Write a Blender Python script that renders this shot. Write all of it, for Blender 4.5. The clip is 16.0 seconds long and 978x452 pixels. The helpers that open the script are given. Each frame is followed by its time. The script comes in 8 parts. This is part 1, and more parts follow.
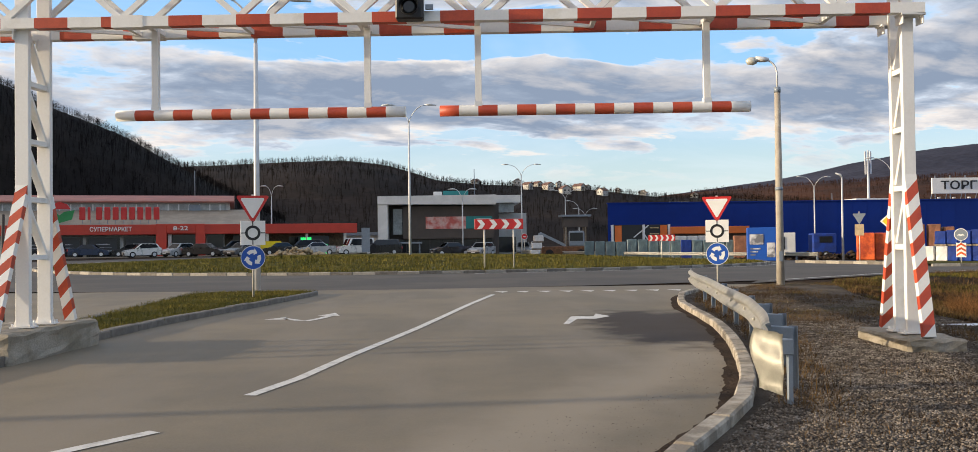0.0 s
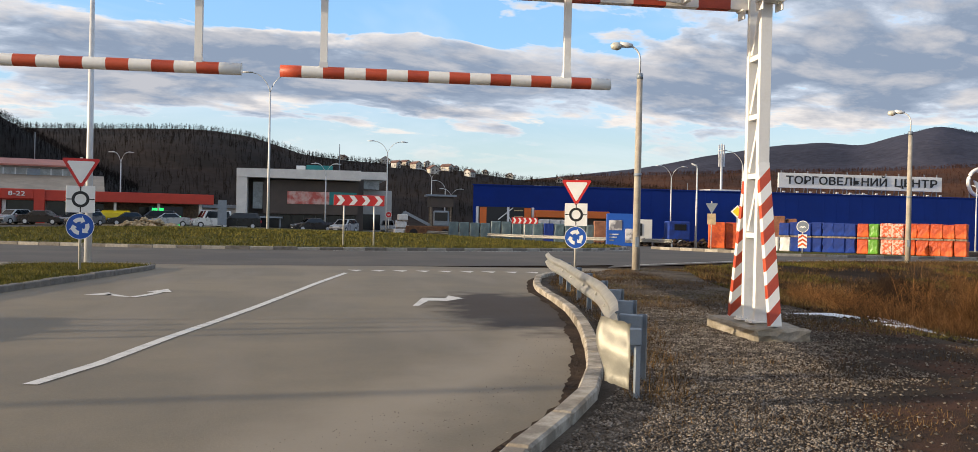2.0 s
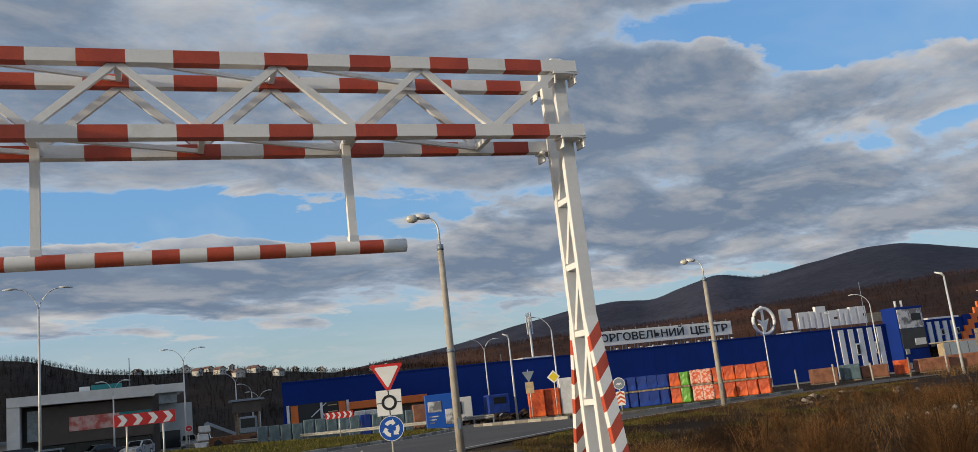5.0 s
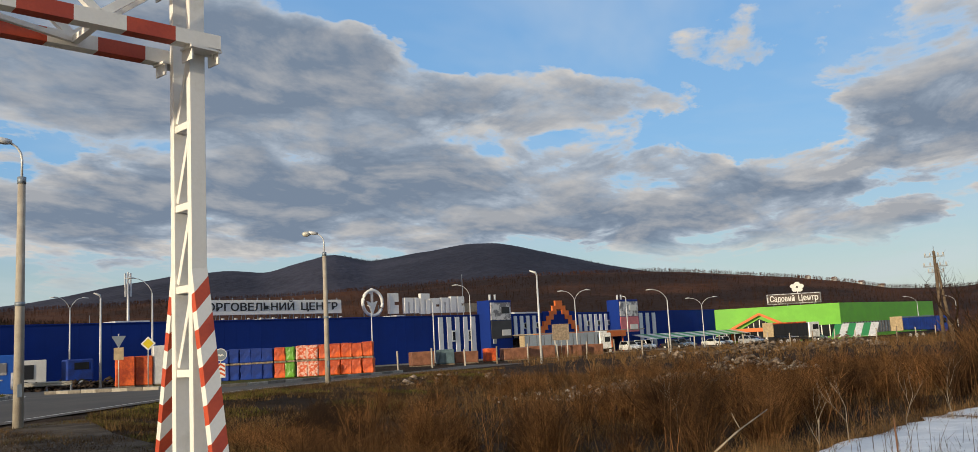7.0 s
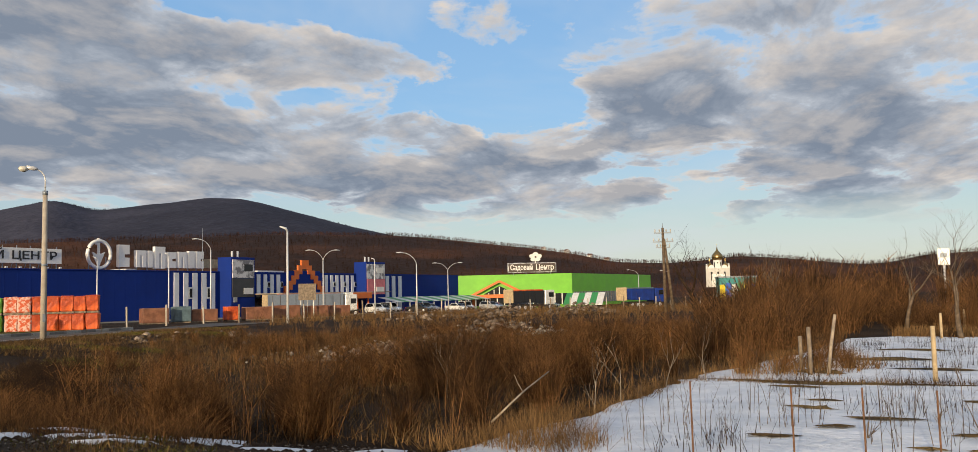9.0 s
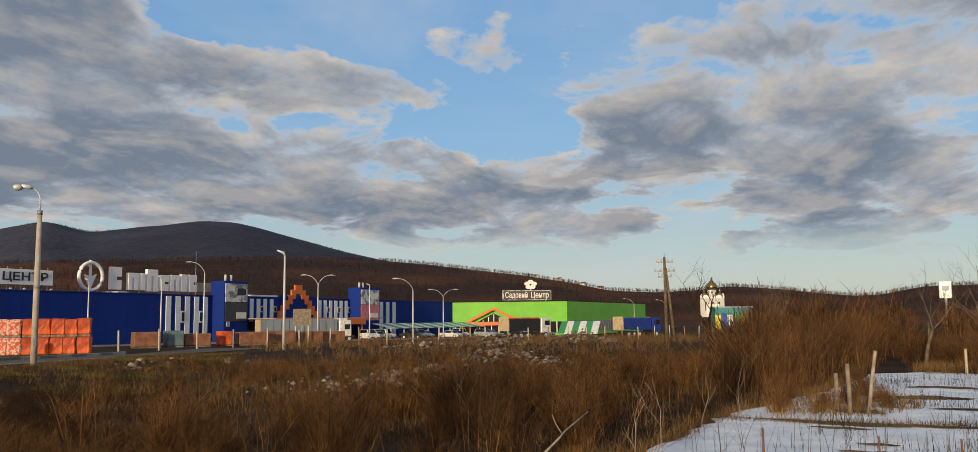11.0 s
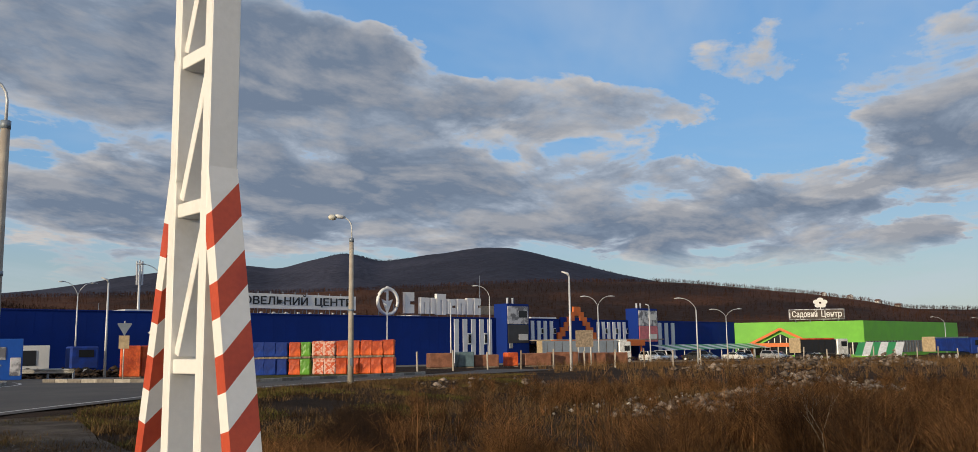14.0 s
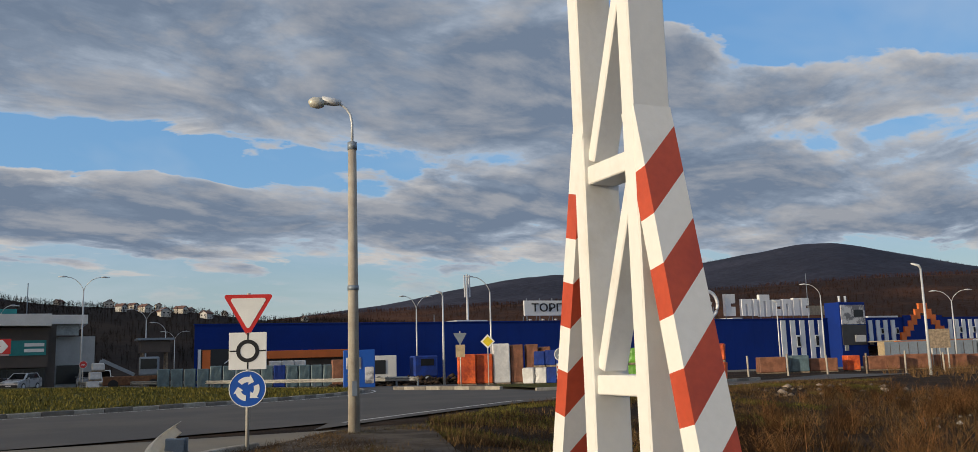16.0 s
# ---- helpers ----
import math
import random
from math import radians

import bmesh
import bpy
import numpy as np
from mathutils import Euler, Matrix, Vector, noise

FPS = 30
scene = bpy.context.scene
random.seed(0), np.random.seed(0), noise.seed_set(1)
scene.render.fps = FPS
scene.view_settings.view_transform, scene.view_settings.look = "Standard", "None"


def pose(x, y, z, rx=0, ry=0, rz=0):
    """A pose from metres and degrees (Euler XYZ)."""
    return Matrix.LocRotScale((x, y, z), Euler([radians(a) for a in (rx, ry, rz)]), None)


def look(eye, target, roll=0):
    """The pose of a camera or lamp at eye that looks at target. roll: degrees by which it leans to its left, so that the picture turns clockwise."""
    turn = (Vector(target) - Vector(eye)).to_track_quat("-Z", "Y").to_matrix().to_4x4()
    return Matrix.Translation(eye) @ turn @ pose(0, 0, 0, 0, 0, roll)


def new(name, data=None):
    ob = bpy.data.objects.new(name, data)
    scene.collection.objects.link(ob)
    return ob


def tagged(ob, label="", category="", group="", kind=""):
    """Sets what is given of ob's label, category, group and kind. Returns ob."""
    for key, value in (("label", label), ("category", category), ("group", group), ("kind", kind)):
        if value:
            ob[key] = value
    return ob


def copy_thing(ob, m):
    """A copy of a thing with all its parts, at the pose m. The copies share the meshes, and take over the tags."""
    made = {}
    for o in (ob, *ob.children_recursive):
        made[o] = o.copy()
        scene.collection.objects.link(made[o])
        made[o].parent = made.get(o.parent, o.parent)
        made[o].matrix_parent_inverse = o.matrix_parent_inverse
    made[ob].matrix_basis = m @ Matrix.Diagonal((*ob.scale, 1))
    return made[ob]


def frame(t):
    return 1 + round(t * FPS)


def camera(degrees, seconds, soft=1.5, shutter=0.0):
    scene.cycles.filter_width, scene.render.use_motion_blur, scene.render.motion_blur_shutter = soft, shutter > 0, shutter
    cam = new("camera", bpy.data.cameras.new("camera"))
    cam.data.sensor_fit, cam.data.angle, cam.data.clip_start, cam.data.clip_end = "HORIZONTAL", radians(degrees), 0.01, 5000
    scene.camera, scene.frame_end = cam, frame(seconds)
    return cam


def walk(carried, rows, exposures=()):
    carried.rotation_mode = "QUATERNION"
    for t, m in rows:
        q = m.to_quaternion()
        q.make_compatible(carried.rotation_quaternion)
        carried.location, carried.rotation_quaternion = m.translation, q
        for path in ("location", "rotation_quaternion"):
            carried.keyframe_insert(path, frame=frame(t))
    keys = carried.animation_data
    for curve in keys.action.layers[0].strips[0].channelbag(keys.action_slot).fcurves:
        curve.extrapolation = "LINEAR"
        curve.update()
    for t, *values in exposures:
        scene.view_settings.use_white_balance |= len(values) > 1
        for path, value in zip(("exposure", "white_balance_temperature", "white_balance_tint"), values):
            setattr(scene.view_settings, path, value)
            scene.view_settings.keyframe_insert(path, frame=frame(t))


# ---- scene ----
cam = camera(58.2, 16.0, soft=0.78)
PATH = [
    (0, (0.148, 0.255, 1.472), (0.253, 2.252, 1.506), -0.7),
    (0.5, (0.144, 0.317, 1.459), (0.4, 2.3, 1.476), 0.1),
    (1, (0.25, 0.456, 1.438), (0.549, 2.434, 1.429), 0.7),
    (1.5, (0.398, 0.678, 1.431), (0.77, 2.644, 1.42), 1.3),
    (2, (0.488, 0.993, 1.439), (0.893, 2.952, 1.428), 1.2),
    (2.5, (0.607, 1.252, 1.456), (1.068, 3.198, 1.444), 0.5),
    (3, (0.787, 1.572, 1.492), (1.277, 3.511, 1.482), -0.2),
    (3.2, (0.829, 1.66, 1.506), (1.308, 3.602, 1.492), -0.4),
    (5.5, (1.386, 3.151, 1.484), (2.367, 4.838, 1.92), -6.3),
    (6, (1.65, 3.511, 1.48), (2.812, 5.104, 1.81), -2.2),
    (6.5, (1.779, 3.836, 1.499), (3.043, 5.355, 1.803), -2.1),
    (7, (1.916, 4.065, 1.473), (3.413, 5.367, 1.732), -3.1),
    (7.5, (2.088, 4.376, 1.395), (3.657, 5.595, 1.62), -1.7),
    (8, (2.255, 4.729, 1.405), (3.961, 5.759, 1.576), -0.5),
    (8.5, (2.422, 5.047, 1.381), (4.221, 5.905, 1.542), -0.8),
    (9, (2.766, 5.27, 1.371), (4.577, 6.105, 1.524), -1.4),
    (11.5, (3.419, 6.389, 1.481), (5.221, 7.223, 1.72), -0.3),
    (12, (3.466, 6.538, 1.506), (5.226, 7.455, 1.754), 0.1),
    (12.5, (3.665, 6.749, 1.431), (5.366, 7.77, 1.684), -1.2),
    (13, (3.828, 7.011, 1.453), (5.508, 8.066, 1.703), -1.3),
    (13.5, (3.923, 7.367, 1.44), (5.562, 8.484, 1.699), -1.6),
    (14, (3.983, 7.637, 1.405), (5.459, 8.96, 1.675), -0.8),
    (14.5, (4.063, 7.945, 1.416), (5.449, 9.36, 1.695), -0.4),
    (15, (4.124, 8.318, 1.42), (5.487, 9.756, 1.695), -0.7),
    (15.5, (4.259, 8.718, 1.418), (5.504, 10.256, 1.71), -1.2),
    (16, (4.345, 9.049, 1.433), (5.274, 10.795, 1.73), -1.7),
]
# brighter along the road than towards the open field
LIGHT = [(0.0, 0.56, 6450, 8), (3.0, 0.53, 6450, 8), (5.3, -0.18, 6050, 5), (7.0, -0.02, 6350, 5), (9.0, 0.1, 6750, 8), (11.5, -0.18, 6700, 7), (12.5, -0.18, 6250, 7), (16.0, -0.2, 6150, 6)]
walk(cam, [(t, look(eye, target, roll)) for t, eye, target, roll in PATH], LIGHT)

# ---------------------------------------------------------------- sky and sun
SUN_AZ = 266.5      # degrees clockwise from +y: low afternoon sun from the left
SUN_EL = 8.5


def build_world():
    w = bpy.data.worlds.new("sky")
    scene.world = w
    w.use_nodes = True
    nt = w.node_tree
    nt.nodes.clear()
    N, Lk = nt.nodes.new, nt.links.new

    def math_node(op, a, b=None, c=None):
        n = N("ShaderNodeMath")
        n.operation = op
        for i, v in enumerate((a, b, c)):
            if v is None:
                continue
            if isinstance(v, (int, float)):
                n.inputs[i].default_value = v
            else:
                Lk(v, n.inputs[i])
        return n.outputs[0]

    def ramp(fac, stops):
        n = N("ShaderNodeValToRGB")
        el = n.color_ramp.elements
        while len(el) < len(stops):
            el.new(0.5)
        for e, (p, c) in zip(el, stops):
            e.position, e.color = p, (*c, 1) if len(c) == 3 else c
        Lk(fac, n.inputs[0])
        return n.outputs[0]

    def noise_tex(vec, scale, detail, rough, dist=0.0):
        n = N("ShaderNodeTexNoise")
        n.inputs["Scale"].default_value = scale
        n.inputs["Detail"].default_value = detail
        n.inputs["Roughness"].default_value = rough
        n.inputs["Distortion"].default_value = dist
        Lk(vec, n.inputs["Vector"])
        return n.outputs[0]

    def mix(fac, a, b):
        n = N("ShaderNodeMix")
        n.data_type = "RGBA"
        if isinstance(fac, (int, float)):
            n.inputs[0].default_value = fac
        else:
            Lk(fac, n.inputs[0])
        for sock, v in ((n.inputs[6], a), (n.inputs[7], b)):
            if isinstance(v, tuple):
                sock.default_value = (*v, 1)
            else:
                Lk(v, sock)
        return n.outputs[2]

    sky = N("ShaderNodeTexSky")
    sky.sky_type = "NISHITA"
    sky.sun_disc = False
    sky.sun_elevation = radians(SUN_EL + 8)
    sky.sun_rotation = radians(SUN_AZ)
    sky.air_density, sky.dust_density, sky.ozone_density = 1.0, 0.6, 2.0
    skyc = N("ShaderNodeVectorMath")
    skyc.operation = "MULTIPLY"
    Lk(sky.outputs[0], skyc.inputs[0])
    skyc.inputs[1].default_value = (0.125, 0.125, 0.132)

    tc = N("ShaderNodeTexCoord")
    sep = N("ShaderNodeSeparateXYZ")
    Lk(tc.outputs["Generated"], sep.inputs[0])
    x, y, z = sep.outputs
    zp = math_node("MAXIMUM", z, 0.0)

    def layer(turn, lift):
        """How ragged a flat cloud layer is, seen from below in a direction turned and lifted a little."""
        zz = math_node("ADD", zp, 0.15 + lift)
        comb = N("ShaderNodeCombineXYZ")
        Lk(math_node("DIVIDE", math_node("MULTIPLY_ADD", y, -turn, x), zz), comb.inputs[0])
        Lk(math_node("DIVIDE", math_node("MULTIPLY_ADD", x, turn, y), zz), comb.inputs[1])
        rot = N("ShaderNodeMapping")
        rot.vector_type = "TEXTURE"
        rot.inputs["Rotation"].default_value = (0, 0, radians(14))
        rot.inputs["Scale"].default_value = (1.15, 0.9, 1)
        rot.inputs["Location"].default_value = (2.3, 0.9, 0)
        Lk(comb.outputs[0], rot.inputs[0])
        vec = rot.outputs[0]
        mid = noise_tex(vec, 2.3, 8, 0.57, 0.35)
        fine = noise_tex(vec, 8.0, 6, 0.62, 0.3)
        d = math_node("MULTIPLY", math_node("SUBTRACT", mid, 0.5), 2.3)
        return math_node("MULTIPLY_ADD", math_node("SUBTRACT", fine, 0.5), 0.55, d), vec

    rag, vec = layer(0.0, 0.0)
    rag_up, _ = layer(0.018, 0.016)
    # bearing and height in degrees, pushed about so that the banks have uneven borders
    bearing = math_node("MULTIPLY", math_node("ARCTAN2", x, y), 180 / math.pi)
    height = math_node("MULTIPLY", math_node("ARCSINE", z), 180 / math.pi)
    push = noise_tex(vec, 1.5, 6, 0.58, 0.4)
    sway = noise_tex(vec, 2.6, 5, 0.55, 0.6)
    height = math_node("MULTIPLY_ADD", math_node("SUBTRACT", sway, 0.5), 5.5, height)
    bearing = math_node("MULTIPLY_ADD", math_node("SUBTRACT", push, 0.5), 24.0, bearing)

    def bank(total, b0, h0, rb, rh, weight, slope=0.0):
        """A long flat bank of cloud, or with a negative weight a gap of clear sky."""
        db = math_node("SUBTRACT", bearing, b0)
        dh = math_node("SUBTRACT", math_node("MULTIPLY_ADD", db, -slope, height), h0)
        db, dh = math_node("MULTIPLY", db, 1 / rb), math_node("MULTIPLY", dh, 1 / rh)
        r2 = math_node("MULTIPLY_ADD", dh, dh, math_node("MULTIPLY", db, db))
        mr = N("ShaderNodeMapRange")
        mr.interpolation_type = "SMOOTHSTEP"
        mr.inputs["From Min"].default_value, mr.inputs["From Max"].default_value = 1.7, 0.15
        mr.inputs["To Max"].default_value = 0.8 * weight
        Lk(r2, mr.inputs[0])
        return math_node("ADD", total, mr.outputs[0])

    thick = math_node("ADD", math_node("MULTIPLY", rag, 1.25), 0.07)
    over = N("ShaderNodeMapRange")
    over.inputs["From Min"].default_value, over.inputs["From Max"].default_value, over.inputs["To Max"].default_value = 0.42, 0.7, 0.5
    Lk(z, over.inputs[0])
    thick = math_node("ADD", thick, over.outputs[0])
    for b0, h0, rb, rh, weight in (
            (16, 26.5, 32, 4.5, 0.75), (12, 18.5, 27, 4.6, 1.05), (12, 9.2, 27, 2.7, 0.8), (-12, 8.6, 22, 2.7, 0.7), (37, 13.6, 13, 5.2, 0.7),
            (46, 9.0, 24, 3.2, 0.85), (66, 6.9, 14, 1.9, 0.75), (33, 18.6, 8, 2.6, 0.85), (84, 12.6, 12, 4.3, 0.75), (91, 8.2, 11, 2.5, 0.7),
            (88, 5.0, 8, 1.2, 0.7), (68, 18.2, 5, 1.9, 0.52), (88, 17.5, 12, 2.4, 0.5), (135, 16, 34, 12, 0.6), (-80, 18, 40, 12, 0.6), (-150, 20, 40, 14, 0.6)):
        thick = bank(thick, b0, h0, rb, rh, weight)
    thick = bank(thick, 53, 15.4, 9.5, 1.7, 0.75, -0.06)
    thick = bank(thick, 75, 10.9, 8, 1.6, 0.6, 0.03)
    for b0, h0, rb, rh, weight in ((8, 12.9, 10, 1.3, -0.75), (62, 19.5, 9, 4.2, -0.6), (48, 20.3, 7, 2.6, -0.75), (68, 12.6, 7, 2.2, -0.7), (79.5, 6.0, 2.6, 3.4, -0.5)):
        thick = bank(thick, b0, h0, rb, rh, weight)
    cover = ramp(thick, [(0.21, (0, 0, 0)), (0.44, (1, 1, 1))])
    low = ramp(z, [(0.058, (0, 0, 0)), (0.105, (1, 1, 1))])
    cover = math_node("MULTIPLY", cover, low)
    # thick parts are grey-blue underneath, the edges towards the low sun are paler and warm
    body = ramp(thick, [(0.22, (0.66, 0.66, 0.68)), (0.45, (0.42, 0.46, 0.54)), (0.72, (0.27, 0.315, 0.40)), (1.0, (0.20, 0.245, 0.33))])
    lit = math_node("MULTIPLY_ADD", math_node("SUBTRACT", rag, rag_up), 1.5, 0.24)
    lit = ramp(lit, [(0.12, (0, 0, 0)), (0.75, (0.85, 0.85, 0.85))])
    lit = math_node("MULTIPLY", lit, ramp(thick, [(0.35, (1, 1, 1)), (1.0, (0.42, 0.42, 0.42))]))
    body = mix(lit, body, (0.74, 0.66, 0.60))
    haze = ramp(z, [(0.0, (0.53, 0.55, 0.53)), (0.085, (0.43, 0.53, 0.57)), (0.20, (0.26, 0.49, 0.79)), (0.45, (0.19, 0.41, 0.79))])
    air = mix(0.7, skyc.outputs[0], haze)
    # thin high veil
    veil = ramp(noise_tex(vec, 0.7, 5, 0.6, 0.6), [(0.45, (0, 0, 0)), (0.72, (0.48, 0.48, 0.48))])
    air = mix(veil, air, (0.62, 0.66, 0.72))
    # towards the sun, far round to the west, air and cloud turn bright and warm
    west = math_node("ADD", math_node("MULTIPLY", x, math.sin(radians(SUN_AZ))), math_node("MULTIPLY", y, math.cos(radians(SUN_AZ))))
    glow_w = N("ShaderNodeMapRange")
    glow_w.interpolation_type = "SMOOTHSTEP"
    glow_w.inputs["From Min"].default_value, glow_w.inputs["From Max"].default_value, glow_w.inputs["To Max"].default_value = 0.30, 1.0, 0.85
    Lk(west, glow_w.inputs[0])
    col = mix(glow_w.outputs[0], mix(cover, air, body), (1.15, 0.82, 0.52))
    bg = N("ShaderNodeBackground")
    bg.inputs["Strength"].default_value = 1.0
    Lk(col, bg.inputs[0])
    out = N("ShaderNodeOutputWorld")
    Lk(bg.outputs[0], out.inputs[0])


build_world()
sun_data = bpy.data.lights.new("sun", "SUN")
sun_data.energy, sun_data.angle, sun_data.color = 4.2, radians(0.6), (1.0, 0.81, 0.58)
sun = new("sun", sun_data)
_sa, _se = radians(SUN_AZ), radians(SUN_EL)
sun.matrix_world = look((60 * math.sin(_sa) * math.cos(_se), 60 * math.cos(_sa) * math.cos(_se), 60 * math.sin(_se)), (0, 0, 0))

# ---------------------------------------------------------------- materials
def material(name, base, rough=0.6, metal=0.0, vary=0.12, scale=3.0, fine=40.0, bump=0.15, second=None, world=False, spread=(0.42, 0.6), depth=0.02, coat=0.0):
    """A worn surface: two scales of colour change and fine relief."""
    m = bpy.data.materials.new(name)
    m.use_nodes = True
    nt = m.node_tree
    b = nt.nodes["Principled BSDF"]
    N, Lk = nt.nodes.new, nt.links.new
    if world:
        src = N("ShaderNodeNewGeometry").outputs["Position"]
    else:
        src = N("ShaderNodeTexCoord").outputs["Object"]
    n1 = N("ShaderNodeTexNoise")
    n1.inputs["Scale"].default_value, n1.inputs["Detail"].default_value, n1.inputs["Roughness"].default_value = scale, 5, 0.6
    n2 = N("ShaderNodeTexNoise")
    n2.inputs["Scale"].default_value, n2.inputs["Detail"].default_value = fine, 4
    Lk(src, n1.inputs["Vector"])
    Lk(src, n2.inputs["Vector"])
    r = N("ShaderNodeValToRGB")
    r.color_ramp.elements[0].position, r.color_ramp.elements[1].position = spread
    second = second or tuple(c * (1 - 2.2 * vary) for c in base)
    r.color_ramp.elements[0].color, r.color_ramp.elements[1].color = (*second, 1), (*base, 1)
    Lk(n1.outputs[0], r.inputs[0])
    mul = N("ShaderNodeMix")
    mul.data_type, mul.blend_type = "RGBA", "MULTIPLY"
    mul.inputs[0].default_value = 1.0
    g = N("ShaderNodeMapRange")
    g.inputs["To Min"].default_value, g.inputs["To Max"].default_value = 1 - 2 * vary, 1 + 2 * vary
    Lk(n2.outputs[0], g.inputs[0])
    Lk(r.outputs[0], mul.inputs[6])
    Lk(g.outputs[0], mul.inputs[7])
    Lk(mul.outputs[2], b.inputs["Base Color"])
    rr = N("ShaderNodeMapRange")
    rr.inputs["To Min"].default_value, rr.inputs["To Max"].default_value = max(0.03, rough - 0.12), min(1, rough + 0.12)
    Lk(n1.outputs[0], rr.inputs[0])
    Lk(rr.outputs[0], b.inputs["Roughness"])
    b.inputs["Metallic"].default_value = metal
    b.inputs["Coat Weight"].default_value = coat
    if bump:
        bp = N("ShaderNodeBump")
        bp.inputs["Strength"].default_value, bp.inputs["Distance"].default_value = bump, depth
        Lk(n2.outputs[0], bp.inputs["Height"])
        Lk(bp.outputs[0], b.inputs["Normal"])
    return m


def asphalt_material():
    m = material("asphalt", (0.220, 0.184, 0.132), 0.72, vary=0.07, scale=0.35, fine=55, bump=0.35, world=True, second=(0.172, 0.146, 0.107), depth=0.006)
    nt = m.node_tree
    N, Lk = nt.nodes.new, nt.links.new
    b = nt.nodes["Principled BSDF"]
    colour = b.inputs["Base Color"].links[0].from_socket
    rough = b.inputs["Roughness"].links[0].from_socket
    pos = N("ShaderNodeNewGeometry").outputs["Position"]
    # a damp stain by the kerb, with a ragged edge
    off = N("ShaderNodeVectorMath")
    off.operation = "SUBTRACT"
    Lk(pos, off.inputs[0])
    off.inputs[1].default_value = (4.05, 14.9, 0)
    sc = N("ShaderNodeVectorMath")
    sc.operation = "MULTIPLY"
    Lk(off.outputs[0], sc.inputs[0])
    sc.inputs[1].default_value = (0.52, 0.24, 0)
    ln = N("ShaderNodeVectorMath")
    ln.operation = "LENGTH"
    Lk(sc.outputs[0], ln.inputs[0])
    nz = N("ShaderNodeTexNoise")
    nz.inputs["Scale"].default_value, nz.inputs["Detail"].default_value = 1.5, 9
    Lk(pos, nz.inputs["Vector"])
    ad = N("ShaderNodeMath")
    ad.operation = "MULTIPLY_ADD"
    Lk(nz.outputs[0], ad.inputs[0])
    ad.inputs[1].default_value = 0.9
    Lk(ln.outputs["Value"], ad.inputs[2])
    mr = N("ShaderNodeMapRange")
    mr.inputs["From Min"].default_value, mr.inputs["From Max"].default_value = 1.05, 1.35
    mr.inputs["To Min"].default_value, mr.inputs["To Max"].default_value = 1, 0
    Lk(ad.outputs[0], mr.inputs[0])
    mx = N("ShaderNodeMix")
    mx.data_type = "RGBA"
    Lk(mr.outputs[0], mx.inputs[0])
    Lk(colour, mx.inputs[6])
    mx.inputs[7].default_value = (0.045, 0.032, 0.023, 1)
    # pale dust in long streaks along the lanes, cracks and patches
    st = N("ShaderNodeMapping")
    st.inputs["Scale"].default_value = (0.55, 0.10, 1)
    st.inputs["Rotation"].default_value = (0, 0, radians(-12))
    Lk(pos, st.inputs[0])
    ns = N("ShaderNodeTexNoise")
    ns.inputs["Scale"].default_value, ns.inputs["Detail"].default_value = 1.6, 6
    Lk(st.outputs[0], ns.inputs["Vector"])
    sr = N("ShaderNodeMapRange")
    sr.inputs["From Min"].default_value, sr.inputs["From Max"].default_value = 0.48, 0.72
    sr.inputs["To Max"].default_value = 0.75
    Lk(ns.outputs[0], sr.inputs[0])
    m2 = N("ShaderNodeMix")
    m2.data_type = "RGBA"
    Lk(sr.outputs[0], m2.inputs[0])
    Lk(mx.outputs[2], m2.inputs[6])
    m2.inputs[7].default_value = (0.235, 0.20, 0.155, 1)
    m3 = N("ShaderNodeMix")
    m3.data_type = "RGBA"
    Lk(mr.outputs[0], m3.inputs[0])
    Lk(m2.outputs[2], m3.inputs[6])
    Lk(mx.outputs[2], m3.inputs[7])
    # a pale streak of dust along the wheel path by the kerb
    line = N("ShaderNodeVectorMath")
    line.operation = "DOT_PRODUCT"
    Lk(pos, line.inputs[0])
    line.inputs[1].default_value = (0.856, -0.517, 0)
    wob = N("ShaderNodeMath")
    wob.operation = "MULTIPLY_ADD"
    Lk(nz.outputs[0], wob.inputs[0])
    wob.inputs[1].default_value = 0.9
    Lk(line.outputs["Value"], wob.inputs[2])
    off_line = N("ShaderNodeMath")
    off_line.operation = "ADD"
    Lk(wob.outputs[0], off_line.inputs[0])
    off_line.inputs[1].default_value = 2.5
    far_off = N("ShaderNodeMath")
    far_off.operation = "ABSOLUTE"
    Lk(off_line.outputs[0], far_off.inputs[0])
    band = N("ShaderNodeMapRange")
    band.interpolation_type = "SMOOTHSTEP"
    band.inputs["From Min"].default_value, band.inputs["From Max"].default_value = 0.9, 0.0
    band.inputs["To Max"].default_value = 0.75
    Lk(far_off.outputs[0], band.inputs[0])
    m4 = N("ShaderNodeMix")
    m4.data_type = "RGBA"
    Lk(band.outputs[0], m4.inputs[0])
    Lk(m2.outputs[2], m4.inputs[6])
    m4.inputs[7].default_value = (0.30, 0.255, 0.195, 1)
    Lk(m4.outputs[2], m3.inputs[6])
    Lk(m3.outputs[2], b.inputs["Base Color"])
    return m


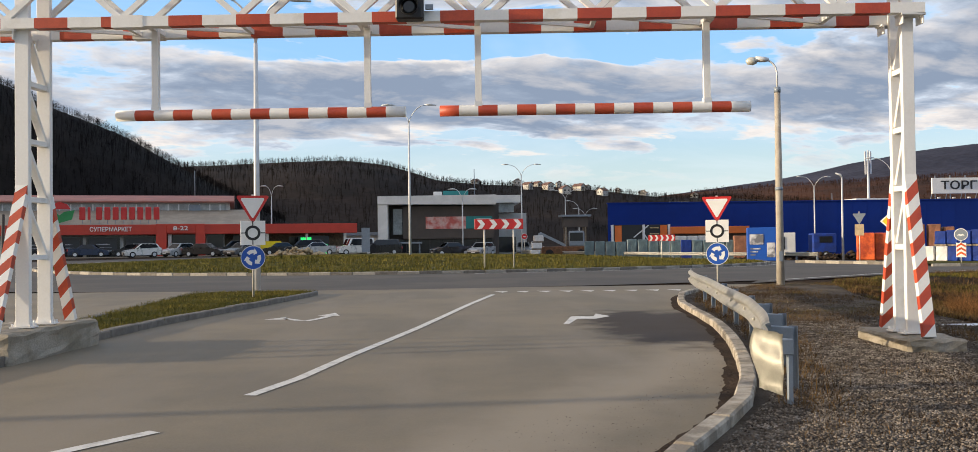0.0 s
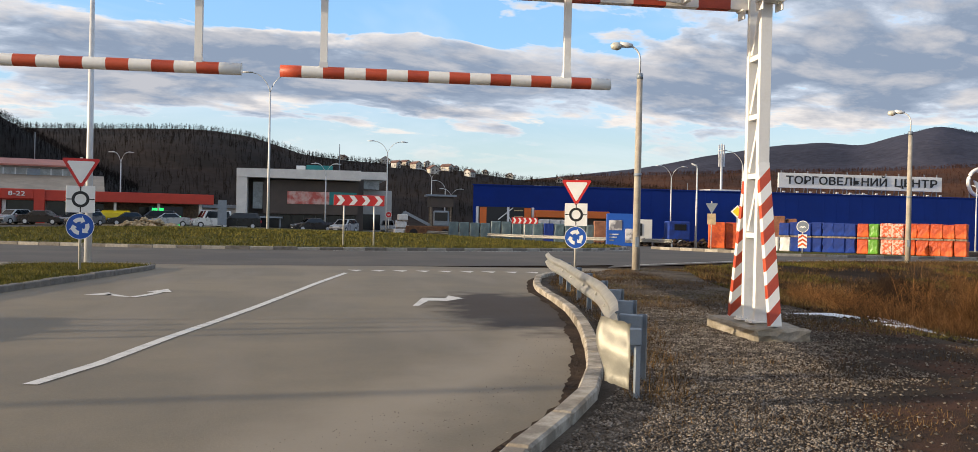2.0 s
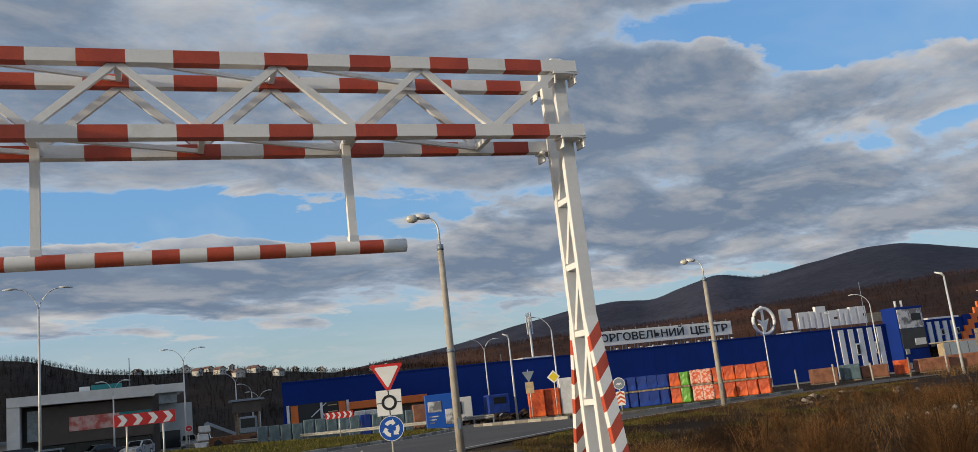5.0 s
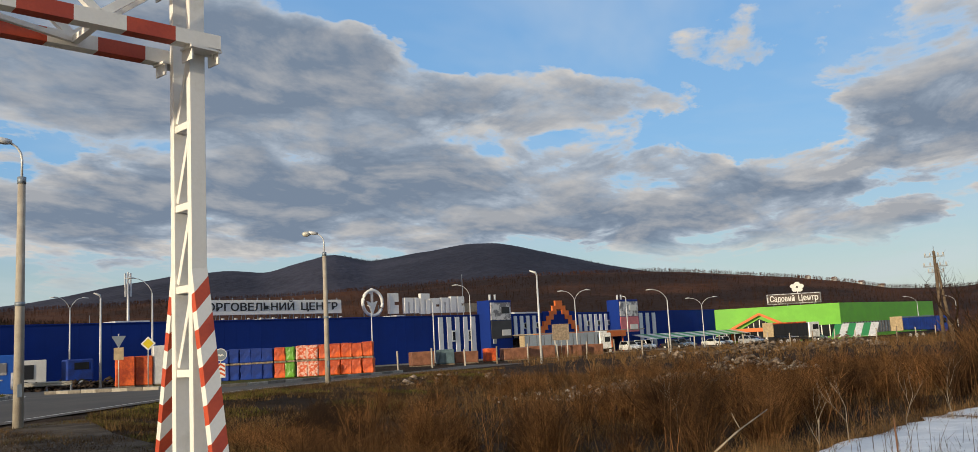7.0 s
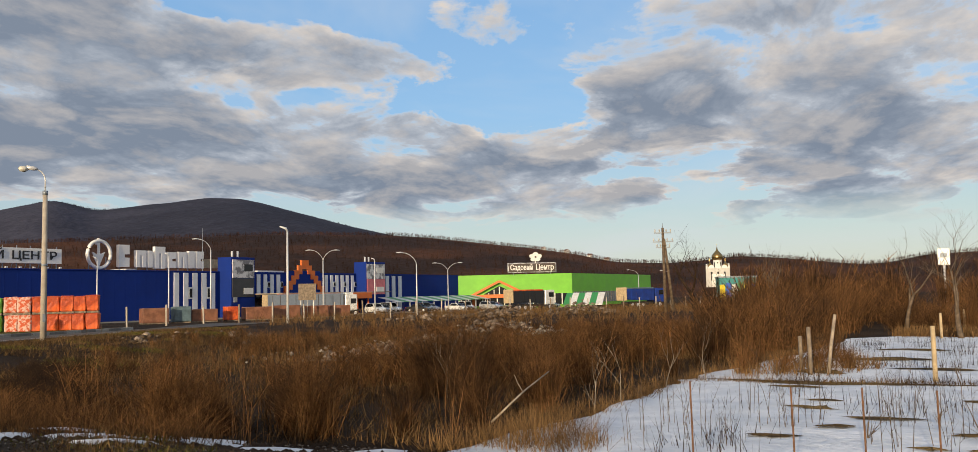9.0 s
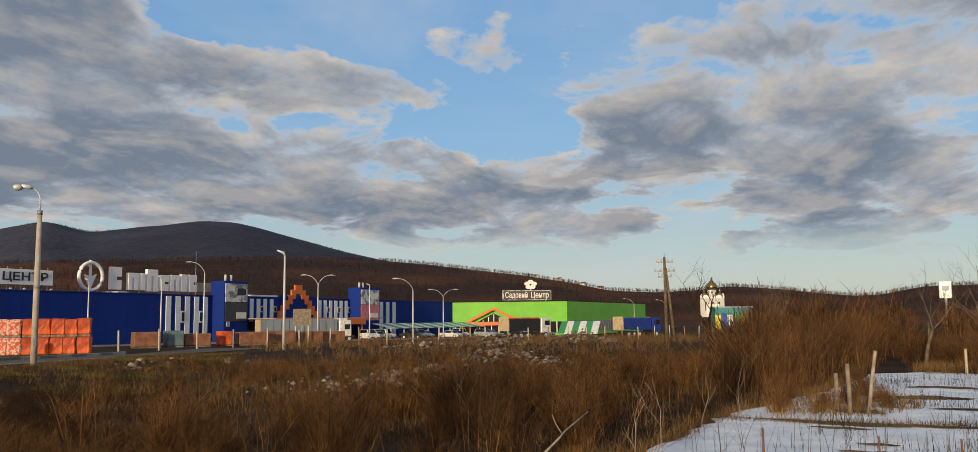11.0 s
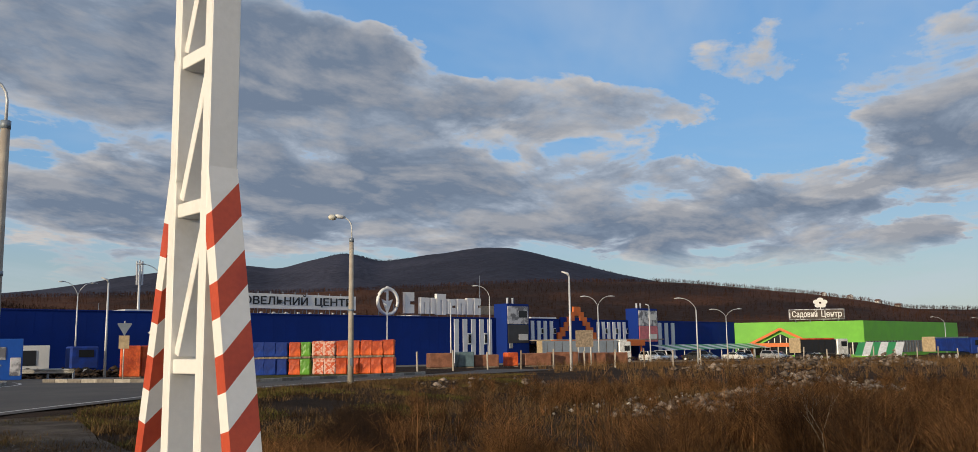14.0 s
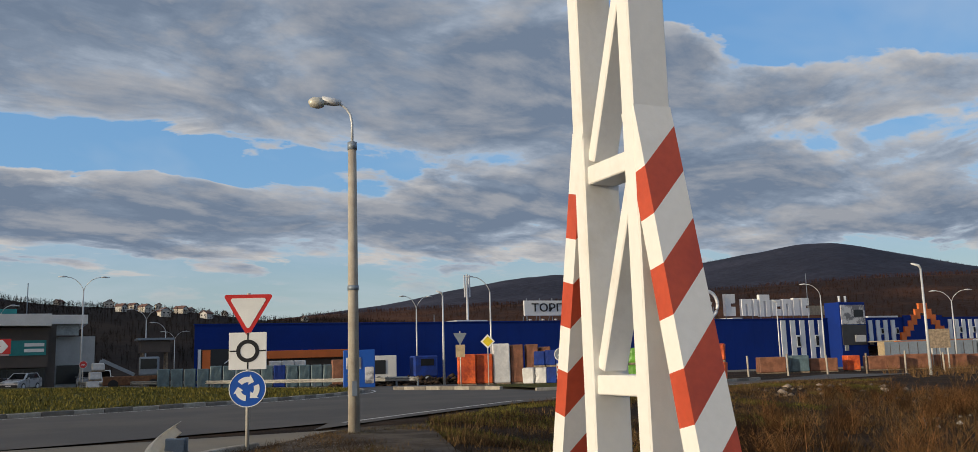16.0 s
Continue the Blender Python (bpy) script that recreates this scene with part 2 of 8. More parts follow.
M = {}
M["asphalt"] = asphalt_material()
M["asphalt_ring"] = material("asphalt_dark", (0.105, 0.092, 0.078), 0.75, vary=0.08, scale=0.25, fine=45, bump=0.3, world=True, second=(0.072, 0.063, 0.055), depth=0.006)
M["paint_line"] = material("road_paint", (0.62, 0.60, 0.56), 0.7, vary=0.1, scale=6, fine=60, bump=0.1, world=True, second=(0.40, 0.38, 0.35), spread=(0.3, 0.5))
M["kerb"] = material("kerb_concrete", (0.42, 0.375, 0.31), 0.85, vary=0.12, scale=4, fine=70, bump=0.4, world=True, second=(0.21, 0.18, 0.14))
M["kerb_white"] = material("kerb_white", (0.38, 0.35, 0.30), 0.8, vary=0.12, scale=5, fine=70, bump=0.3, world=True)
M["kerb_dark"] = material("kerb_dark", (0.20, 0.18, 0.155), 0.85, vary=0.14, scale=5, fine=70, bump=0.3, world=True)
M["field"] = material("field_soil", (0.050, 0.031, 0.018), 0.95, vary=0.22, scale=0.35, fine=14, bump=0.9, world=True, second=(0.020, 0.013, 0.008), depth=0.08)
M["gravel"] = material("gravel", (0.130, 0.107, 0.085), 0.92, vary=0.34, scale=1.1, fine=60, bump=1.0, world=True, second=(0.068, 0.054, 0.042), depth=0.03)


def trodden(m):
    """The gravel path thins out into dark soil with reddish stains away from the kerb."""
    nt = m.node_tree
    N, Lk = nt.nodes.new, nt.links.new
    b = nt.nodes["Principled BSDF"]
    colour = b.inputs["Base Color"].links[0].from_socket
    pos = N("ShaderNodeNewGeometry").outputs["Position"]
    dot = N("ShaderNodeVectorMath")
    dot.operation = "DOT_PRODUCT"
    Lk(pos, dot.inputs[0])
    dot.inputs[1].default_value = (1.0, -0.55, 0.0)
    nz = N("ShaderNodeTexNoise")
    nz.inputs["Scale"].default_value, nz.inputs["Detail"].default_value, nz.inputs["Roughness"].default_value = 1.4, 7, 0.65
    Lk(pos, nz.inputs["Vector"])
    ad = N("ShaderNodeMath")
    ad.operation = "MULTIPLY_ADD"
    Lk(nz.outputs[0], ad.inputs[0])
    ad.inputs[1].default_value = 2.4
    Lk(dot.outputs["Value"], ad.inputs[2])
    mr = N("ShaderNodeMapRange")
    mr.inputs["From Min"].default_value, mr.inputs["From Max"].default_value = 1.3, 2.3
    Lk(ad.outputs[0], mr.inputs[0])
    stain = N("ShaderNodeTexNoise")
    stain.inputs["Scale"].default_value, stain.inputs["Detail"].default_value = 0.8, 5
    Lk(pos, stain.inputs["Vector"])
    soil = N("ShaderNodeValToRGB")
    soil.color_ramp.elements[0].position, soil.color_ramp.elements[1].position = 0.48, 0.64
    soil.color_ramp.elements[0].color, soil.color_ramp.elements[1].color = (0.046, 0.035, 0.026, 1), (0.095, 0.050, 0.032, 1)
    Lk(stain.outputs[0], soil.inputs[0])
    mx = N("ShaderNodeMix")
    mx.data_type = "RGBA"
    Lk(mr.outputs[0], mx.inputs[0])
    Lk(colour, mx.inputs[6])
    Lk(soil.outputs[0], mx.inputs[7])
    Lk(mx.outputs[2], b.inputs["Base Color"])


trodden(M["gravel"])
M["grass"] = material("winter_grass", (0.105, 0.092, 0.024), 0.9, vary=0.25, scale=0.9, fine=26, bump=1.0, world=True, second=(0.055, 0.058, 0.016), depth=0.05)
M["dry_grass"] = material("dry_grass_soil", (0.150, 0.105, 0.048), 0.95, vary=0.25, scale=0.5, fine=18, bump=1.0, world=True, second=(0.060, 0.042, 0.024), depth=0.06)
M["mud"] = material("bare_mud", (0.060, 0.042, 0.030), 0.9, vary=0.2, scale=1.2, fine=20, bump=0.9, world=True, depth=0.05)
M["snow"] = material("old_snow", (0.76, 0.80, 0.86), 0.65, vary=0.05, scale=1.6, fine=9, bump=0.6, world=True, second=(0.60, 0.65, 0.72), depth=0.05)
M["white_paint"] = material("white_paint", (0.80, 0.79, 0.76), 0.45, vary=0.03, scale=2.2, fine=30, bump=0.06, second=(0.70, 0.68, 0.63), spread=(0.3, 0.42))
M["red_paint"] = material("red_paint", (0.50, 0.075, 0.030), 0.5, vary=0.06, scale=2.5, fine=40, bump=0.08, second=(0.40, 0.055, 0.024))
M["concrete"] = material("concrete", (0.33, 0.295, 0.24), 0.88, vary=0.14, scale=2.5, fine=45, bump=0.5, second=(0.22, 0.19, 0.14))
M["pole_concrete"] = material("pole_concrete", (0.42, 0.38, 0.32), 0.85, vary=0.1, scale=3, fine=50, bump=0.3, second=(0.34, 0.30, 0.25))
M["galvanised"] = material("galvanised_steel", (0.60, 0.58, 0.53), 0.48, metal=0.35, vary=0.06, scale=5, fine=60, bump=0.08)
M["zinc_sheet"] = material("zinc_sheet", (0.62, 0.60, 0.52), 0.5, metal=0.3, vary=0.05, scale=9, fine=80, bump=0.12)
M["steel_paint"] = material("grey_steel", (0.24, 0.28, 0.33), 0.5, metal=0.3, vary=0.06, scale=4, fine=60, bump=0.06)
M["lamp_grey"] = material("lamp_grey", (0.62, 0.63, 0.64), 0.45, metal=0.2, vary=0.04, scale=4, fine=50, bump=0.04)
M["sign_white"] = material("sign_white", (0.80, 0.80, 0.78), 0.35, vary=0.03, scale=3, fine=40, bump=0.02)
M["sign_red"] = material("sign_red", (0.55, 0.025, 0.022), 0.35, vary=0.03, scale=3, fine=40, bump=0.02)
M["sign_blue"] = material("sign_blue", (0.012, 0.085, 0.42), 0.35, vary=0.03, scale=3, fine=40, bump=0.02)
M["sign_black"] = material("sign_black", (0.015, 0.015, 0.017), 0.4, vary=0.03, scale=3, fine=40, bump=0.02)
M["sign_yellow"] = material("sign_yellow", (0.78, 0.60, 0.02), 0.35, vary=0.03, scale=3, fine=40, bump=0.02)
M["black"] = material("black_plastic", (0.018, 0.018, 0.02), 0.45, vary=0.05, scale=6, fine=50, bump=0.05)
M["rubber"] = material("rubber", (0.022, 0.022, 0.023), 0.85, vary=0.08, scale=6, fine=60, bump=0.15)
M["cobalt"] = material("cobalt_cladding", (0.004, 0.026, 0.205), 0.8, vary=0.05, scale=0.25, fine=6, bump=0.05, world=True, second=(0.0035, 0.023, 0.18))
M["stripe_white"] = material("white_cladding", (0.66, 0.70, 0.76), 0.5, vary=0.04, scale=0.6, fine=8, bump=0.05, world=True)
M["orange"] = material("orange_cladding", (0.68, 0.16, 0.025), 0.5, vary=0.05, scale=1, fine=10, bump=0.05, world=True)
M["green_light"] = material("green_cladding", (0.16, 0.50, 0.035), 0.5, vary=0.05, scale=0.3, fine=8, bump=0.05, world=True, second=(0.14, 0.44, 0.03))
M["shop_red"] = material("red_cladding", (0.52, 0.045, 0.022), 0.5, vary=0.05, scale=0.8, fine=10, bump=0.05, world=True)
M["shop_grey"] = material("pale_cladding", (0.50, 0.49, 0.47), 0.6, vary=0.06, scale=0.7, fine=9, bump=0.08, world=True)
M["mall_white"] = material("mall_white", (0.72, 0.71, 0.68), 0.6, vary=0.05, scale=0.7, fine=9, bump=0.05, world=True)
M["mall_brown"] = material("mall_brown", (0.080, 0.062, 0.052), 0.6, vary=0.08, scale=0.7, fine=12, bump=0.1, world=True)
M["roof_tan"] = material("roof_sheet", (0.33, 0.28, 0.22), 0.7, vary=0.1, scale=0.5, fine=8, bump=0.15, world=True)
M["roof_pink"] = material("roof_red", (0.42, 0.17, 0.13), 0.7, vary=0.1, scale=0.5, fine=8, bump=0.1, world=True)
M["dark_glass"] = material("dark_glass", (0.018, 0.021, 0.025), 0.12, vary=0.08, scale=1.2, fine=12, bump=0.02)
M["light_glass"] = material("pale_glazing", (0.36, 0.38, 0.38), 0.25, vary=0.12, scale=1.0, fine=8, bump=0.02)
M["rust"] = material("rusted_steel", (0.20, 0.095, 0.045), 0.85, vary=0.2, scale=3, fine=30, bump=0.3)
M["wood_grey"] = material("weathered_wood", (0.27, 0.21, 0.15), 0.85, vary=0.18, scale=4, fine=40, bump=0.4, second=(0.15, 0.12, 0.09))
M["wood_pale"] = material("pale_timber", (0.52, 0.40, 0.24), 0.8, vary=0.12, scale=3, fine=30, bump=0.3)
M["twig"] = material("brown_twigs", (0.175, 0.088, 0.034), 0.85, vary=0.36, scale=0.5, fine=9, bump=0.0, world=True, second=(0.050, 0.027, 0.013))
M["reed"] = material("dry_reed", (0.21, 0.125, 0.054), 0.85, vary=0.2, scale=0.5, fine=5, bump=0.0, world=True, second=(0.14, 0.082, 0.036))
M["bark"] = material("bark", (0.16, 0.12, 0.085), 0.9, vary=0.2, scale=4, fine=40, bump=0.3)
M["bark_dark"] = material("dark_bark", (0.045, 0.028, 0.017), 0.9, vary=0.2, scale=4, fine=40, bump=0.0, second=(0.022, 0.014, 0.010))
M["bark_pale"] = material("pale_bark", (0.38, 0.31, 0.23), 0.9, vary=0.2, scale=4, fine=40, bump=0.3)
M["blade"] = material("grass_blades", (0.155, 0.128, 0.030), 0.85, vary=0.22, scale=0.8, fine=6, bump=0.0, world=True, second=(0.085, 0.082, 0.02))
M["blade_dry"] = material("dry_blades", (0.145, 0.090, 0.038), 0.85, vary=0.22, scale=0.8, fine=6, bump=0.0, world=True, second=(0.050, 0.031, 0.016))
# near-black woods: the shade on the left hill is put into the colour
M["forest_dark"] = material("forest_slope_shaded", (0.013, 0.0105, 0.0095), 0.95, vary=0.3, scale=0.05, fine=0.5, bump=0.0, world=True, second=(0.0065, 0.0055, 0.0055))
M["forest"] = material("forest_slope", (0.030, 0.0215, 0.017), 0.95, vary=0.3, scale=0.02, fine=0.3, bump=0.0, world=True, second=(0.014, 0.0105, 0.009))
M["forest_brown"] = material("forest_slope_brown", (0.085, 0.038, 0.021), 0.95, vary=0.3, scale=0.008, fine=0.2, bump=0.3, world=True, second=(0.030, 0.0165, 0.012), depth=4.0)
# the blue-grey of distant haze is put into the mountain's own colour
M["mountain"] = material("hazy_mountain_woods", (0.052, 0.053, 0.076), 0.95, vary=0.25, scale=0.003, fine=0.06, bump=0.35, world=True, second=(0.031, 0.033, 0.050), depth=12.0)
M["house_wall"] = material("house_render", (0.60, 0.56, 0.50), 0.8, vary=0.06, scale=0.5, fine=5, bump=0.1)
M["house_roof"] = material("house_roof", (0.17, 0.09, 0.07), 0.8, vary=0.12, scale=0.6, fine=6, bump=0.2)
M["gold"] = material("gilded_dome", (0.34, 0.24, 0.10), 0.3, metal=0.9, vary=0.06, scale=1, fine=10, bump=0.05)
M["tarp_blue"] = material("blue_wrap", (0.005, 0.036, 0.25), 0.85, vary=0.12, scale=1.2, fine=7, bump=0.5, second=(0.004, 0.024, 0.17), depth=0.05)
# the deeper second orange paints in the shade of the film's wrinkles
M["tarp_orange"] = material("orange_wrap", (0.70, 0.12, 0.02), 0.6, vary=0.2, scale=1.2, fine=7, bump=0.5, second=(0.40, 0.055, 0.014), depth=0.08)
M["tarp_boxes"] = material("printed_boxes", (0.62, 0.40, 0.33), 0.7, vary=0.12, scale=4.5, fine=9, bump=0.4, second=(0.55, 0.09, 0.03), spread=(0.46, 0.54), depth=0.05)
M["tarp_green"] = material("green_wrap", (0.13, 0.36, 0.03), 0.45, vary=0.12, scale=1.2, fine=7, bump=0.5, depth=0.05)
M["tarp_white"] = material("white_wrap", (0.68, 0.68, 0.68), 0.45, vary=0.08, scale=1.2, fine=7, bump=0.5, depth=0.05)
M["tarp_slate"] = material("slate_wrap", (0.115, 0.175, 0.200), 0.5, vary=0.15, scale=1.5, fine=7, bump=0.5, depth=0.05)
M["tarp_brown"] = material("brown_wrap", (0.26, 0.11, 0.06), 0.6, vary=0.15, scale=1.5, fine=7, bump=0.5, depth=0.05)
M["poster_dark"] = material("printed_dark", (0.045, 0.045, 0.050), 0.4, vary=0.1, scale=0.8, fine=5, bump=0.0)
M["poster_pink"] = material("printed_pink", (0.62, 0.17, 0.20), 0.4, vary=0.1, scale=0.8, fine=5, bump=0.0)
M["poster_grey"] = material("printed_grey", (0.60, 0.60, 0.62), 0.4, vary=0.1, scale=0.8, fine=5, bump=0.0, second=(0.16, 0.16, 0.18), spread=(0.45, 0.55))
M["teal"] = material("printed_teal", (0.02, 0.22, 0.22), 0.4, vary=0.06, scale=0.8, fine=5, bump=0.0)
M["meat"] = material("printed_red", (0.50, 0.10, 0.08), 0.4, vary=0.1, scale=0.9, fine=3, bump=0.0, second=(0.62, 0.40, 0.36))
M["leaf_green"] = material("logo_green", (0.03, 0.25, 0.07), 0.45, vary=0.05, scale=2, fine=20, bump=0.0)
M["grit"] = material("grit", (0.205, 0.178, 0.150), 0.9, vary=0.25, scale=6, fine=30, bump=0.3, second=(0.095, 0.080, 0.066), world=True)
M["litter"] = material("litter", (0.42, 0.39, 0.34), 0.7, vary=0.2, scale=2.5, fine=20, bump=0.3, second=(0.16, 0.13, 0.10))
M["rubble"] = material("rubble", (0.25, 0.20, 0.16), 0.9, vary=0.25, scale=1.5, fine=20, bump=0.5, second=(0.11, 0.085, 0.065))


def per_stem(m, low, high):
    """Each stem, blade or stone its own shade."""
    nt = m.node_tree
    b = nt.nodes["Principled BSDF"]
    src = b.inputs["Base Color"].links[0].from_socket
    geo = nt.nodes.new("ShaderNodeNewGeometry")
    r = nt.nodes.new("ShaderNodeMapRange")
    r.inputs["To Min"].default_value, r.inputs["To Max"].default_value = low, high
    nt.links.new(geo.outputs["Random Per Island"], r.inputs[0])
    mx = nt.nodes.new("ShaderNodeMix")
    mx.data_type, mx.blend_type = "RGBA", "MULTIPLY"
    mx.inputs[0].default_value = 1.0
    nt.links.new(src, mx.inputs[6])
    nt.links.new(r.outputs[0], mx.inputs[7])
    nt.links.new(mx.outputs[2], b.inputs["Base Color"])


for q, low, high in (("twig", 0.3, 2.0), ("reed", 0.5, 1.5), ("blade", 0.5, 1.5), ("blade_dry", 0.4, 1.7), ("grit", 0.45, 1.6), ("rubble", 0.5, 1.5)):
    per_stem(M[q], low, high)


for q in ("field", "gravel", "grass", "dry_grass", "mud", "twig", "reed", "bark", "bark_dark", "blade", "blade_dry", "grit", "rubble", "litter", "forest_dark", "forest", "forest_brown", "mountain"):
    M[q].node_tree.nodes["Principled BSDF"].inputs["Specular IOR Level"].default_value = 0.08
for q in ("asphalt", "asphalt_ring", "cobalt"):
    M[q].node_tree.nodes["Principled BSDF"].inputs["Specular IOR Level"].default_value = 0.22


def glow(name, colour, strength):
    m = bpy.data.materials.new(name)
    m.use_nodes = True
    b = m.node_tree.nodes["Principled BSDF"]
    b.inputs["Base Color"].default_value = (*colour, 1)
    b.inputs["Emission Color"].default_value = (*colour, 1)
    b.inputs["Emission Strength"].default_value = strength
    return m


M["led_green"] = glow("green_display", (0.03, 0.85, 0.15), 1.0)


def car_paint(name, c):
    return material(name, c, 0.28, metal=0.25, vary=0.03, scale=1.5, fine=20, bump=0.0, coat=0.6)


# ---------------------------------------------------------------- mesh helpers
def quad_box(bm, lo, hi, m=None, mi=0):
    x0, y0, z0 = lo
    x1, y1, z1 = hi
    v = [bm.verts.new(p) for p in ((x0, y0, z0), (x1, y0, z0), (x1, y1, z0), (x0, y1, z0), (x0, y0, z1), (x1, y0, z1), (x1, y1, z1), (x0, y1, z1))]
    if m is not None:
        for q in v:
            q.co = m @ q.co
    fs = [bm.faces.new([v[i] for i in f]) for f in ((3, 2, 1, 0), (4, 5, 6, 7), (0, 1, 5, 4), (1, 2, 6, 5), (2, 3, 7, 6), (3, 0, 4, 7))]
    for f in fs:
        f.material_index = mi
    return v


def bevelled(bm, width, segments=1):
    bmesh.ops.bevel(bm, geom=list(bm.edges), offset=width, segments=segments, affect="EDGES", profile=0.5)


def box(lo, hi, bevel=0.0, m=None):
    bm = bmesh.new()
    quad_box(bm, lo, hi, m)
    if bevel:
        bevelled(bm, bevel)
    return bm


def ring_pts(c, axis, r, n, ref=None, phase=0.0):
    axis = axis.normalized()
    ref = ref or (Vector((0, 0, 1)) if abs(axis.z) < 0.9 else Vector((1, 0, 0)))
    a = axis.cross(ref).normalized()
    b = axis.cross(a)
    return [c + r * (math.cos(2 * math.pi * i / n + phase) * a + math.sin(2 * math.pi * i / n + phase) * b) for i in range(n)]


def tube(bm, pts, radii, n=8, mi=0, caps=True):
    pts = [Vector(p) for p in pts]
    if isinstance(radii, (int, float)):
        radii = [radii] * len(pts)
    rows = []
    for i, p in enumerate(pts):
        d = pts[min(i + 1, len(pts) - 1)] - pts[max(i - 1, 0)]
        rows.append([bm.verts.new(q) for q in ring_pts(p, d, radii[i], n)])
    for r0, r1 in zip(rows, rows[1:]):
        for i in range(n):
            f = bm.faces.new((r0[i], r0[(i + 1) % n], r1[(i + 1) % n], r1[i]))
            f.smooth, f.material_index = n > 5, mi
    if caps:
        bm.faces.new(rows[0][::-1]).material_index = mi
        bm.faces.new(rows[-1]).material_index = mi
    return bm


def beam(bm, p0, p1, w, h, up=(0, 0, 1), mi=0):
    """A square bar from p0 to p1, w across and h along up."""
    p0, p1 = Vector(p0), Vector(p1)
    d = (p1 - p0)
    x = d.normalized()
    y = Vector(up).cross(x).normalized()
    z = x.cross(y)
    m = Matrix((( x.x, y.x, z.x, p0.x), (x.y, y.y, z.y, p0.y), (x.z, y.z, z.z, p0.z), (0, 0, 0, 1)))
    return quad_box(bm, (0, -w / 2, -h / 2), (d.length, w / 2, h / 2), m, mi)


def prism(bm, outline, depth, m=None, mi=0):
    """An outline in x, z, thickened along y from 0 to depth."""
    a = [bm.verts.new((x, 0, z)) for x, z in outline]
    b = [bm.verts.new((x, depth, z)) for x, z in outline]
    if m is not None:
        for v in a + b:
            v.co = m @ v.co
    n = len(outline)
    fs = [bm.faces.new(a), bm.faces.new(b[::-1])]
    fs += [bm.faces.new((a[i], b[i], b[(i + 1) % n], a[(i + 1) % n])) for i in range(n)]
    for f in fs:
        f.material_index = mi
    return fs


def part(name, bm, mats, parent=None, label="", m=None):
    me = bpy.data.meshes.new(name)
    bmesh.ops.recalc_face_normals(bm, faces=bm.faces)
    bm.to_mesh(me)
    bm.free()
    for q in (mats if isinstance(mats, (list, tuple)) else [mats]):
        me.materials.append(M[q] if isinstance(q, str) else q)
    ob = new(name, me)
    if parent is not None:
        ob.parent = parent
    if m is not None:
        ob.matrix_basis = m
    if label:
        tagged(ob, label)
    return ob


def thing(name, label, category, m=None, group="", kind=""):
    ob = new(name)
    ob.empty_display_size = 0.2
    if m is not None:
        ob.matrix_basis = m
    return tagged(ob, label, category, group, kind)


def raw_mesh(name, verts, faces, mats, smooth=False):
    """A mesh straight from arrays: faces all have the same number of corners."""
    verts, faces = np.asarray(verts, np.float32), np.asarray(faces, np.int32)
    me = bpy.data.meshes.new(name)
    k = faces.shape[1]
    me.vertices.add(len(verts))
    me.vertices.foreach_set("co", verts.ravel())
    me.loops.add(faces.size)
    me.loops.foreach_set("vertex_index", faces.ravel())
    me.polygons.add(len(faces))
    me.polygons.foreach_set("loop_start", np.arange(0, faces.size, k, dtype=np.int32))
    me.polygons.foreach_set("loop_total", np.full(len(faces), k, np.int32))
    if smooth:
        me.polygons.foreach_set("use_smooth", np.ones(len(faces), bool))
    me.update(calc_edges=True)
    for q in (mats if isinstance(mats, (list, tuple)) else [mats]):
        me.materials.append(M[q] if isinstance(q, str) else q)
    return new(name, me)


def lettering(name, text, size, depth, mat, parent, m, width=None):
    """Raised letters, set upright in x and z, middle at the pose m."""
    cu = bpy.data.curves.new(name, "FONT")
    cu.body, cu.size, cu.extrude, cu.align_x, cu.align_y = text, size, depth / 2, "CENTER", "CENTER"
    cu.resolution_u = 2
    cu.offset = 0.012 * size
    tmp = bpy.data.objects.new("tmp", cu)
    scene.collection.objects.link(tmp)
    bpy.context.view_layer.update()
    me = bpy.data.meshes.new_from_object(tmp)
    bpy.data.objects.remove(tmp)
    me.materials.clear()
    me.materials.append(M[mat] if isinstance(mat, str) else mat)
    ob = new(name, me)
    xs = [v.co.x for v in me.vertices]
    k = width / (max(xs) - min(xs)) if width else 1.0
    ob.parent = parent
    ob.matrix_basis = m @ pose(0, 0, 0, 90, 0, 0) @ Matrix.Diagonal((k, 1, 1, 1))
    return ob

# ---------------------------------------------------------------- ground, roads, kerbs
def smooth01(a, b, v):
    t = np.clip((v - a) / (b - a), 0, 1)
    return t * t * (3 - 2 * t)


def seg_dist(x, y, a, b):
    ax, ay, bx, by = *a, *b
    dx, dy = bx - ax, by - ay
    t = np.clip(((x - ax) * dx + (y - ay) * dy) / (dx * dx + dy * dy), 0, 1)
    return np.hypot(x - ax - t * dx, y - ay - t * dy)


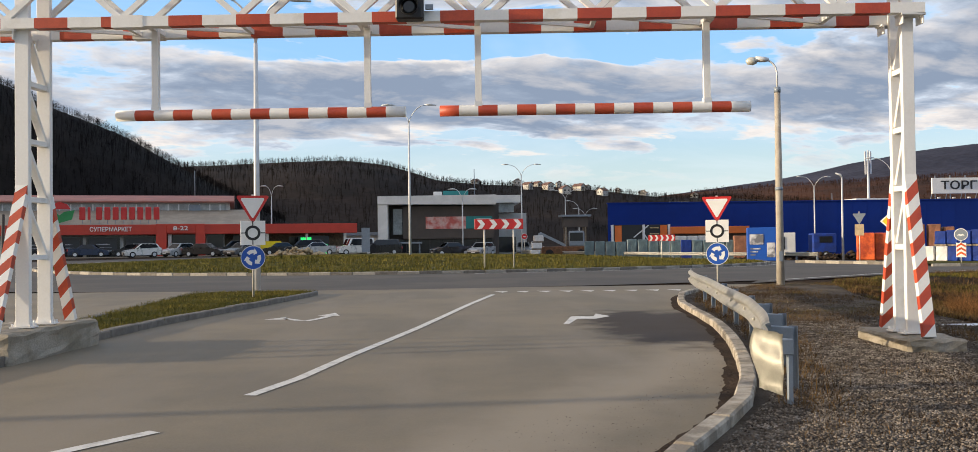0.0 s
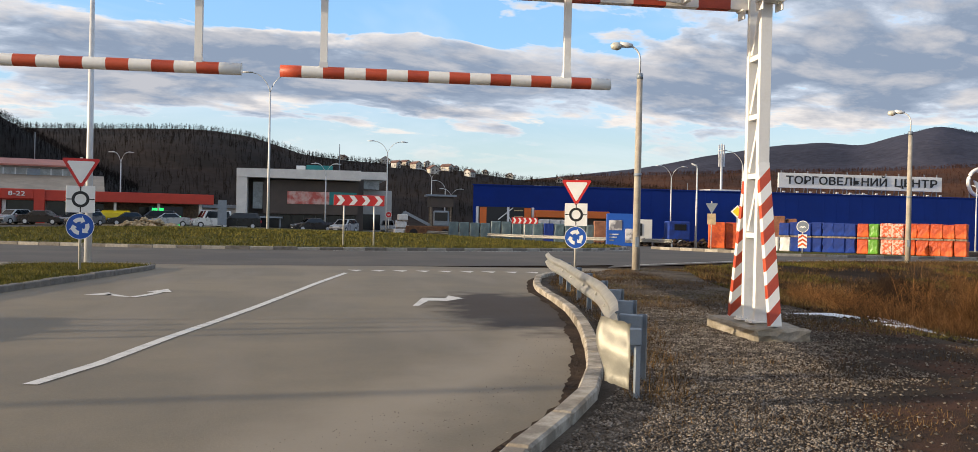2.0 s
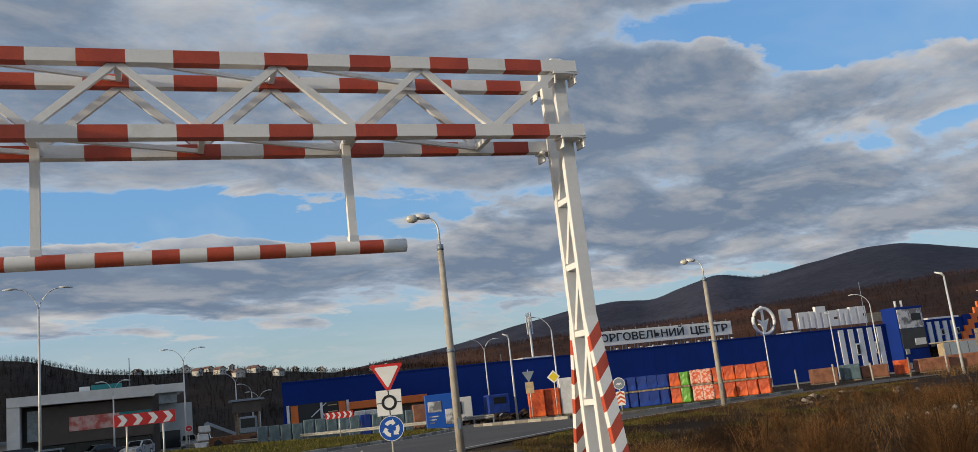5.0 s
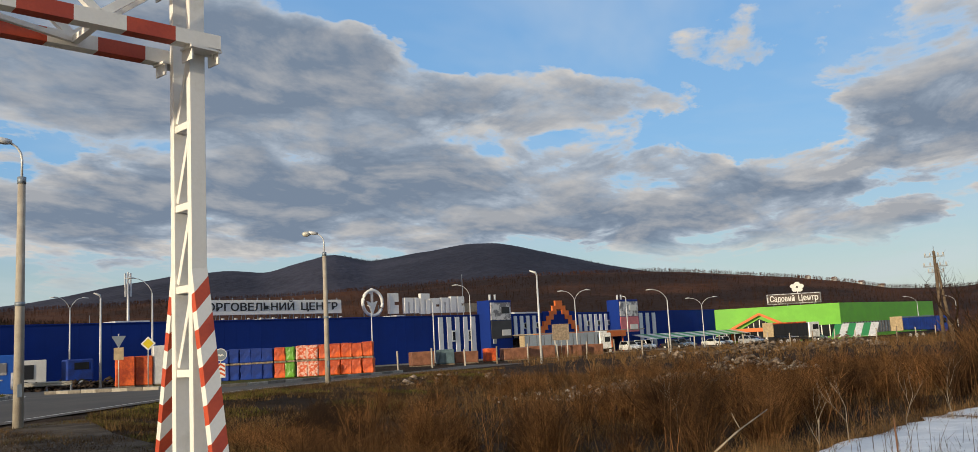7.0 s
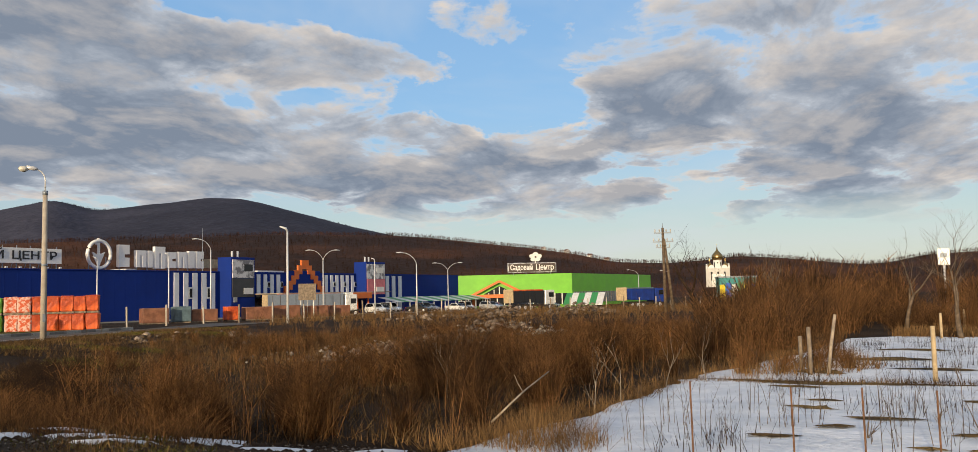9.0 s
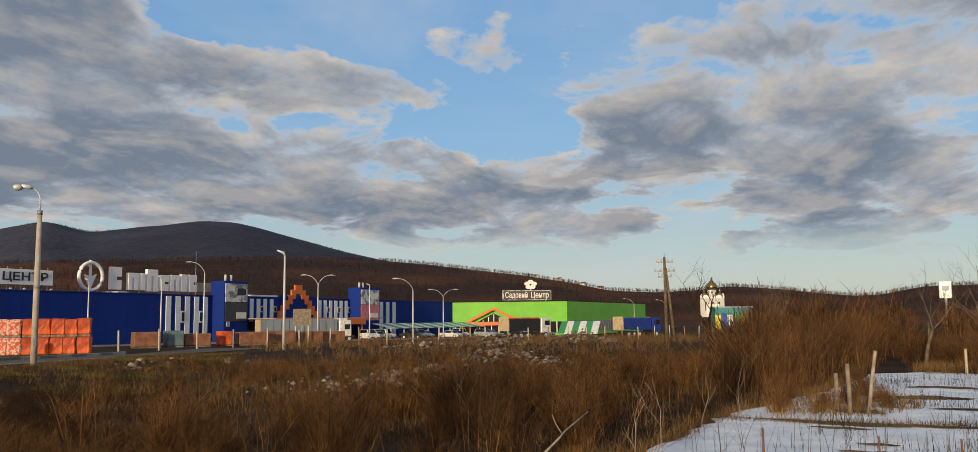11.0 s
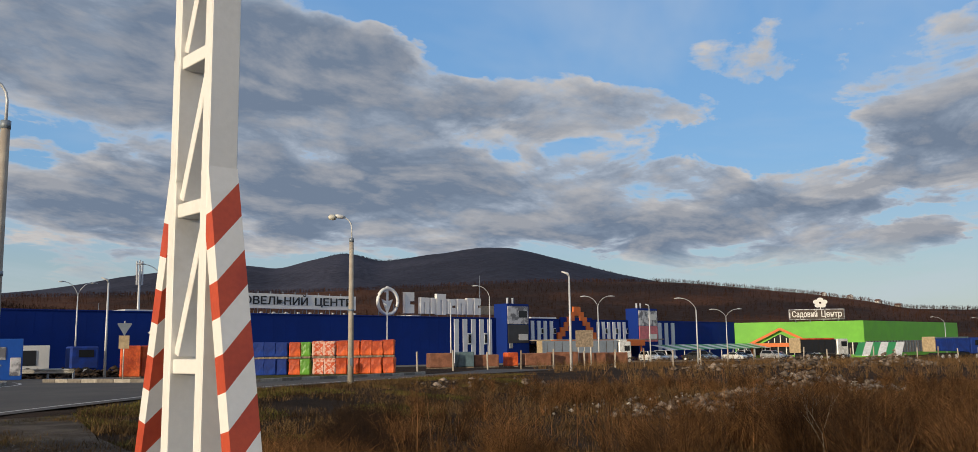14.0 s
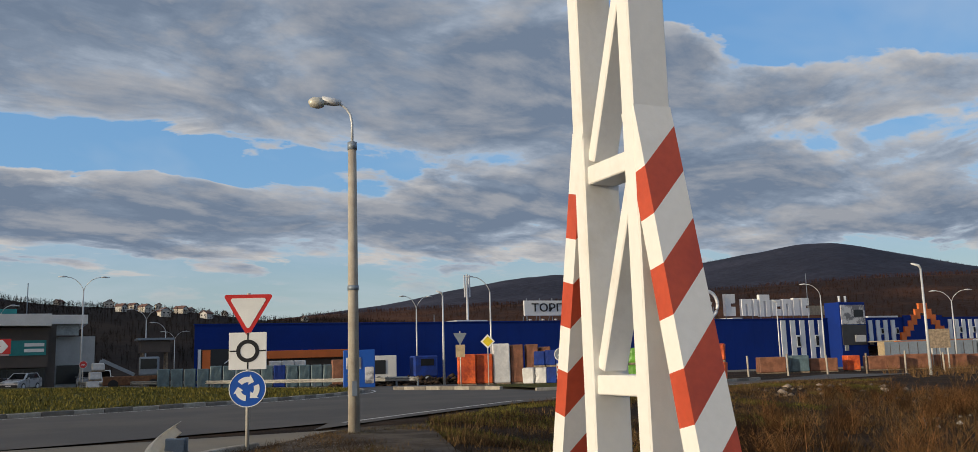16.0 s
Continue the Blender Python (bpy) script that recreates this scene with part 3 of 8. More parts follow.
def gz(x, y):
    """The ground's height: level by the road, falling away slowly into the distance, with a hollow in the waste ground."""
    x, y = np.asarray(x, float), np.asarray(y, float)
    d = np.hypot(x, y)
    east = smooth01(-15, 35, x)
    z = -np.minimum(2.6, 0.0135 * np.maximum(0, d - 40)) * east + np.minimum(0.3, 0.0025 * np.maximum(0, d - 60)) * (1 - east)
    hollow = smooth01(8.3, 12.5, x - 0.22 * np.maximum(0, y - 12)) * smooth01(32, 24, y - 0.35 * np.maximum(0, x - 20))
    hollow = hollow * smooth01(75, 45, x) * smooth01(-40, -15, y)
    return z - 0.55 * hollow


def gz1(x, y):
    return float(gz(x, y))


def build_ground():
    rings = [0.0] + [0.8 * 1.0725 ** i for i in range(127)]
    n = 240
    verts, faces = [], []
    for r in rings:
        a = np.arange(n) * 2 * math.pi / n
        x, y = 4 + r * np.sin(a), 8 + r * np.cos(a)
        z = gz(x, y) - 0.02
        amp = 0.035 * smooth01(7.5, 10, x) * smooth01(60, 30, r)
        z = z + amp * np.array([noise.noise((px * 0.7, py * 0.7, 0)) for px, py in zip(x, y)])
        verts.append(np.stack([x, y, z], 1))
    for i in range(len(rings) - 1):
        for j in range(n):
            k = (j + 1) % n
            faces.append((i * n + j, (i + 1) * n + j, (i + 1) * n + k, i * n + k))
    ob = raw_mesh("ground", np.concatenate(verts), faces, "field", True)
    tagged(ob, "brown winter waste ground with soil and dead grass", "ground", kind="structure")


build_ground()


def sheet(name, outline, dz, mat, label, category, step=3.0, holes=()):
    """A flat piece of ground with that outline, draped dz above the ground."""
    bm = bmesh.new()
    vs = [bm.verts.new((x, y, 0)) for x, y in outline]
    bm.faces.new(vs)
    bmesh.ops.triangulate(bm, faces=bm.faces[:])
    xs, ys = [p[0] for p in outline], [p[1] for p in outline]
    for k in range(int((max(xs) - min(xs)) / step)):
        bmesh.ops.bisect_plane(bm, geom=bm.verts[:] + bm.edges[:] + bm.faces[:], plane_co=(min(xs) + (k + 1) * step, 0, 0), plane_no=(1, 0, 0))
    for k in range(int((max(ys) - min(ys)) / step)):
        bmesh.ops.bisect_plane(bm, geom=bm.verts[:] + bm.edges[:] + bm.faces[:], plane_co=(0, min(ys) + (k + 1) * step, 0), plane_no=(0, 1, 0))
    for v in bm.verts:
        d = dz(v.co.x, v.co.y) if callable(dz) else dz
        v.co.z = gz1(v.co.x, v.co.y) + d
    ob = part(name, bm, mat)
    for f in ob.data.polygons:
        f.use_smooth = True
    return tagged(ob, label, category, kind="structure")


RC, RR = (-2.0, 65.0), 24.8          # the roundabout's middle and the radius of its kerb
RIGHT_KERB = [(-14, -22), (-7.5, -10.5), (-3.6, -3.6), (-0.9, 1.2), (1.62, 5.85), (2.41, 7.14), (2.80, 7.9), (3.18, 8.9), (3.55, 10.1), (3.95, 11.5), (4.32, 13.0),
              (4.64, 14.5), (4.96, 16.6), (5.16, 18.2), (5.52, 20.0), (6.2, 22.3), (6.9, 23.7), (8.4, 25.0)]
LEFT_KERB = [(-9.5, -12), (-6.9, 0), (-5.55, 7.5), (-5.3, 11.4), (-5.35, 13.0), (-5.24, 14.6), (-5.05, 16.6), (-4.68, 18.5), (-4.12, 21.4), (-3.45, 24.9), (-3.5, 25.5), (-4.2, 25.9)]
LEFT_BACK = [(-6.85, 25.5), (-6.75, 21.2), (-6.55, 16.8), (-7.4, 11), (-9.5, 0), (-12.5, -12)]

# asphalt: the approach, the ring and its exits
disc = [(RC[0] + 37.5 * math.sin(radians(a)), RC[1] + 37.5 * math.cos(radians(a))) for a in range(0, 360, 6)]
sheet("road_ring", disc, 0.012, "asphalt_ring", "grey worn asphalt of a roundabout", "road", 4.0)
sheet("road_approach", RIGHT_KERB + [(9.0, 25.8), (10.0, 27.2), (10.5, 27.6), (-12, 28.5), (-16, 29), (-22, 31), (-40, 22), (-30, 8), (-22, -22)], 0.008, "asphalt", "grey worn asphalt road with pale dust and a damp stain", "road", 2.0)
sheet("road_exit", [(10, 28.0), (13.5, 30.6), (18.3, 33.6), (22, 35.0), (26.5, 37.4), (30.5, 39.2), (40, 42.8), (60, 50.5), (60, 58), (44, 48.3), (36, 45.6), (32, 44.6), (28.5, 43.8), (25.5, 43.8), (22, 46), (14, 36)],
      0.016, "asphalt_ring", "grey asphalt road leading away to the shops", "road", 3.0)
sheet("car_park", [(-90, 92), (-30, 98), (10, 100.5), (24, 104), (60, 100), (95, 84), (140, 74), (215, 70), (215, 106), (130, 110), (22, 113.5), (22, 128), (-100, 150)], 0.02, "asphalt", "wide grey asphalt car park before the shops", "road", 12.0)


def island_rise(x, y):
    d = math.hypot(x - RC[0], y - RC[1])
    return 0.14 + 0.42 * float(smooth01(RR, 8, d))


sheet("roundabout_grass", [(RC[0] + (RR - 0.2) * math.sin(radians(a)), RC[1] + (RR - 0.2) * math.cos(radians(a))) for a in range(0, 360, 5)], island_rise, "grass", "short yellowish winter grass on the roundabout", "grass", 2.5)
sheet("median_grass", LEFT_KERB + LEFT_BACK, 0.11, "grass", "short winter grass on a kerbed traffic island", "grass", 1.2)
sheet("verge_gravel", RIGHT_KERB + [(9.2, 26.0), (10.6, 27.6), (12.6, 27.8), (10.5, 22), (9.2, 17), (8.6, 12), (8.6, 4), (7, -10), (2, -24)], 0.03, "gravel", "trodden dark gravel verge beside the kerb", "ground", 1.5)
sheet("exit_grass", [(25.7, 44.7), (28.5, 44.3), (32, 45.1), (36, 46.1), (44, 48.8), (42, 51), (36, 58), (30, 58), (27.2, 51)], 0.13, "grass", "strip of short grass between kerbs", "grass", 2.5)
snow_edge = []
for k in range(82):
    sx = 12.1 + k * 0.3
    base_y = float(np.interp(sx, (12, 13.8, 15.3, 18, 21, 23, 28, 34.7, 48), (10.2, 10.0, 9.6, 9.45, 9.35, 8.95, 7.85, 6.9, 6.6)))
    snow_edge.append((sx, base_y + 0.30 * noise.noise((sx * 0.55, 2.0, 0)) + 0.25 * noise.noise((sx * 1.9, 5.0, 0))))
sheet("snow_field", snow_edge + [(37, 5.2), (36.4, 3.6), (37.4, 1), (36, -10), (20, -14), (13, -6), (12.6, 3), (12.2, 5.0), (11.9, 6.5), (12.3, 7.6)],
      lambda x, y: 0.06 + 0.05 * noise.noise((x * 0.5, y * 0.5, 3)), "snow", "flat field of old crusted snow with bare patches", "snow", 0.9)


def kerb_row(name, line, closed=False, mats=("kerb",), length=1.0, top=0.13, width=0.16, label="weathered concrete kerb", z0=-0.15, every=None):
    """Kerbstones end to end along a line, each its own piece."""
    base = tagged(new(name), label, "kerb", kind="structure")
    pts = [Vector((x, y, 0)) for x, y in line]
    if closed:
        pts.append(pts[0])
    acc, total = [0.0], 0.0
    for a, b in zip(pts, pts[1:]):
        total += (b - a).length
        acc.append(total)
    count = int(total / length)

    def along(s):
        for i in range(len(pts) - 1):
            if s <= acc[i + 1] or i == len(pts) - 2:
                return pts[i].lerp(pts[i + 1], (s - acc[i]) / (acc[i + 1] - acc[i]))

    bm = box((0.006, -width / 2, z0), (length - 0.006, width / 2, top), 0.018)
    first = part("kerbstone", bm, mats[0], base)
    meshes = [first.data]
    for q in mats[1:]:
        me = first.data.copy()
        me.materials.clear()
        me.materials.append(M[q])
        meshes.append(me)
    rnd = random.Random(4)
    for i in range(count):
        a, b = along(i * length), along((i + 1) * length)
        ob = first if i == 0 else new("kerbstone", meshes[i % len(meshes)])
        ob.parent = base
        d = b - a
        ob.matrix_basis = pose(a.x, a.y, gz1(a.x, a.y) + rnd.uniform(-0.012, 0.008), 0, 0, math.degrees(math.atan2(d.y, d.x)) + rnd.uniform(-0.5, 0.5))
    return base


kerb_row("kerb_right", RIGHT_KERB[2:], top=0.12)
kerb_row("kerb_island", LEFT_KERB + LEFT_BACK[:4], mats=("kerb_dark",), top=0.13, width=0.18)
kerb_row("kerb_roundabout", [(RC[0] + RR * math.sin(radians(a)), RC[1] + RR * math.cos(radians(a))) for a in range(62, 300, 3)], mats=("kerb_white", "kerb_dark"), length=1.0, top=0.15, width=0.2, label="weathered black and white kerb round the grass")
kerb_row("kerb_exit", [(25.4, 44.5), (28.5, 44.1), (32, 44.9), (36, 45.9), (44, 48.6)], mats=("kerb_white", "kerb_dark"), length=1.4, top=0.16, width=0.2, label="black and white painted kerb")
kerb_row("kerb_far", [(26.2, 49.3), (25.5, 52), (24.6, 55), (24.0, 59)], mats=("kerb_white", "kerb_dark"), length=1.2, top=0.2, width=0.22, label="black and white painted kerb")


def marking(name, outline, label, mat="paint_line", dz=0.014):
    bm = bmesh.new()
    f = bm.faces.new([bm.verts.new((x, y, gz1(x, y) + dz)) for x, y in outline])
    if f.normal.z < 0:
        f.normal_flip()
    bmesh.ops.triangulate(bm, faces=bm.faces[:])
    return tagged(part(name, bm, mat), label, "road marking", kind="structure")


def stripe(name, line, w, label, dz=0.014):
    left, right = [], []
    for i, (x, y) in enumerate(line):
        a, b = line[max(i - 1, 0)], line[min(i + 1, len(line) - 1)]
        d = Vector((b[0] - a[0], b[1] - a[1])).normalized()
        left.append((x - d.y * w / 2, y + d.x * w / 2))
        right.append((x + d.y * w / 2, y - d.x * w / 2))
    return marking(name, left + right[::-1], label, dz=dz)


stripe("lane_line", [(-1.73, 8.85), (-1.42, 9.9), (-1.07, 11.7), (-0.71, 13.3), (-0.30, 15.2), (0.13, 17.4), (0.72, 20.5), (1.5, 24.2)], 0.13, "worn white solid centre line")
stripe("lane_dash", [(-3.0, 6.1), (-2.12, 7.28)], 0.13, "worn white centre line dash")
for i in range(9):
    x = 1.6 + 0.62 * i
    marking("yield_tooth", [(x, 25.6 - 0.04 * i), (x + 0.42, 25.6 - 0.04 * i), (x + 0.21, 24.95 - 0.04 * i)], "small white give-way triangle on asphalt")
stripe("edge_line", [(RC[0] + (RR + 0.7) * math.sin(radians(a)), RC[1] + (RR + 0.7) * math.cos(radians(a))) for a in range(100, 175, 3)], 0.12, "thin white edge line beside the kerb")
stripe("exit_edge_line", [(11.2, 29.6), (14, 31.6), (18.4, 34.5), (22, 35.9), (26.5, 38.3), (30.5, 40.1), (40, 43.6)], 0.12, "thin white edge line", dz=0.02)
marking("turn_arrow", [(2.22, 15.46), (2.57, 16.96), (3.0, 16.91), (3.14, 17.48), (3.32, 16.86), (2.94, 16.36), (2.61, 16.41), (2.32, 15.45)], "worn white right turn arrow")
stripe("split_arrow", [(-2.95, 17.55), (-2.62, 17.1), (-2.42, 16.95), (-2.22, 17.5), (-2.12, 18.05)], 0.15, "worn white split arrow")
marking("split_arrow_head", [(-2.38, 18.05), (-2.1, 18.72), (-1.92, 17.95)], "worn white arrow head")
marking("split_arrow_branch", [(-3.3, 17.35), (-2.98, 17.85), (-2.82, 17.3)], "worn white arrow head")

# dark dirt gathered in the gutter along the kerb
inner, outer = [], []
kp = [Vector(p) for p in RIGHT_KERB[3:]]
for a, b in zip(kp, kp[1:]):
    d = (b - a).normalized()
    for q in range(12):
        p = a.lerp(b, q / 12)
        w = 0.13 + 0.09 * noise.noise((p.x * 0.9, p.y * 0.9, 0)) + 0.05 * noise.noise((p.x * 7, p.y * 7, 3))
        inner.append((p.x - d.y * 0.05, p.y + d.x * 0.05))
        outer.append((p.x - d.y * (0.09 + w), p.y + d.x * (0.09 + w)))
bm = bmesh.new()
vi = [bm.verts.new((x, y, gz1(x, y) + 0.013)) for x, y in inner]
vo = [bm.verts.new((x, y, gz1(x, y) + 0.0125)) for x, y in outer]
for i in range(len(vi) - 1):
    bm.faces.new((vi[i], vi[i + 1], vo[i + 1], vo[i]))
tagged(part("kerb_dirt", bm, "mud"), "dark dirt lying in the gutter by the kerb", "dirt", kind="structure")

# ---------------------------------------------------------------- height-limit gantry
GR, GL = Vector((6.25, 11.59, 0)), Vector((-5.60, 12.49, 0))
GU = (GL - GR).normalized()                      # along the span
GV = Vector((-GU.y, GU.x, 0))
if GV.y < 0:
    GV = -GV
SPAN = (GL - GR).length


def G(s, v, z):
    return GR + GU * s + GV * v + Vector((0, 0, z))


def banded(bm, p0, p1, w, h, step, start=0, up=(0, 0, 1)):
    """A square bar in bands of two colours."""
    p0, p1 = Vector(p0), Vector(p1)
    n = max(1, round((p1 - p0).length / step))
    for i in range(n):
        beam(bm, p0.lerp(p1, i / n), p0.lerp(p1, (i + 1) / n), w, h, up, (i + start) % 2)
    bmesh.ops.remove_doubles(bm, verts=bm.verts, dist=1e-4)
    # inner walls between bands
    bmesh.ops.delete(bm, geom=[f for f in bm.faces if all(len(e.link_faces) > 2 for e in f.edges)], context="FACES_ONLY")
    return bm


def slanted_bands(bm, p0, p1, w, d, out, step):
    """A raking strut of box section, with slanting red bands round its front and side."""
    p0, p1 = Vector(p0), Vector(p1)
    x = (p1 - p0).normalized()
    side = GU
    n = int((p1 - p0).length / step) + 1
    ln = (p1 - p0).length
    face = side.cross(x).normalized()
    if face.dot(out) < 0:
        face = -face
    corners = [(-w / 2, -d / 2), (w / 2, -d / 2), (w / 2, d / 2), (-w / 2, d / 2)]
    # on the outer face the bands climb away from the road
    lean = {0: 0.10, 1: -0.06, 2: -0.06, 3: 0.10}

    def ring(t):
        vs = []
        for k, (a, b) in enumerate(corners):
            s = min(max(t + lean[k], 0), ln)
            vs.append(bm.verts.new(p0 + x * s + side * a + face * b))
        return vs

    prev = ring(-0.275)
    t, i = -0.275, 0
    while t < ln + 0.2:
        t += step
        cur = ring(t)
        for k in range(4):
            q = (prev[k], prev[(k + 1) % 4], cur[(k + 1) % 4], cur[k])
            if (q[0].co - q[3].co).length + (q[1].co - q[2].co).length > 1e-5:
                f = bm.faces.new(q)
                f.material_index = i % 2 if t < 1.96 else 1
        prev, i = cur, i + 1
    bmesh.ops.remove_doubles(bm, verts=bm.verts, dist=1e-5)
    bmesh.ops.dissolve_degenerate(bm, edges=bm.edges, dist=1e-5)


def build_tower(gantry, s, foot, k=1.0):
    W, D = 0.15 * (1 + 0.35 * (k - 1)), 0.072
    for v in (-0.16 * k, 0.16 * k):
        bm = bmesh.new()
        beam(bm, G(s, v, foot), G(s, v, 5.36), D, W, GU)
        # welded joint and thicker lower length
        bevelled(bm, 0.006)
        part("leg", bm, "white_paint", gantry)
        bm = bmesh.new()
        quad_box(bm, (-0.15, -0.09, 0), (0.15, 0.09, 0.018), Matrix.Translation(G(s, v, foot)))
        for a in (-1, 1):
            for b in (-1, 1):
                p = G(s + a * 0.12, v + b * 0.065, foot)
                tube(bm, [p, p + Vector((0, 0, 0.055))], 0.014, 6)
        # gusset plates
        for a in (-1, 1):
            p = G(s + a * 0.078, v, foot)
            vs = [bm.verts.new(p + GU * (a * q[0]) + Vector((0, 0, q[1]))) for q in ((0, 0), (0.075, 0), (0.01, 0.16), (0, 0.16))]
            bm.faces.new(vs)
        part("base_plate", bm, "white_paint", gantry, "white steel foot plate with bolts")
    tops = [1.36, 2.135, 2.91, 3.685, 4.46]
    for i, z in enumerate(tops[:-1]):
        bm = bmesh.new()
        beam(bm, G(s, 0.035 - 0.16 * k, z - 0.035), G(s, 0.16 * k - 0.035, z - 0.035), 0.12, 0.07)
        bevelled(bm, 0.004)
        part("rung", bm, "white_paint", gantry)
    for z0, z1 in zip(tops, tops[1:]):
        bm = bmesh.new()
        beam(bm, G(s, 0.16 * k - 0.045, z0 + 0.02), G(s, 0.045 - 0.16 * k, z1 - 0.09), 0.05, 0.10, GU)
        bevelled(bm, 0.004)
        part("diagonal", bm, "white_paint", gantry)
    for sg in (-1, 1):
        bm = bmesh.new()
        slanted_bands(bm, G(s, sg * 0.575 * k, foot), G(s, sg * 0.160 * k, 2.27), 0.152, 0.080, GV * sg, 0.171)
        part("striped_strut", bm, ["red_paint", "white_paint"], gantry, "raking strut with slanting red and white bands")


def build_gantry():
    gantry = thing("height_limit_gantry", "white steel lattice height gantry with red bands spanning the road", "gantry")
    build_tower(gantry, 0.0, 0.20, 1.1)
    build_tower(gantry, SPAN - 0.22, 0.40, 1.7)
    ZL, ZU = 4.41, 5.19
    for v in (-0.33, 0.33):
        for z in (ZL, ZU):
            s0 = -0.15
            bm = bmesh.new()
            banded(bm, G(s0, v, z), G(SPAN + 0.9, v, z), 0.135, 0.135, 0.452, 1)
            part("chord", bm, ["red_paint", "white_paint"], gantry, "square beam in red and white bands")
            for s in (0.0, SPAN):
                bm = bmesh.new()
                quad_box(bm, (-0.16, -0.10, -0.012), (0.16, 0.10, 0.012), Matrix.Translation(G(s, v * 0.9, z - 0.08)))
                for a in (-1, 1):
                    p = G(s + a * 0.11, v * 0.9, z - 0.12)
                    tube(bm, [p, p + Vector((0, 0, 0.07))], 0.016, 6)
                    quad_box(bm, (-0.008, -0.09, -0.13), (0.008, 0.09, 0.0), Matrix.Translation(G(s + a * 0.13, v * 0.86, z - 0.07)))
                part("bracket", bm, "white_paint", gantry)
    # zigzag webs on both faces
    panel = 1.56
    n = int((SPAN + 0.8) / panel)
    for v in (-0.33, 0.33):
        for i in range(n):
            a = 0.95 + (i - 0.5) * panel
            for q in (0, 1):
                p0, p1 = (G(a + panel / 2, v, ZL + 0.05), G(a, v, ZU - 0.05)) if q == 0 else (G(a + panel / 2, v, ZL + 0.05), G(a + panel, v, ZU - 0.05))
                if q == 0 and i == 0:
                    p1 = G(0.10, v, ZU - 0.05)
                bm = bmesh.new()
                beam(bm, p0, p1, 0.06, 0.075)
                part("web_diagonal", bm, "white_paint", gantry)
    # cross ties between the faces, and flat bracing
    for i in range(n):
        s = 0.95 + i * panel
        for z in (ZL - 0.01, ZU + 0.01):
            bm = bmesh.new()
            off = 0.0 if z < 5 else panel / 2
            beam(bm, G(s + off, -0.27, z), G(s + off, 0.27, z), 0.06, 0.06)
            part("cross_tie", bm, "white_paint", gantry)
            bm = bmesh.new()
            beam(bm, G(s + off, 0.27, z), G(s + off + panel, -0.27, z), 0.045, 0.045)
            part("flat_brace", bm, "white_paint", gantry)
    # splice plates on the beam
    for v in (-0.33, 0.33):
        bm = bmesh.new()
        beam(bm, G(10.0, v, ZL), G(10.42, v, ZL), 0.15, 0.16)
        part("splice_plate", bm, "white_paint", gantry)
    # hanging clearance bars
    for s0, s1, hang in ((2.0, 6.14, (2.57, 5.62)), (6.60, 10.52, (7.11, 9.99))):
        n2 = round((s1 - s0) / 0.26)
        bm = bmesh.new()
        tube(bm, [G(s0 + (s1 - s0) * i / n2, 0, 3.225) for i in range(n2 + 1)], 0.074, 14)
        for f in bm.faces:
            f.material_index = (int(((f.calc_center_median() - G(s0, 0, 3.225)).dot(GU)) / (s1 - s0) * n2) + 1) % 2
        bar = part("clearance_bar", bm, ["red_paint", "white_paint"], gantry, "hanging round bar in red and white bands")
        for h in hang:
            bm = bmesh.new()
            beam(bm, G(h, 0, 3.28), G(h, 0, ZL), 0.085, 0.085, GU)
            part("hanger", bm, "white_paint", gantry)
            bm = bmesh.new()
            beam(bm, G(h, -0.35, ZL - 0.02), G(h, 0.35, ZL - 0.02), 0.07, 0.06)
            part("hanger_tie", bm, "white_paint", gantry)
            bm = bmesh.new()
            quad_box(bm, (-0.05, -0.05, -0.02), (0.05, 0.05, 0.05), Matrix.Translation(G(h, 0, 3.30)))
            part("clamp", bm, "white_paint", gantry)


build_gantry()


def build_signal():
    t = thing("signal_lamp", "black square warning lamp fixed to the gantry beam", "signal lamp", Matrix.Translation(G(6.48, -0.45, 4.50)))
    t.rotation_euler = (0, 0, math.atan2(GU.y, GU.x) + math.pi)
    part("housing", box((-0.18, -0.10, -0.16), (0.18, 0.09, 0.14), 0.02), "black", t)
    bm = bmesh.new()
    tube(bm, [(0, -0.105, -0.01), (0, -0.20, 0.0)], [0.115, 0.125], 20, caps=False)
    part("visor", bm, "black", t)
    bm = bmesh.new()
    tube(bm, [(0, -0.10, -0.01), (0, -0.125, -0.01)], [0.108, 0.07], 20)
    part("lens", bm, "dark_glass", t, "dark unlit lens")
    bm = bmesh.new()
    quad_box(bm, (0.2, -0.03, -0.02), (0.3, 0.03, 0.04))
    part("bolt_bracket", bm, "steel_paint", t)


build_signal()


def build_plinth(c, size, top, name_label):
    bm = box((-size[0] / 2, -size[1] / 2, -0.3), (size[0] / 2, size[1] / 2, top), 0.03)
    bmesh.ops.subdivide_edges(bm, edges=[e for e in bm.edges if e.calc_length() > 0.3], cuts=7, use_grid_fill=True)
    rnd = random.Random(7)
    for v in bm.verts:
        v.co += Vector((rnd.uniform(-1, 1), rnd.uniform(-1, 1), rnd.uniform(-1, 0.6))) * 0.018
    ob = part("gantry_plinth", bm, "concrete")
    ob.matrix_basis = pose(c[0], c[1], 0, 0, 0, math.degrees(math.atan2(GU.y, GU.x)) + 180)
    tagged(ob, name_label, "plinth")


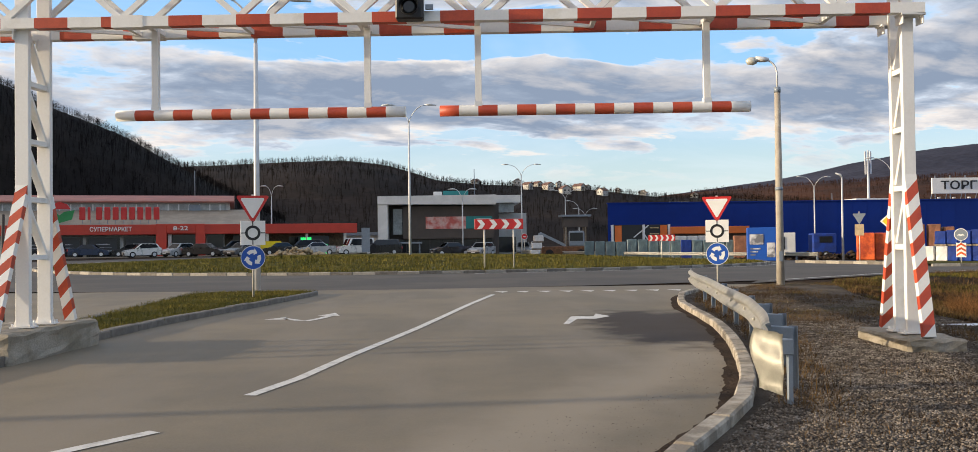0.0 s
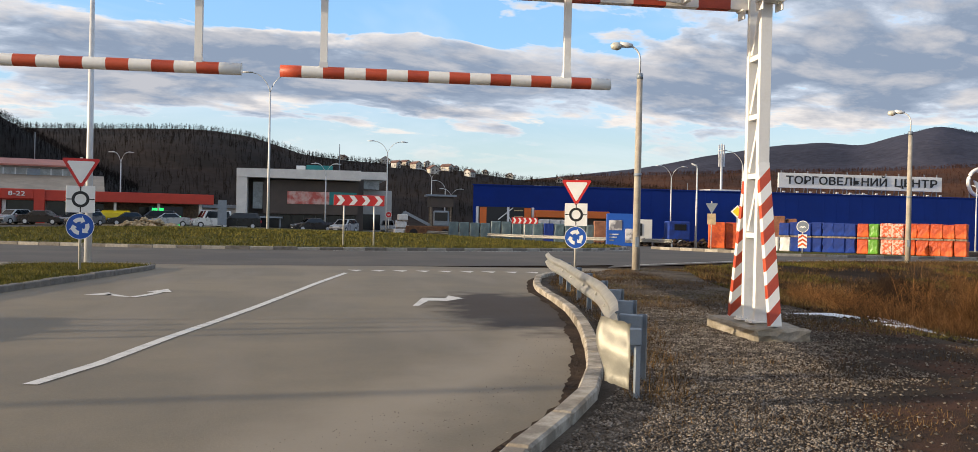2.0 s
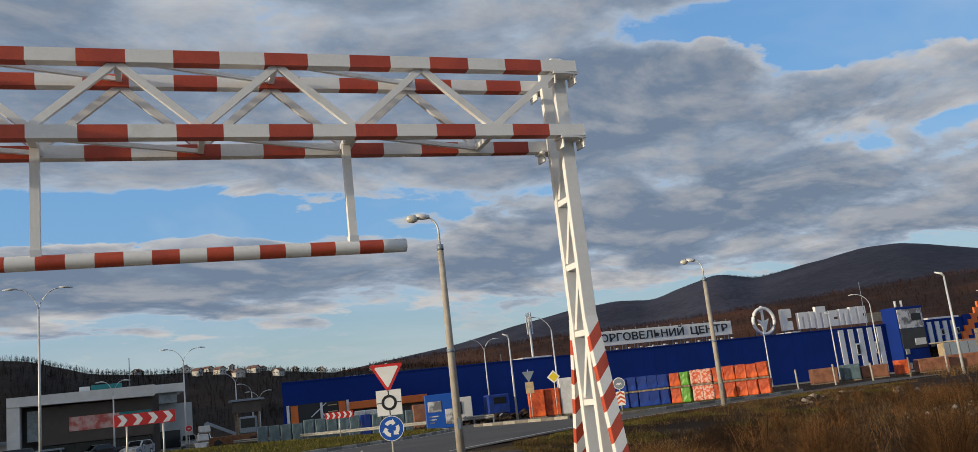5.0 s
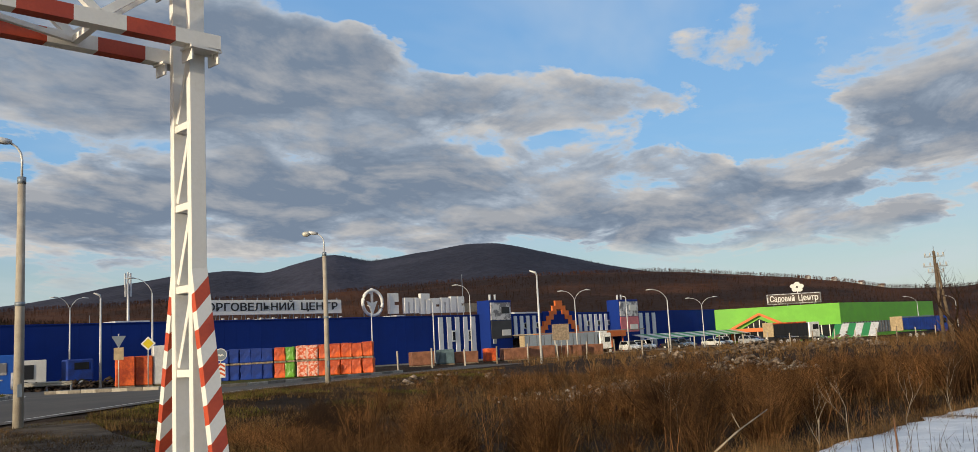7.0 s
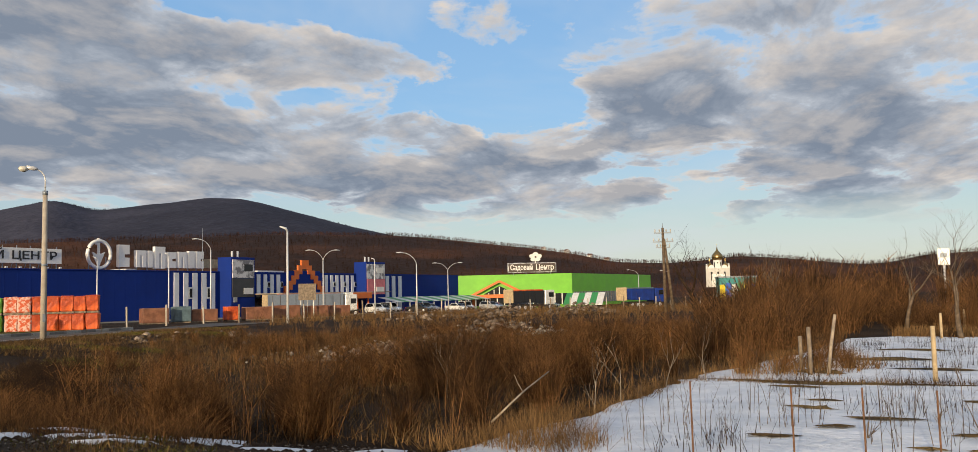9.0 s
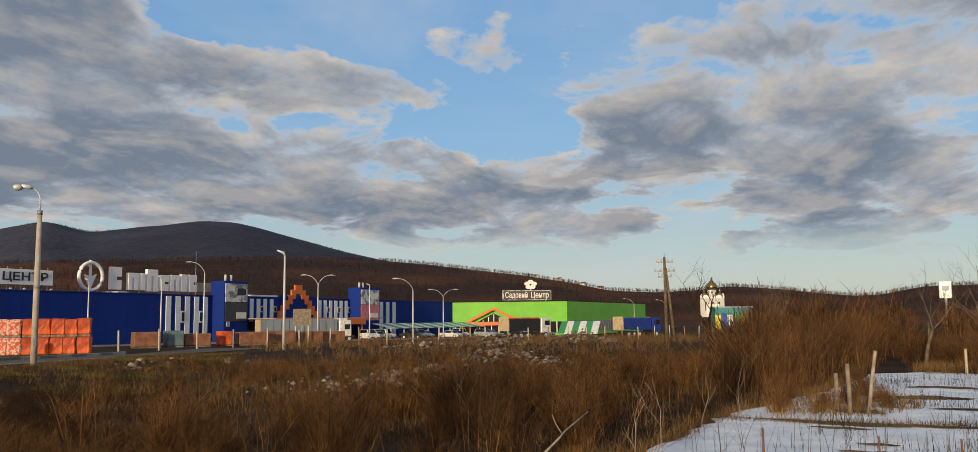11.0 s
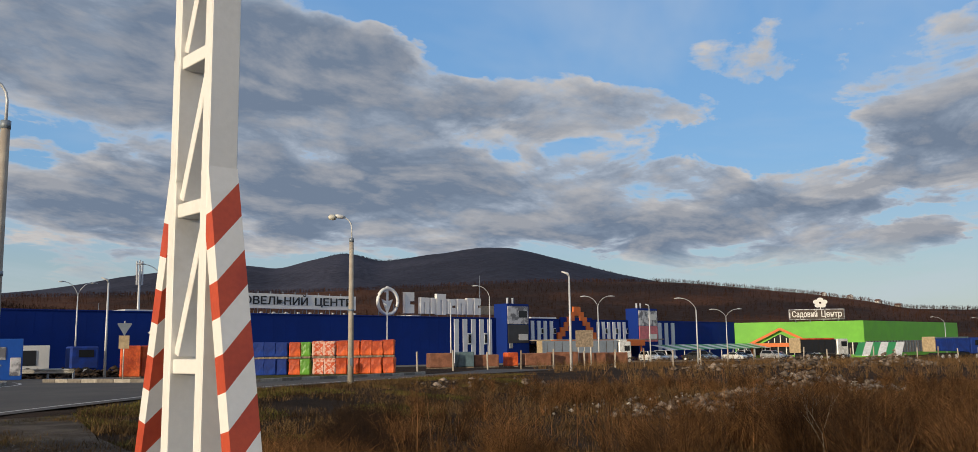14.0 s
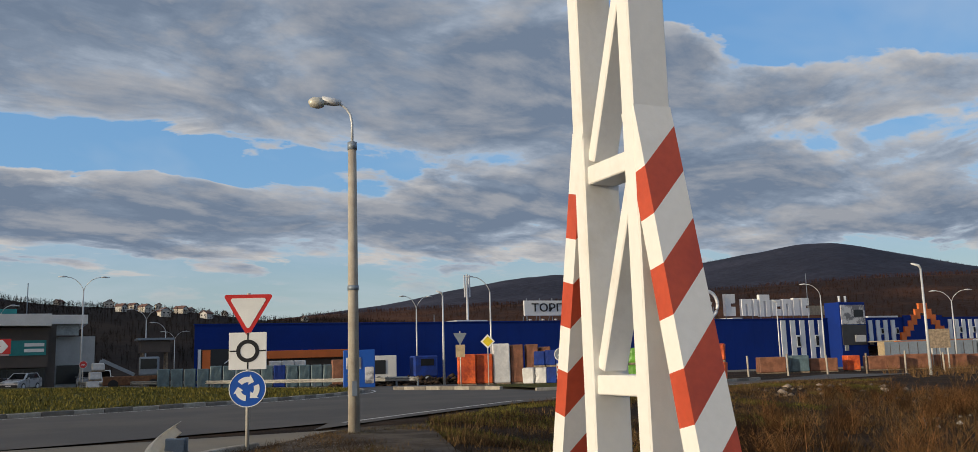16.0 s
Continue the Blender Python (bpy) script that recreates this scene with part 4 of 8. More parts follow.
build_plinth((6.30, 11.62), (0.74, 1.62), 0.19, "rough crumbling concrete base under the gantry leg")
build_plinth((-5.62, 12.55), (1.1, 2.35), 0.39, "tall rough concrete base on the grass island")
bm = bmesh.new()
tube(bm, [G(SPAN + 0.02, -0.32, 1.9), G(SPAN + 0.03, -0.35, 0.9), G(SPAN - 0.02, -0.4, 0.5), G(SPAN + 0.12, -0.52, 0.43), G(SPAN + 0.5, -0.6, 0.42), G(SPAN + 0.9, -0.5, 0.46)], 0.02, 6)
tagged(part("power_cable", bm, "black"), "black cable hanging down the gantry leg", "cable")

# ---------------------------------------------------------------- hills and woods
def hill(name, mat, label, crest, near, ridge, far, az_step=0.5, rows=22, rough=0.06, seed=1):
    """A wooded ridge: crest gives bearing in degrees and height in metres along it."""
    b, h = [c[0] for c in crest], [c[1] for c in crest]
    az = np.arange(b[0], b[-1] + 1e-6, az_step)
    top = np.interp(az, b, h)
    k = np.ones(3) / 3
    top = np.convolve(np.pad(top, 1, "edge"), k, "valid")
    verts, faces = [], []
    prof = []
    for i in range(rows + 6):
        if i <= rows:
            t = i / rows
            prof.append((near + (ridge - near) * t, math.sin(t * math.pi / 2) ** 1.25))
        else:
            t = (i - rows) / 6
            prof.append((ridge + (far - ridge) * t, 1 - 0.9 * t))
    for d, p in prof:
        for a, hh in zip(az, top):
            x, y = d * math.sin(radians(a)), d * math.cos(radians(a))
            s = 8.0 / ridge
            bump = noise.fractal((x * s, y * s, seed), 0.9, 2.1, 5) * rough * hh
            z = -3 + (hh + 3) * p + bump * (p * (1 - 0.72 * p ** 6)) 
            verts.append((x, y, z))
    n = len(az)
    for i in range(len(prof) - 1):
        for j in range(n - 1):
            faces.append((i * n + j, i * n + j + 1, (i + 1) * n + j + 1, (i + 1) * n + j))
    ob = raw_mesh(name, verts, faces, mat, True)
    tagged(ob, label, "hill", kind="structure")

    def ground_at(a, t):
        """A place on the slope: bearing a, t from the foot (0) to the crest (1)."""
        fi, fj = min(t * rows, rows - 1e-3), min(max((a - b[0]) / az_step, 0), n - 1.001)
        i, j = int(fi), int(fj)
        u, w = fi - i, fj - j
        q = [Vector(verts[(i + di) * n + j + dj]) for di, dj in ((0, 0), (0, 1), (1, 0), (1, 1))]
        return (q[0].lerp(q[1], w)).lerp(q[2].lerp(q[3], w), u)
    return ground_at


def sl(pairs, d, woods=0.0):
    return [(a, e * d + 1.5 - woods) for a, e in pairs]


hill_left = hill("hill_left", "forest_dark", "steep wooded hill with shade put into its dark colour", sl([(-75, .17), (-45, .20), (-32, .19), (-26, .163), (-24, .147), (-21.5, .130), (-19.5, .115), (-16, .083), (-13, .055), (-9, .02), (-6, .0)], 340, 1.6), 190, 340, 520, 0.5, 22, 0.05, 2)
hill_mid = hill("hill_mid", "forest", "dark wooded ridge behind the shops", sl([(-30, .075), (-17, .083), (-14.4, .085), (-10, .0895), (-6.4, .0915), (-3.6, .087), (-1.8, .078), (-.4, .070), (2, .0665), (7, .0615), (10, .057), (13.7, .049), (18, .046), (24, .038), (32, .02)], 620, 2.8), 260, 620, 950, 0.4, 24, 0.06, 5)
hill_brown = hill("hill_brown", "forest_brown", "long brown wooded foothill", sl([(8, .030), (14, .046), (20, .052), (27, .056), (36, .058), (44, .063), (51.5, .067), (56, .0655), (58.8, .0645), (61.6, .0605), (65.3, .053), (67.6, .049), (70.8, .040), (73, .031), (76.5, .0275), (79, .0297), (80.5, .0335), (83.5, .029), (86.7, .0222), (88.8, .0198), (91.5, .0285), (97, .030), (110, .034), (130, .03), (160, .03)], 1050, 0.8), 430, 1050, 1500, 0.5, 24, 0.05, 8)
mountain = hill("mountain", "mountain", "far wooded mountain with haze put into its blue-grey colour", sl([(8, .0200), (13.7, .0450), (18.8, .0545), (21, .0589), (23, .0652), (25.3, .0734), (28.6, .0814), (32.3, .0862), (34.6, .0832), (36.5, .0929), (38.6, .1019), (39.4, .0999), (41, .0929), (42.7, .0964), (45, .0994), (47.5, .1049), (49.5, .1044), (51.5, .0974), (53.5, .0879), (56.4, .0744), (59, .0639), (63, .0530), (72, .0300), (84, .0200), (100, .0220), (120, .0300)], 2700), 1300, 2700, 3600, 0.4, 22, 0.05, 11)


def bare_trees(name, mat, label, places, h0, h1, seed=1, twigs=9, width=0.012):
    """Bare trees as one thicket: each a trunk with rising branches."""
    rnd = np.random.RandomState(seed)
    verts, faces = [], []
    for x, y, z in places:
        h = rnd.uniform(h0, h1)
        segs = [((0, 0, -0.04), (rnd.normal(0, .03), rnd.normal(0, .03), 1.0), width * 0.6, width * 0.2)]
        for q in range(twigs):
            zb = rnd.uniform(0.25, 0.8)
            a = rnd.uniform(0, 6.283)
            r = rnd.uniform(0.2, 0.55) * (1.2 - zb)
            segs.append(((0, 0, zb), (r * math.cos(a), r * math.sin(a), zb + rnd.uniform(0.08, 0.28)), width * 0.55, width * 0.18))
        for p, q, w0, w1 in segs:
            a = rnd.uniform(0, 3.14)
            for ang in (a, a + 1.57):
                dx, dy = math.cos(ang), math.sin(ang)
                k = len(verts)
                for (px, py, pz), w in ((p, w0), (q, w1)):
                    verts.append((x + h * (px - dx * w), y + h * (py - dy * w), z + h * pz))
                    verts.append((x + h * (px + dx * w), y + h * (py + dy * w), z + h * pz))
                faces.append((k, k + 1, k + 3, k + 2))
    ob = raw_mesh(name, verts, faces, mat)
    return tagged(ob, label, "trees", kind="stuff")


def slope_places(ground_at, count, a0, a1, t0, t1, seed, power=1.0):
    rnd = np.random.RandomState(seed)
    return [ground_at(rnd.uniform(a0, a1), t0 + (t1 - t0) * rnd.uniform() ** power) for _ in range(count)]


bare_trees("woods_left", "forest_dark", "bare winter woods in the hill's shaded colour", slope_places(hill_left, 9000, -45, -10, 0.05, 0.98, 1, 0.8), 1.4, 3.2, 1, 8, 0.02)
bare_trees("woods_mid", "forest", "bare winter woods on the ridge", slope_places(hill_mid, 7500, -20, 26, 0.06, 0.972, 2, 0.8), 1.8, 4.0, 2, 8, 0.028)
bare_trees("woods_brown", "forest_brown", "bare brown woods on the foothill", slope_places(hill_brown, 15000, 16, 100, 0.02, 0.962, 3, 0.9), 2.0, 4.6, 3, 7, 0.04)
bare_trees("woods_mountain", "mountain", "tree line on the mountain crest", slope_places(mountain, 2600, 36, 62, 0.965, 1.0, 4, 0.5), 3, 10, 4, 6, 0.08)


def build_house(x, y, z, w, d, h, turn, rnd, tone):
    t = thing("house", "small pale house with a dark pitched roof on the hillside", "house", pose(x, y, z, 0, 0, turn), "houses on the hill")
    bm = box((-w / 2, -d / 2, -4), (w / 2, d / 2, h))
    prism(bm, [(-w / 2, h), (w / 2, h), (0, h + w * 0.32)], d - 0.02, Matrix.Translation((0, -d / 2 + 0.01, 0)))
    part("wall", bm, tone, t)
    bm = bmesh.new()
    for s in (-1, 1):
        beam(bm, (s * (w / 2 + 0.4), 0, h - 0.15), (0, 0, h + w * 0.34), d + 0.9, 0.22)
    part("roof", bm, "house_roof", t)
    for i in range(2):
        for sgn in (-1, 1):
            part("window", box((-w * 0.3 + i * w * 0.4, sgn * (d / 2 + 0.0) - 0.04, h * 0.42), (-w * 0.3 + i * w * 0.4 + w * 0.17, sgn * (d / 2) + 0.04, h * 0.75)), "dark_glass", t)
    part("chimney", box((w * 0.15, -0.3, h + 0.1), (w * 0.15 + 0.6, 0.3, h + w * 0.42)), "concrete", t)


_r = random.Random(12)
for a, t in ((2.2, 0.95), (4.9, 0.82), (5.6, 0.62), (6.2, 0.80), (6.9, 0.66), (7.6, 0.86), (8.0, 0.58), (8.9, 0.72), (9.4, 0.9), (10.4, 0.62), (11.4, 0.94), (13.0, 0.92), (16.2, 0.95)):
    hx, hy, hz = hill_mid(a, t)
    build_house(hx, hy, hz + 0.4, _r.uniform(3.2, 5.2), _r.uniform(4, 6), _r.uniform(1.6, 2.8), _r.uniform(-50, 50), _r, _r.choice(["house_wall", "shop_grey", "shop_grey"]))
for a, t in ((68.5, 0.80), (70, 0.84), (71.5, 0.78), (72.6, 0.86)):
    hx, hy, hz = hill_brown(a, t)
    build_house(hx, hy, hz + 0.4, _r.uniform(3.2, 5.2), _r.uniform(4, 6), _r.uniform(1.6, 2.4), _r.uniform(-50, 50), _r, _r.choice(["house_wall", "mall_white", "shop_grey"]))

# ---------------------------------------------------------------- shops
def wall_pose(x, y, bearing):
    """Local x runs along a facade, local -y faces out."""
    return pose(x, y, gz1(x, y), 0, 0, bearing)


def build_blue_store():
    t = thing("hardware_store", "long blue hardware store with white stripes and orange entrance", "building", pose(22.2, 116.8, -0.9, 0, 0, -2.0))
    H = 7.15
    LEN = 188.0
    bm = bmesh.new()
    lo = [bm.verts.new((x, y, -2.8)) for x, y in ((0, 0), (LEN, 0), (LEN, 60), (22, 60))]
    hi = [bm.verts.new((v.co.x, v.co.y, H)) for v in lo]
    for i in range(4):
        bm.faces.new((lo[i], lo[(i + 1) % 4], hi[(i + 1) % 4], hi[i]))
    bm.faces.new(hi)
    part("wall", bm, "cobalt", t)
    # ribs of the cladding sheets
    bm = bmesh.new()
    for i in range(93):
        quad_box(bm, (2.0 * i + 0.93, -0.012, 4.4 if i < 9 else -0.2), (2.0 * i + 0.97, 0.02, H))
    tagged(part("cladding_rib", bm, "cobalt", t), kind="stuff")
    part("parapet_cap", box((-0.1, -0.12, H), (LEN + 0.1, 0.3, H + 0.14)), "cobalt", t)
    # loading bays under the corner
    # a solid black box gives the unlit depth of the open bay
    part("bay_black_panel", box((0.5, -0.10, -1.6), (8.2, 0.5, 4.3)), "sign_black", t, "black panel for the unlit inside of a loading bay")
    part("bay_canopy", box((8.3, -1.4, 3.0), (18.6, 0.0, 3.95), 0.05), "orange", t, "orange canopy fascia")
    # brown panel put in for the shade under the canopy
    part("bay_shade_panel", box((8.3, -0.12, -1.6), (18.6, 0.3, 3.0)), "mall_brown", t)
    for x in (0.4, 4.6, 8.0):
        part("bay_column", box((x, -0.35, -1.6), (x + 0.3, 0.0, 4.3)), "stripe_white", t)
    for x in (0.9, 7.0):
        part("bay_banner", box((x, -0.22, 2.0), (x + 0.9, -0.12, 4.2)), "orange", t)
    for k in range(5):
        part("rack_shelf", box((5.6, -0.3, 0.6 + 0.8 * k), (6.8, -0.12, 0.72 + 0.8 * k)), "wood_pale", t)
    bm = bmesh.new()
    beam(bm, (3.4, -0.3, 2.6), (5.4, -0.3, 4.2), 0.12, 0.12)
    beam(bm, (4.7, -0.3, 3.2), (6.4, -0.3, 0.6), 0.12, 0.12)
    part("bay_brace", bm, "stripe_white", t)

    def stripes(x0, x1, n, z0, z1, windows=True):
        step = (x1 - x0) / n
        for i in range(n):
            part("white_stripe", box((x0 + i * step, -0.16, z0), (x0 + i * step + step * 0.5, 0.05, z1)), "stripe_white", t)
            if windows and i % 2 == 1:
                w = part("window", box((x0 + i * step + step * 0.55, -0.2, z0 + (z1 - z0) * 0.42), (x0 + i * step + step * 0.93, 0.05, z0 + (z1 - z0) * 0.68)), "stripe_white", t)
                part("pane", box((x0 + i * step + step * 0.6, -0.24, z0 + (z1 - z0) * 0.45), (x0 + i * step + step * 0.88, -0.18, z0 + (z1 - z0) * 0.65)), "dark_glass", w)

    X1, X2 = 101.2, 142.1          # the two pylons
    stripes(90.7, 101.0, 5, -0.6, H - 0.2)
    stripes(110.6, 118.0, 4, 2.6, H - 0.3)
    stripes(131.0, 142.0, 6, 2.6, H - 0.3)
    stripes(153.5, 161.5, 3, -0.6, H - 0.3, False)
    for X, W2, pics in ((X1, 6.0, ("poster_grey", "poster_dark")), (X2, 7.4, ("poster_grey", "poster_pink"))):
        py = part("pylon", box((X, -2.65, -2.8), (X + W2, 0.5, 9.75), 0.05), "cobalt", t, "tall blue entrance pylon")
        part("poster", box((X + 0.25, -2.78, 6.1), (X + W2 - 0.3, -2.65, 9.3)), pics[0], py, "printed grey billboard panel")
        part("poster", box((X + 0.25, -2.78, 2.7), (X + W2 - 0.3, -2.65, 6.0)), pics[1], py, "printed billboard panel")
        part("poster_badge", box((X + W2 * 0.52, -2.84, 7.3), (X + W2 * 0.88, -2.78, 8.5)), "sign_black" if X == X1 else "mall_white", py)
        part("poster_badge", box((X + W2 * 0.5, -2.84, 3.2), (X + W2 * 0.9, -2.78, 4.3)), "mall_white", py)
        for k in range(2):
            part("pylon_window", box((X + 0.6, -2.76, -0.6 + 2.4 * k), (X + 1.4, -2.65, 0.4 + 2.4 * k)), "light_glass", py)
        for k in range(2):
            bm = bmesh.new()
            tube(bm, [(X + 2 + 1.4 * k, -1, 9.6), (X + 2 + 1.4 * k, -1, 10.9)], 0.2, 8)
            part("vent_pipe", bm, "lamp_grey", py)
    # stepped orange arch over the entrance
    mid = 124.2
    n, sw, sh = 6, 1.0, 1.02
    for sgn in (-1, 1):
        for i in range(n):
            a, b = sgn * (i - 0.12) * sw, sgn * (i + 1.1) * sw
            z1 = 9.75 - i * sh
            part("arch_step", box((mid + min(a, b), -0.5, max(3.2, z1 - 1.75)), (mid + max(a, b), -0.1, z1)), "orange", t)
    part("arch_infill", box((mid - 5.0, -0.3, 2.6), (mid + 5.0, 0.0, 7.6)), "cobalt", t)
    # entrance canopy with orange fascia
    part("entrance_canopy", box((X1 + 6.0, -9.0, 3.05), (X2 - 0.2, -0.2, 3.25), 0.05), "roof_tan", t)
    part("canopy_fascia", box((X1 + 4.6, -9.3, 1.9), (134.6, -8.9, 3.1), 0.05), "orange", t, "orange canopy fascia")
    part("entrance_glazing", box((X1 + 6.5, -0.14, -1.6), (X2 - 0.5, 0.2, 2.4)), "dark_glass", t)
    for k in range(8):
        part("canopy_post", box((X1 + 6 + 3.8 * k, -8.9, -2.2), (X1 + 6.25 + 3.8 * k, -8.65, 3.0)), "orange", t)
    # striped awnings over the trolley lane
    for k in range(17):
        bm = bmesh.new()
        x = 144.5 + 2.6 * k
        prev = None
        for j in range(6):
            ang = j / 5 * 1.4
            p = (x, -9.0 + 5.0 * math.sin(ang), 0.9 + 1.1 * (math.sin(ang)))
            if prev:
                vs = [bm.verts.new(q) for q in (prev, (prev[0] + 2.6, *prev[1:]), (x + 2.6, *p[1:]), p)]
                bm.faces.new(vs)
            prev = p
        bmesh.ops.remove_doubles(bm, verts=bm.verts, dist=1e-3)
        bmesh.ops.solidify(bm, geom=bm.faces[:], thickness=0.06)
        part("awning_panel", bm, ["tarp_white", "leaf_green"][k % 2], t)
    for k in range(9):
        part("awning_post", box((144.6 + 5.2 * k, -8.9, -2.4), (144.75 + 5.2 * k, -8.75, 0.9)), "lamp_grey", t)
    # rooftop units and aerials
    for x, w, h in ((37, 5, 0.7), (10, 3, 0.5), (60, 3, 0.6), (88, 2, 0.7), (120, 8, 0.8)):
        part("roof_unit", box((x, 8, H - 0.1), (x + w, 12, H + h), 0.05), "lamp_grey", t)
    return t


store = build_blue_store()
STORE_M = pose(22.2, 116.8, -0.9, 0, 0, -2.0)


def build_roof_sign():
    """White roof letters on a frame: the readable words are lettered, the trade name is plain blocks."""
    t = thing("roof_sign", "long white rooftop sign with dark letters on a steel frame", "sign", STORE_M @ pose(46.0, 4.0, 7.15))
    L, Hh = 26.8, 2.2
    part("board", box((0, 0, 1.05), (L, 0.25, 1.05 + Hh), 0.03), "sign_white", t)
    lettering("word", "ТОРГОВЕЛЬНИЙ", 1.6, 0.08, "sign_black", t, pose(L * 0.352, -0.045, 1.05 + Hh / 2), L * 0.61)
    lettering("word", "ЦЕНТР", 1.6, 0.08, "sign_black", t, pose(L * 0.835, -0.045, 1.05 + Hh / 2), L * 0.265)
    for k in range(13):
        bm = bmesh.new()
        x = 0.6 + 2.13 * k
        beam(bm, (x, 0.35, -0.1), (x, 0.35, 1.05 + Hh + 0.35), 0.1, 0.1, (0, 1, 0))
        beam(bm, (x, 0.35, 1.05 + Hh - 0.2), (x, 1.8, -0.1), 0.08, 0.08)
        part("sign_post", bm, "steel_paint", t)
        part("floodlight", box((x - 0.15, -0.7, 0.35), (x + 0.15, -0.4, 0.55)), "lamp_grey", t)

    e = thing("roof_emblem", "round white rooftop emblem with an arrow", "sign", STORE_M @ pose(80.2, 5.0, 7.15))
    bm = bmesh.new()
    pts = [(2.15 * math.cos(a * math.pi / 18), 0, 2.75 + 2.15 * math.sin(a * math.pi / 18)) for a in range(37)]
    tube(bm, pts, 0.28, 6)
    part("ring", bm, "sign_white", e)
    bm = bmesh.new()
    prism(bm, [(0, 0.75), (1.1, 3.1), (0.35, 2.75), (0, 3.0), (-0.35, 2.75), (-1.1, 3.1)], 0.3)
    prism(bm, [(-0.16, 3.0), (0.16, 3.0), (0.16, 5.3), (-0.16, 5.3)], 0.3)
    prism(bm, [(-0.5, 4.3), (-0.16, 4.3), (-0.16, 5.0), (-0.35, 4.9)], 0.3)
    part("arrow", bm, "sign_white", e)
    bm = bmesh.new()
    for x in (-1.6, 1.6):
        beam(bm, (x, 0.4, -0.1), (x, 0.4, 2.4), 0.12, 0.12, (0, 1, 0))
    part("sign_post", bm, "steel_paint", e)

    b = thing("roof_letters", "row of tall white block shapes on the roof", "sign", STORE_M @ pose(84.0, 5.0, 7.15))
    slab = [(0, 0), (1, 0), (1, 1), (0, 1)]
    slotted = [(0, 0), (.38, 0), (.38, .7), (.62, .7), (.62, 0), (1, 0), (1, 1), (0, 1)]
    notched = [(0, 0), (1, 0), (1, .42), (.55, .42), (.55, .58), (1, .58), (1, 1), (0, 1)]
    x = 0.0
    for outline, w, h, z in ((notched, 2.1, 3.6, 0.85), (slotted, 2.0, 2.8, 0.85), (slab, 0.8, 2.8, 0.85), (slotted[::-1], 2.2, 3.7, 0.7), (notched, 1.8, 2.7, 0.85), (slotted, 1.9, 2.8, 0.85), (slab, 1.3, 3.0, 0.85), (notched, 1.7, 3.0, 0.85)):
        bm = bmesh.new()
        prism(bm, [(x + px * w, z + pz * h) for px, pz in outline], 0.6)
        part("block_shape", bm, "sign_white", b)
        bm = bmesh.new()
        beam(bm, (x + w * 0.3, 0.7, -0.1), (x + w * 0.3, 0.7, 3.0), 0.12, 0.12, (0, 1, 0))
        part("sign_post", bm, "steel_paint", b)
        x += w + (1.4 if x == 0 else 0.55)
    part("side_panel", box((x + 0.6, 1.2, 1.0), (x + 4.2, 1.5, 2.6)), "wood_pale", b)


build_roof_sign()


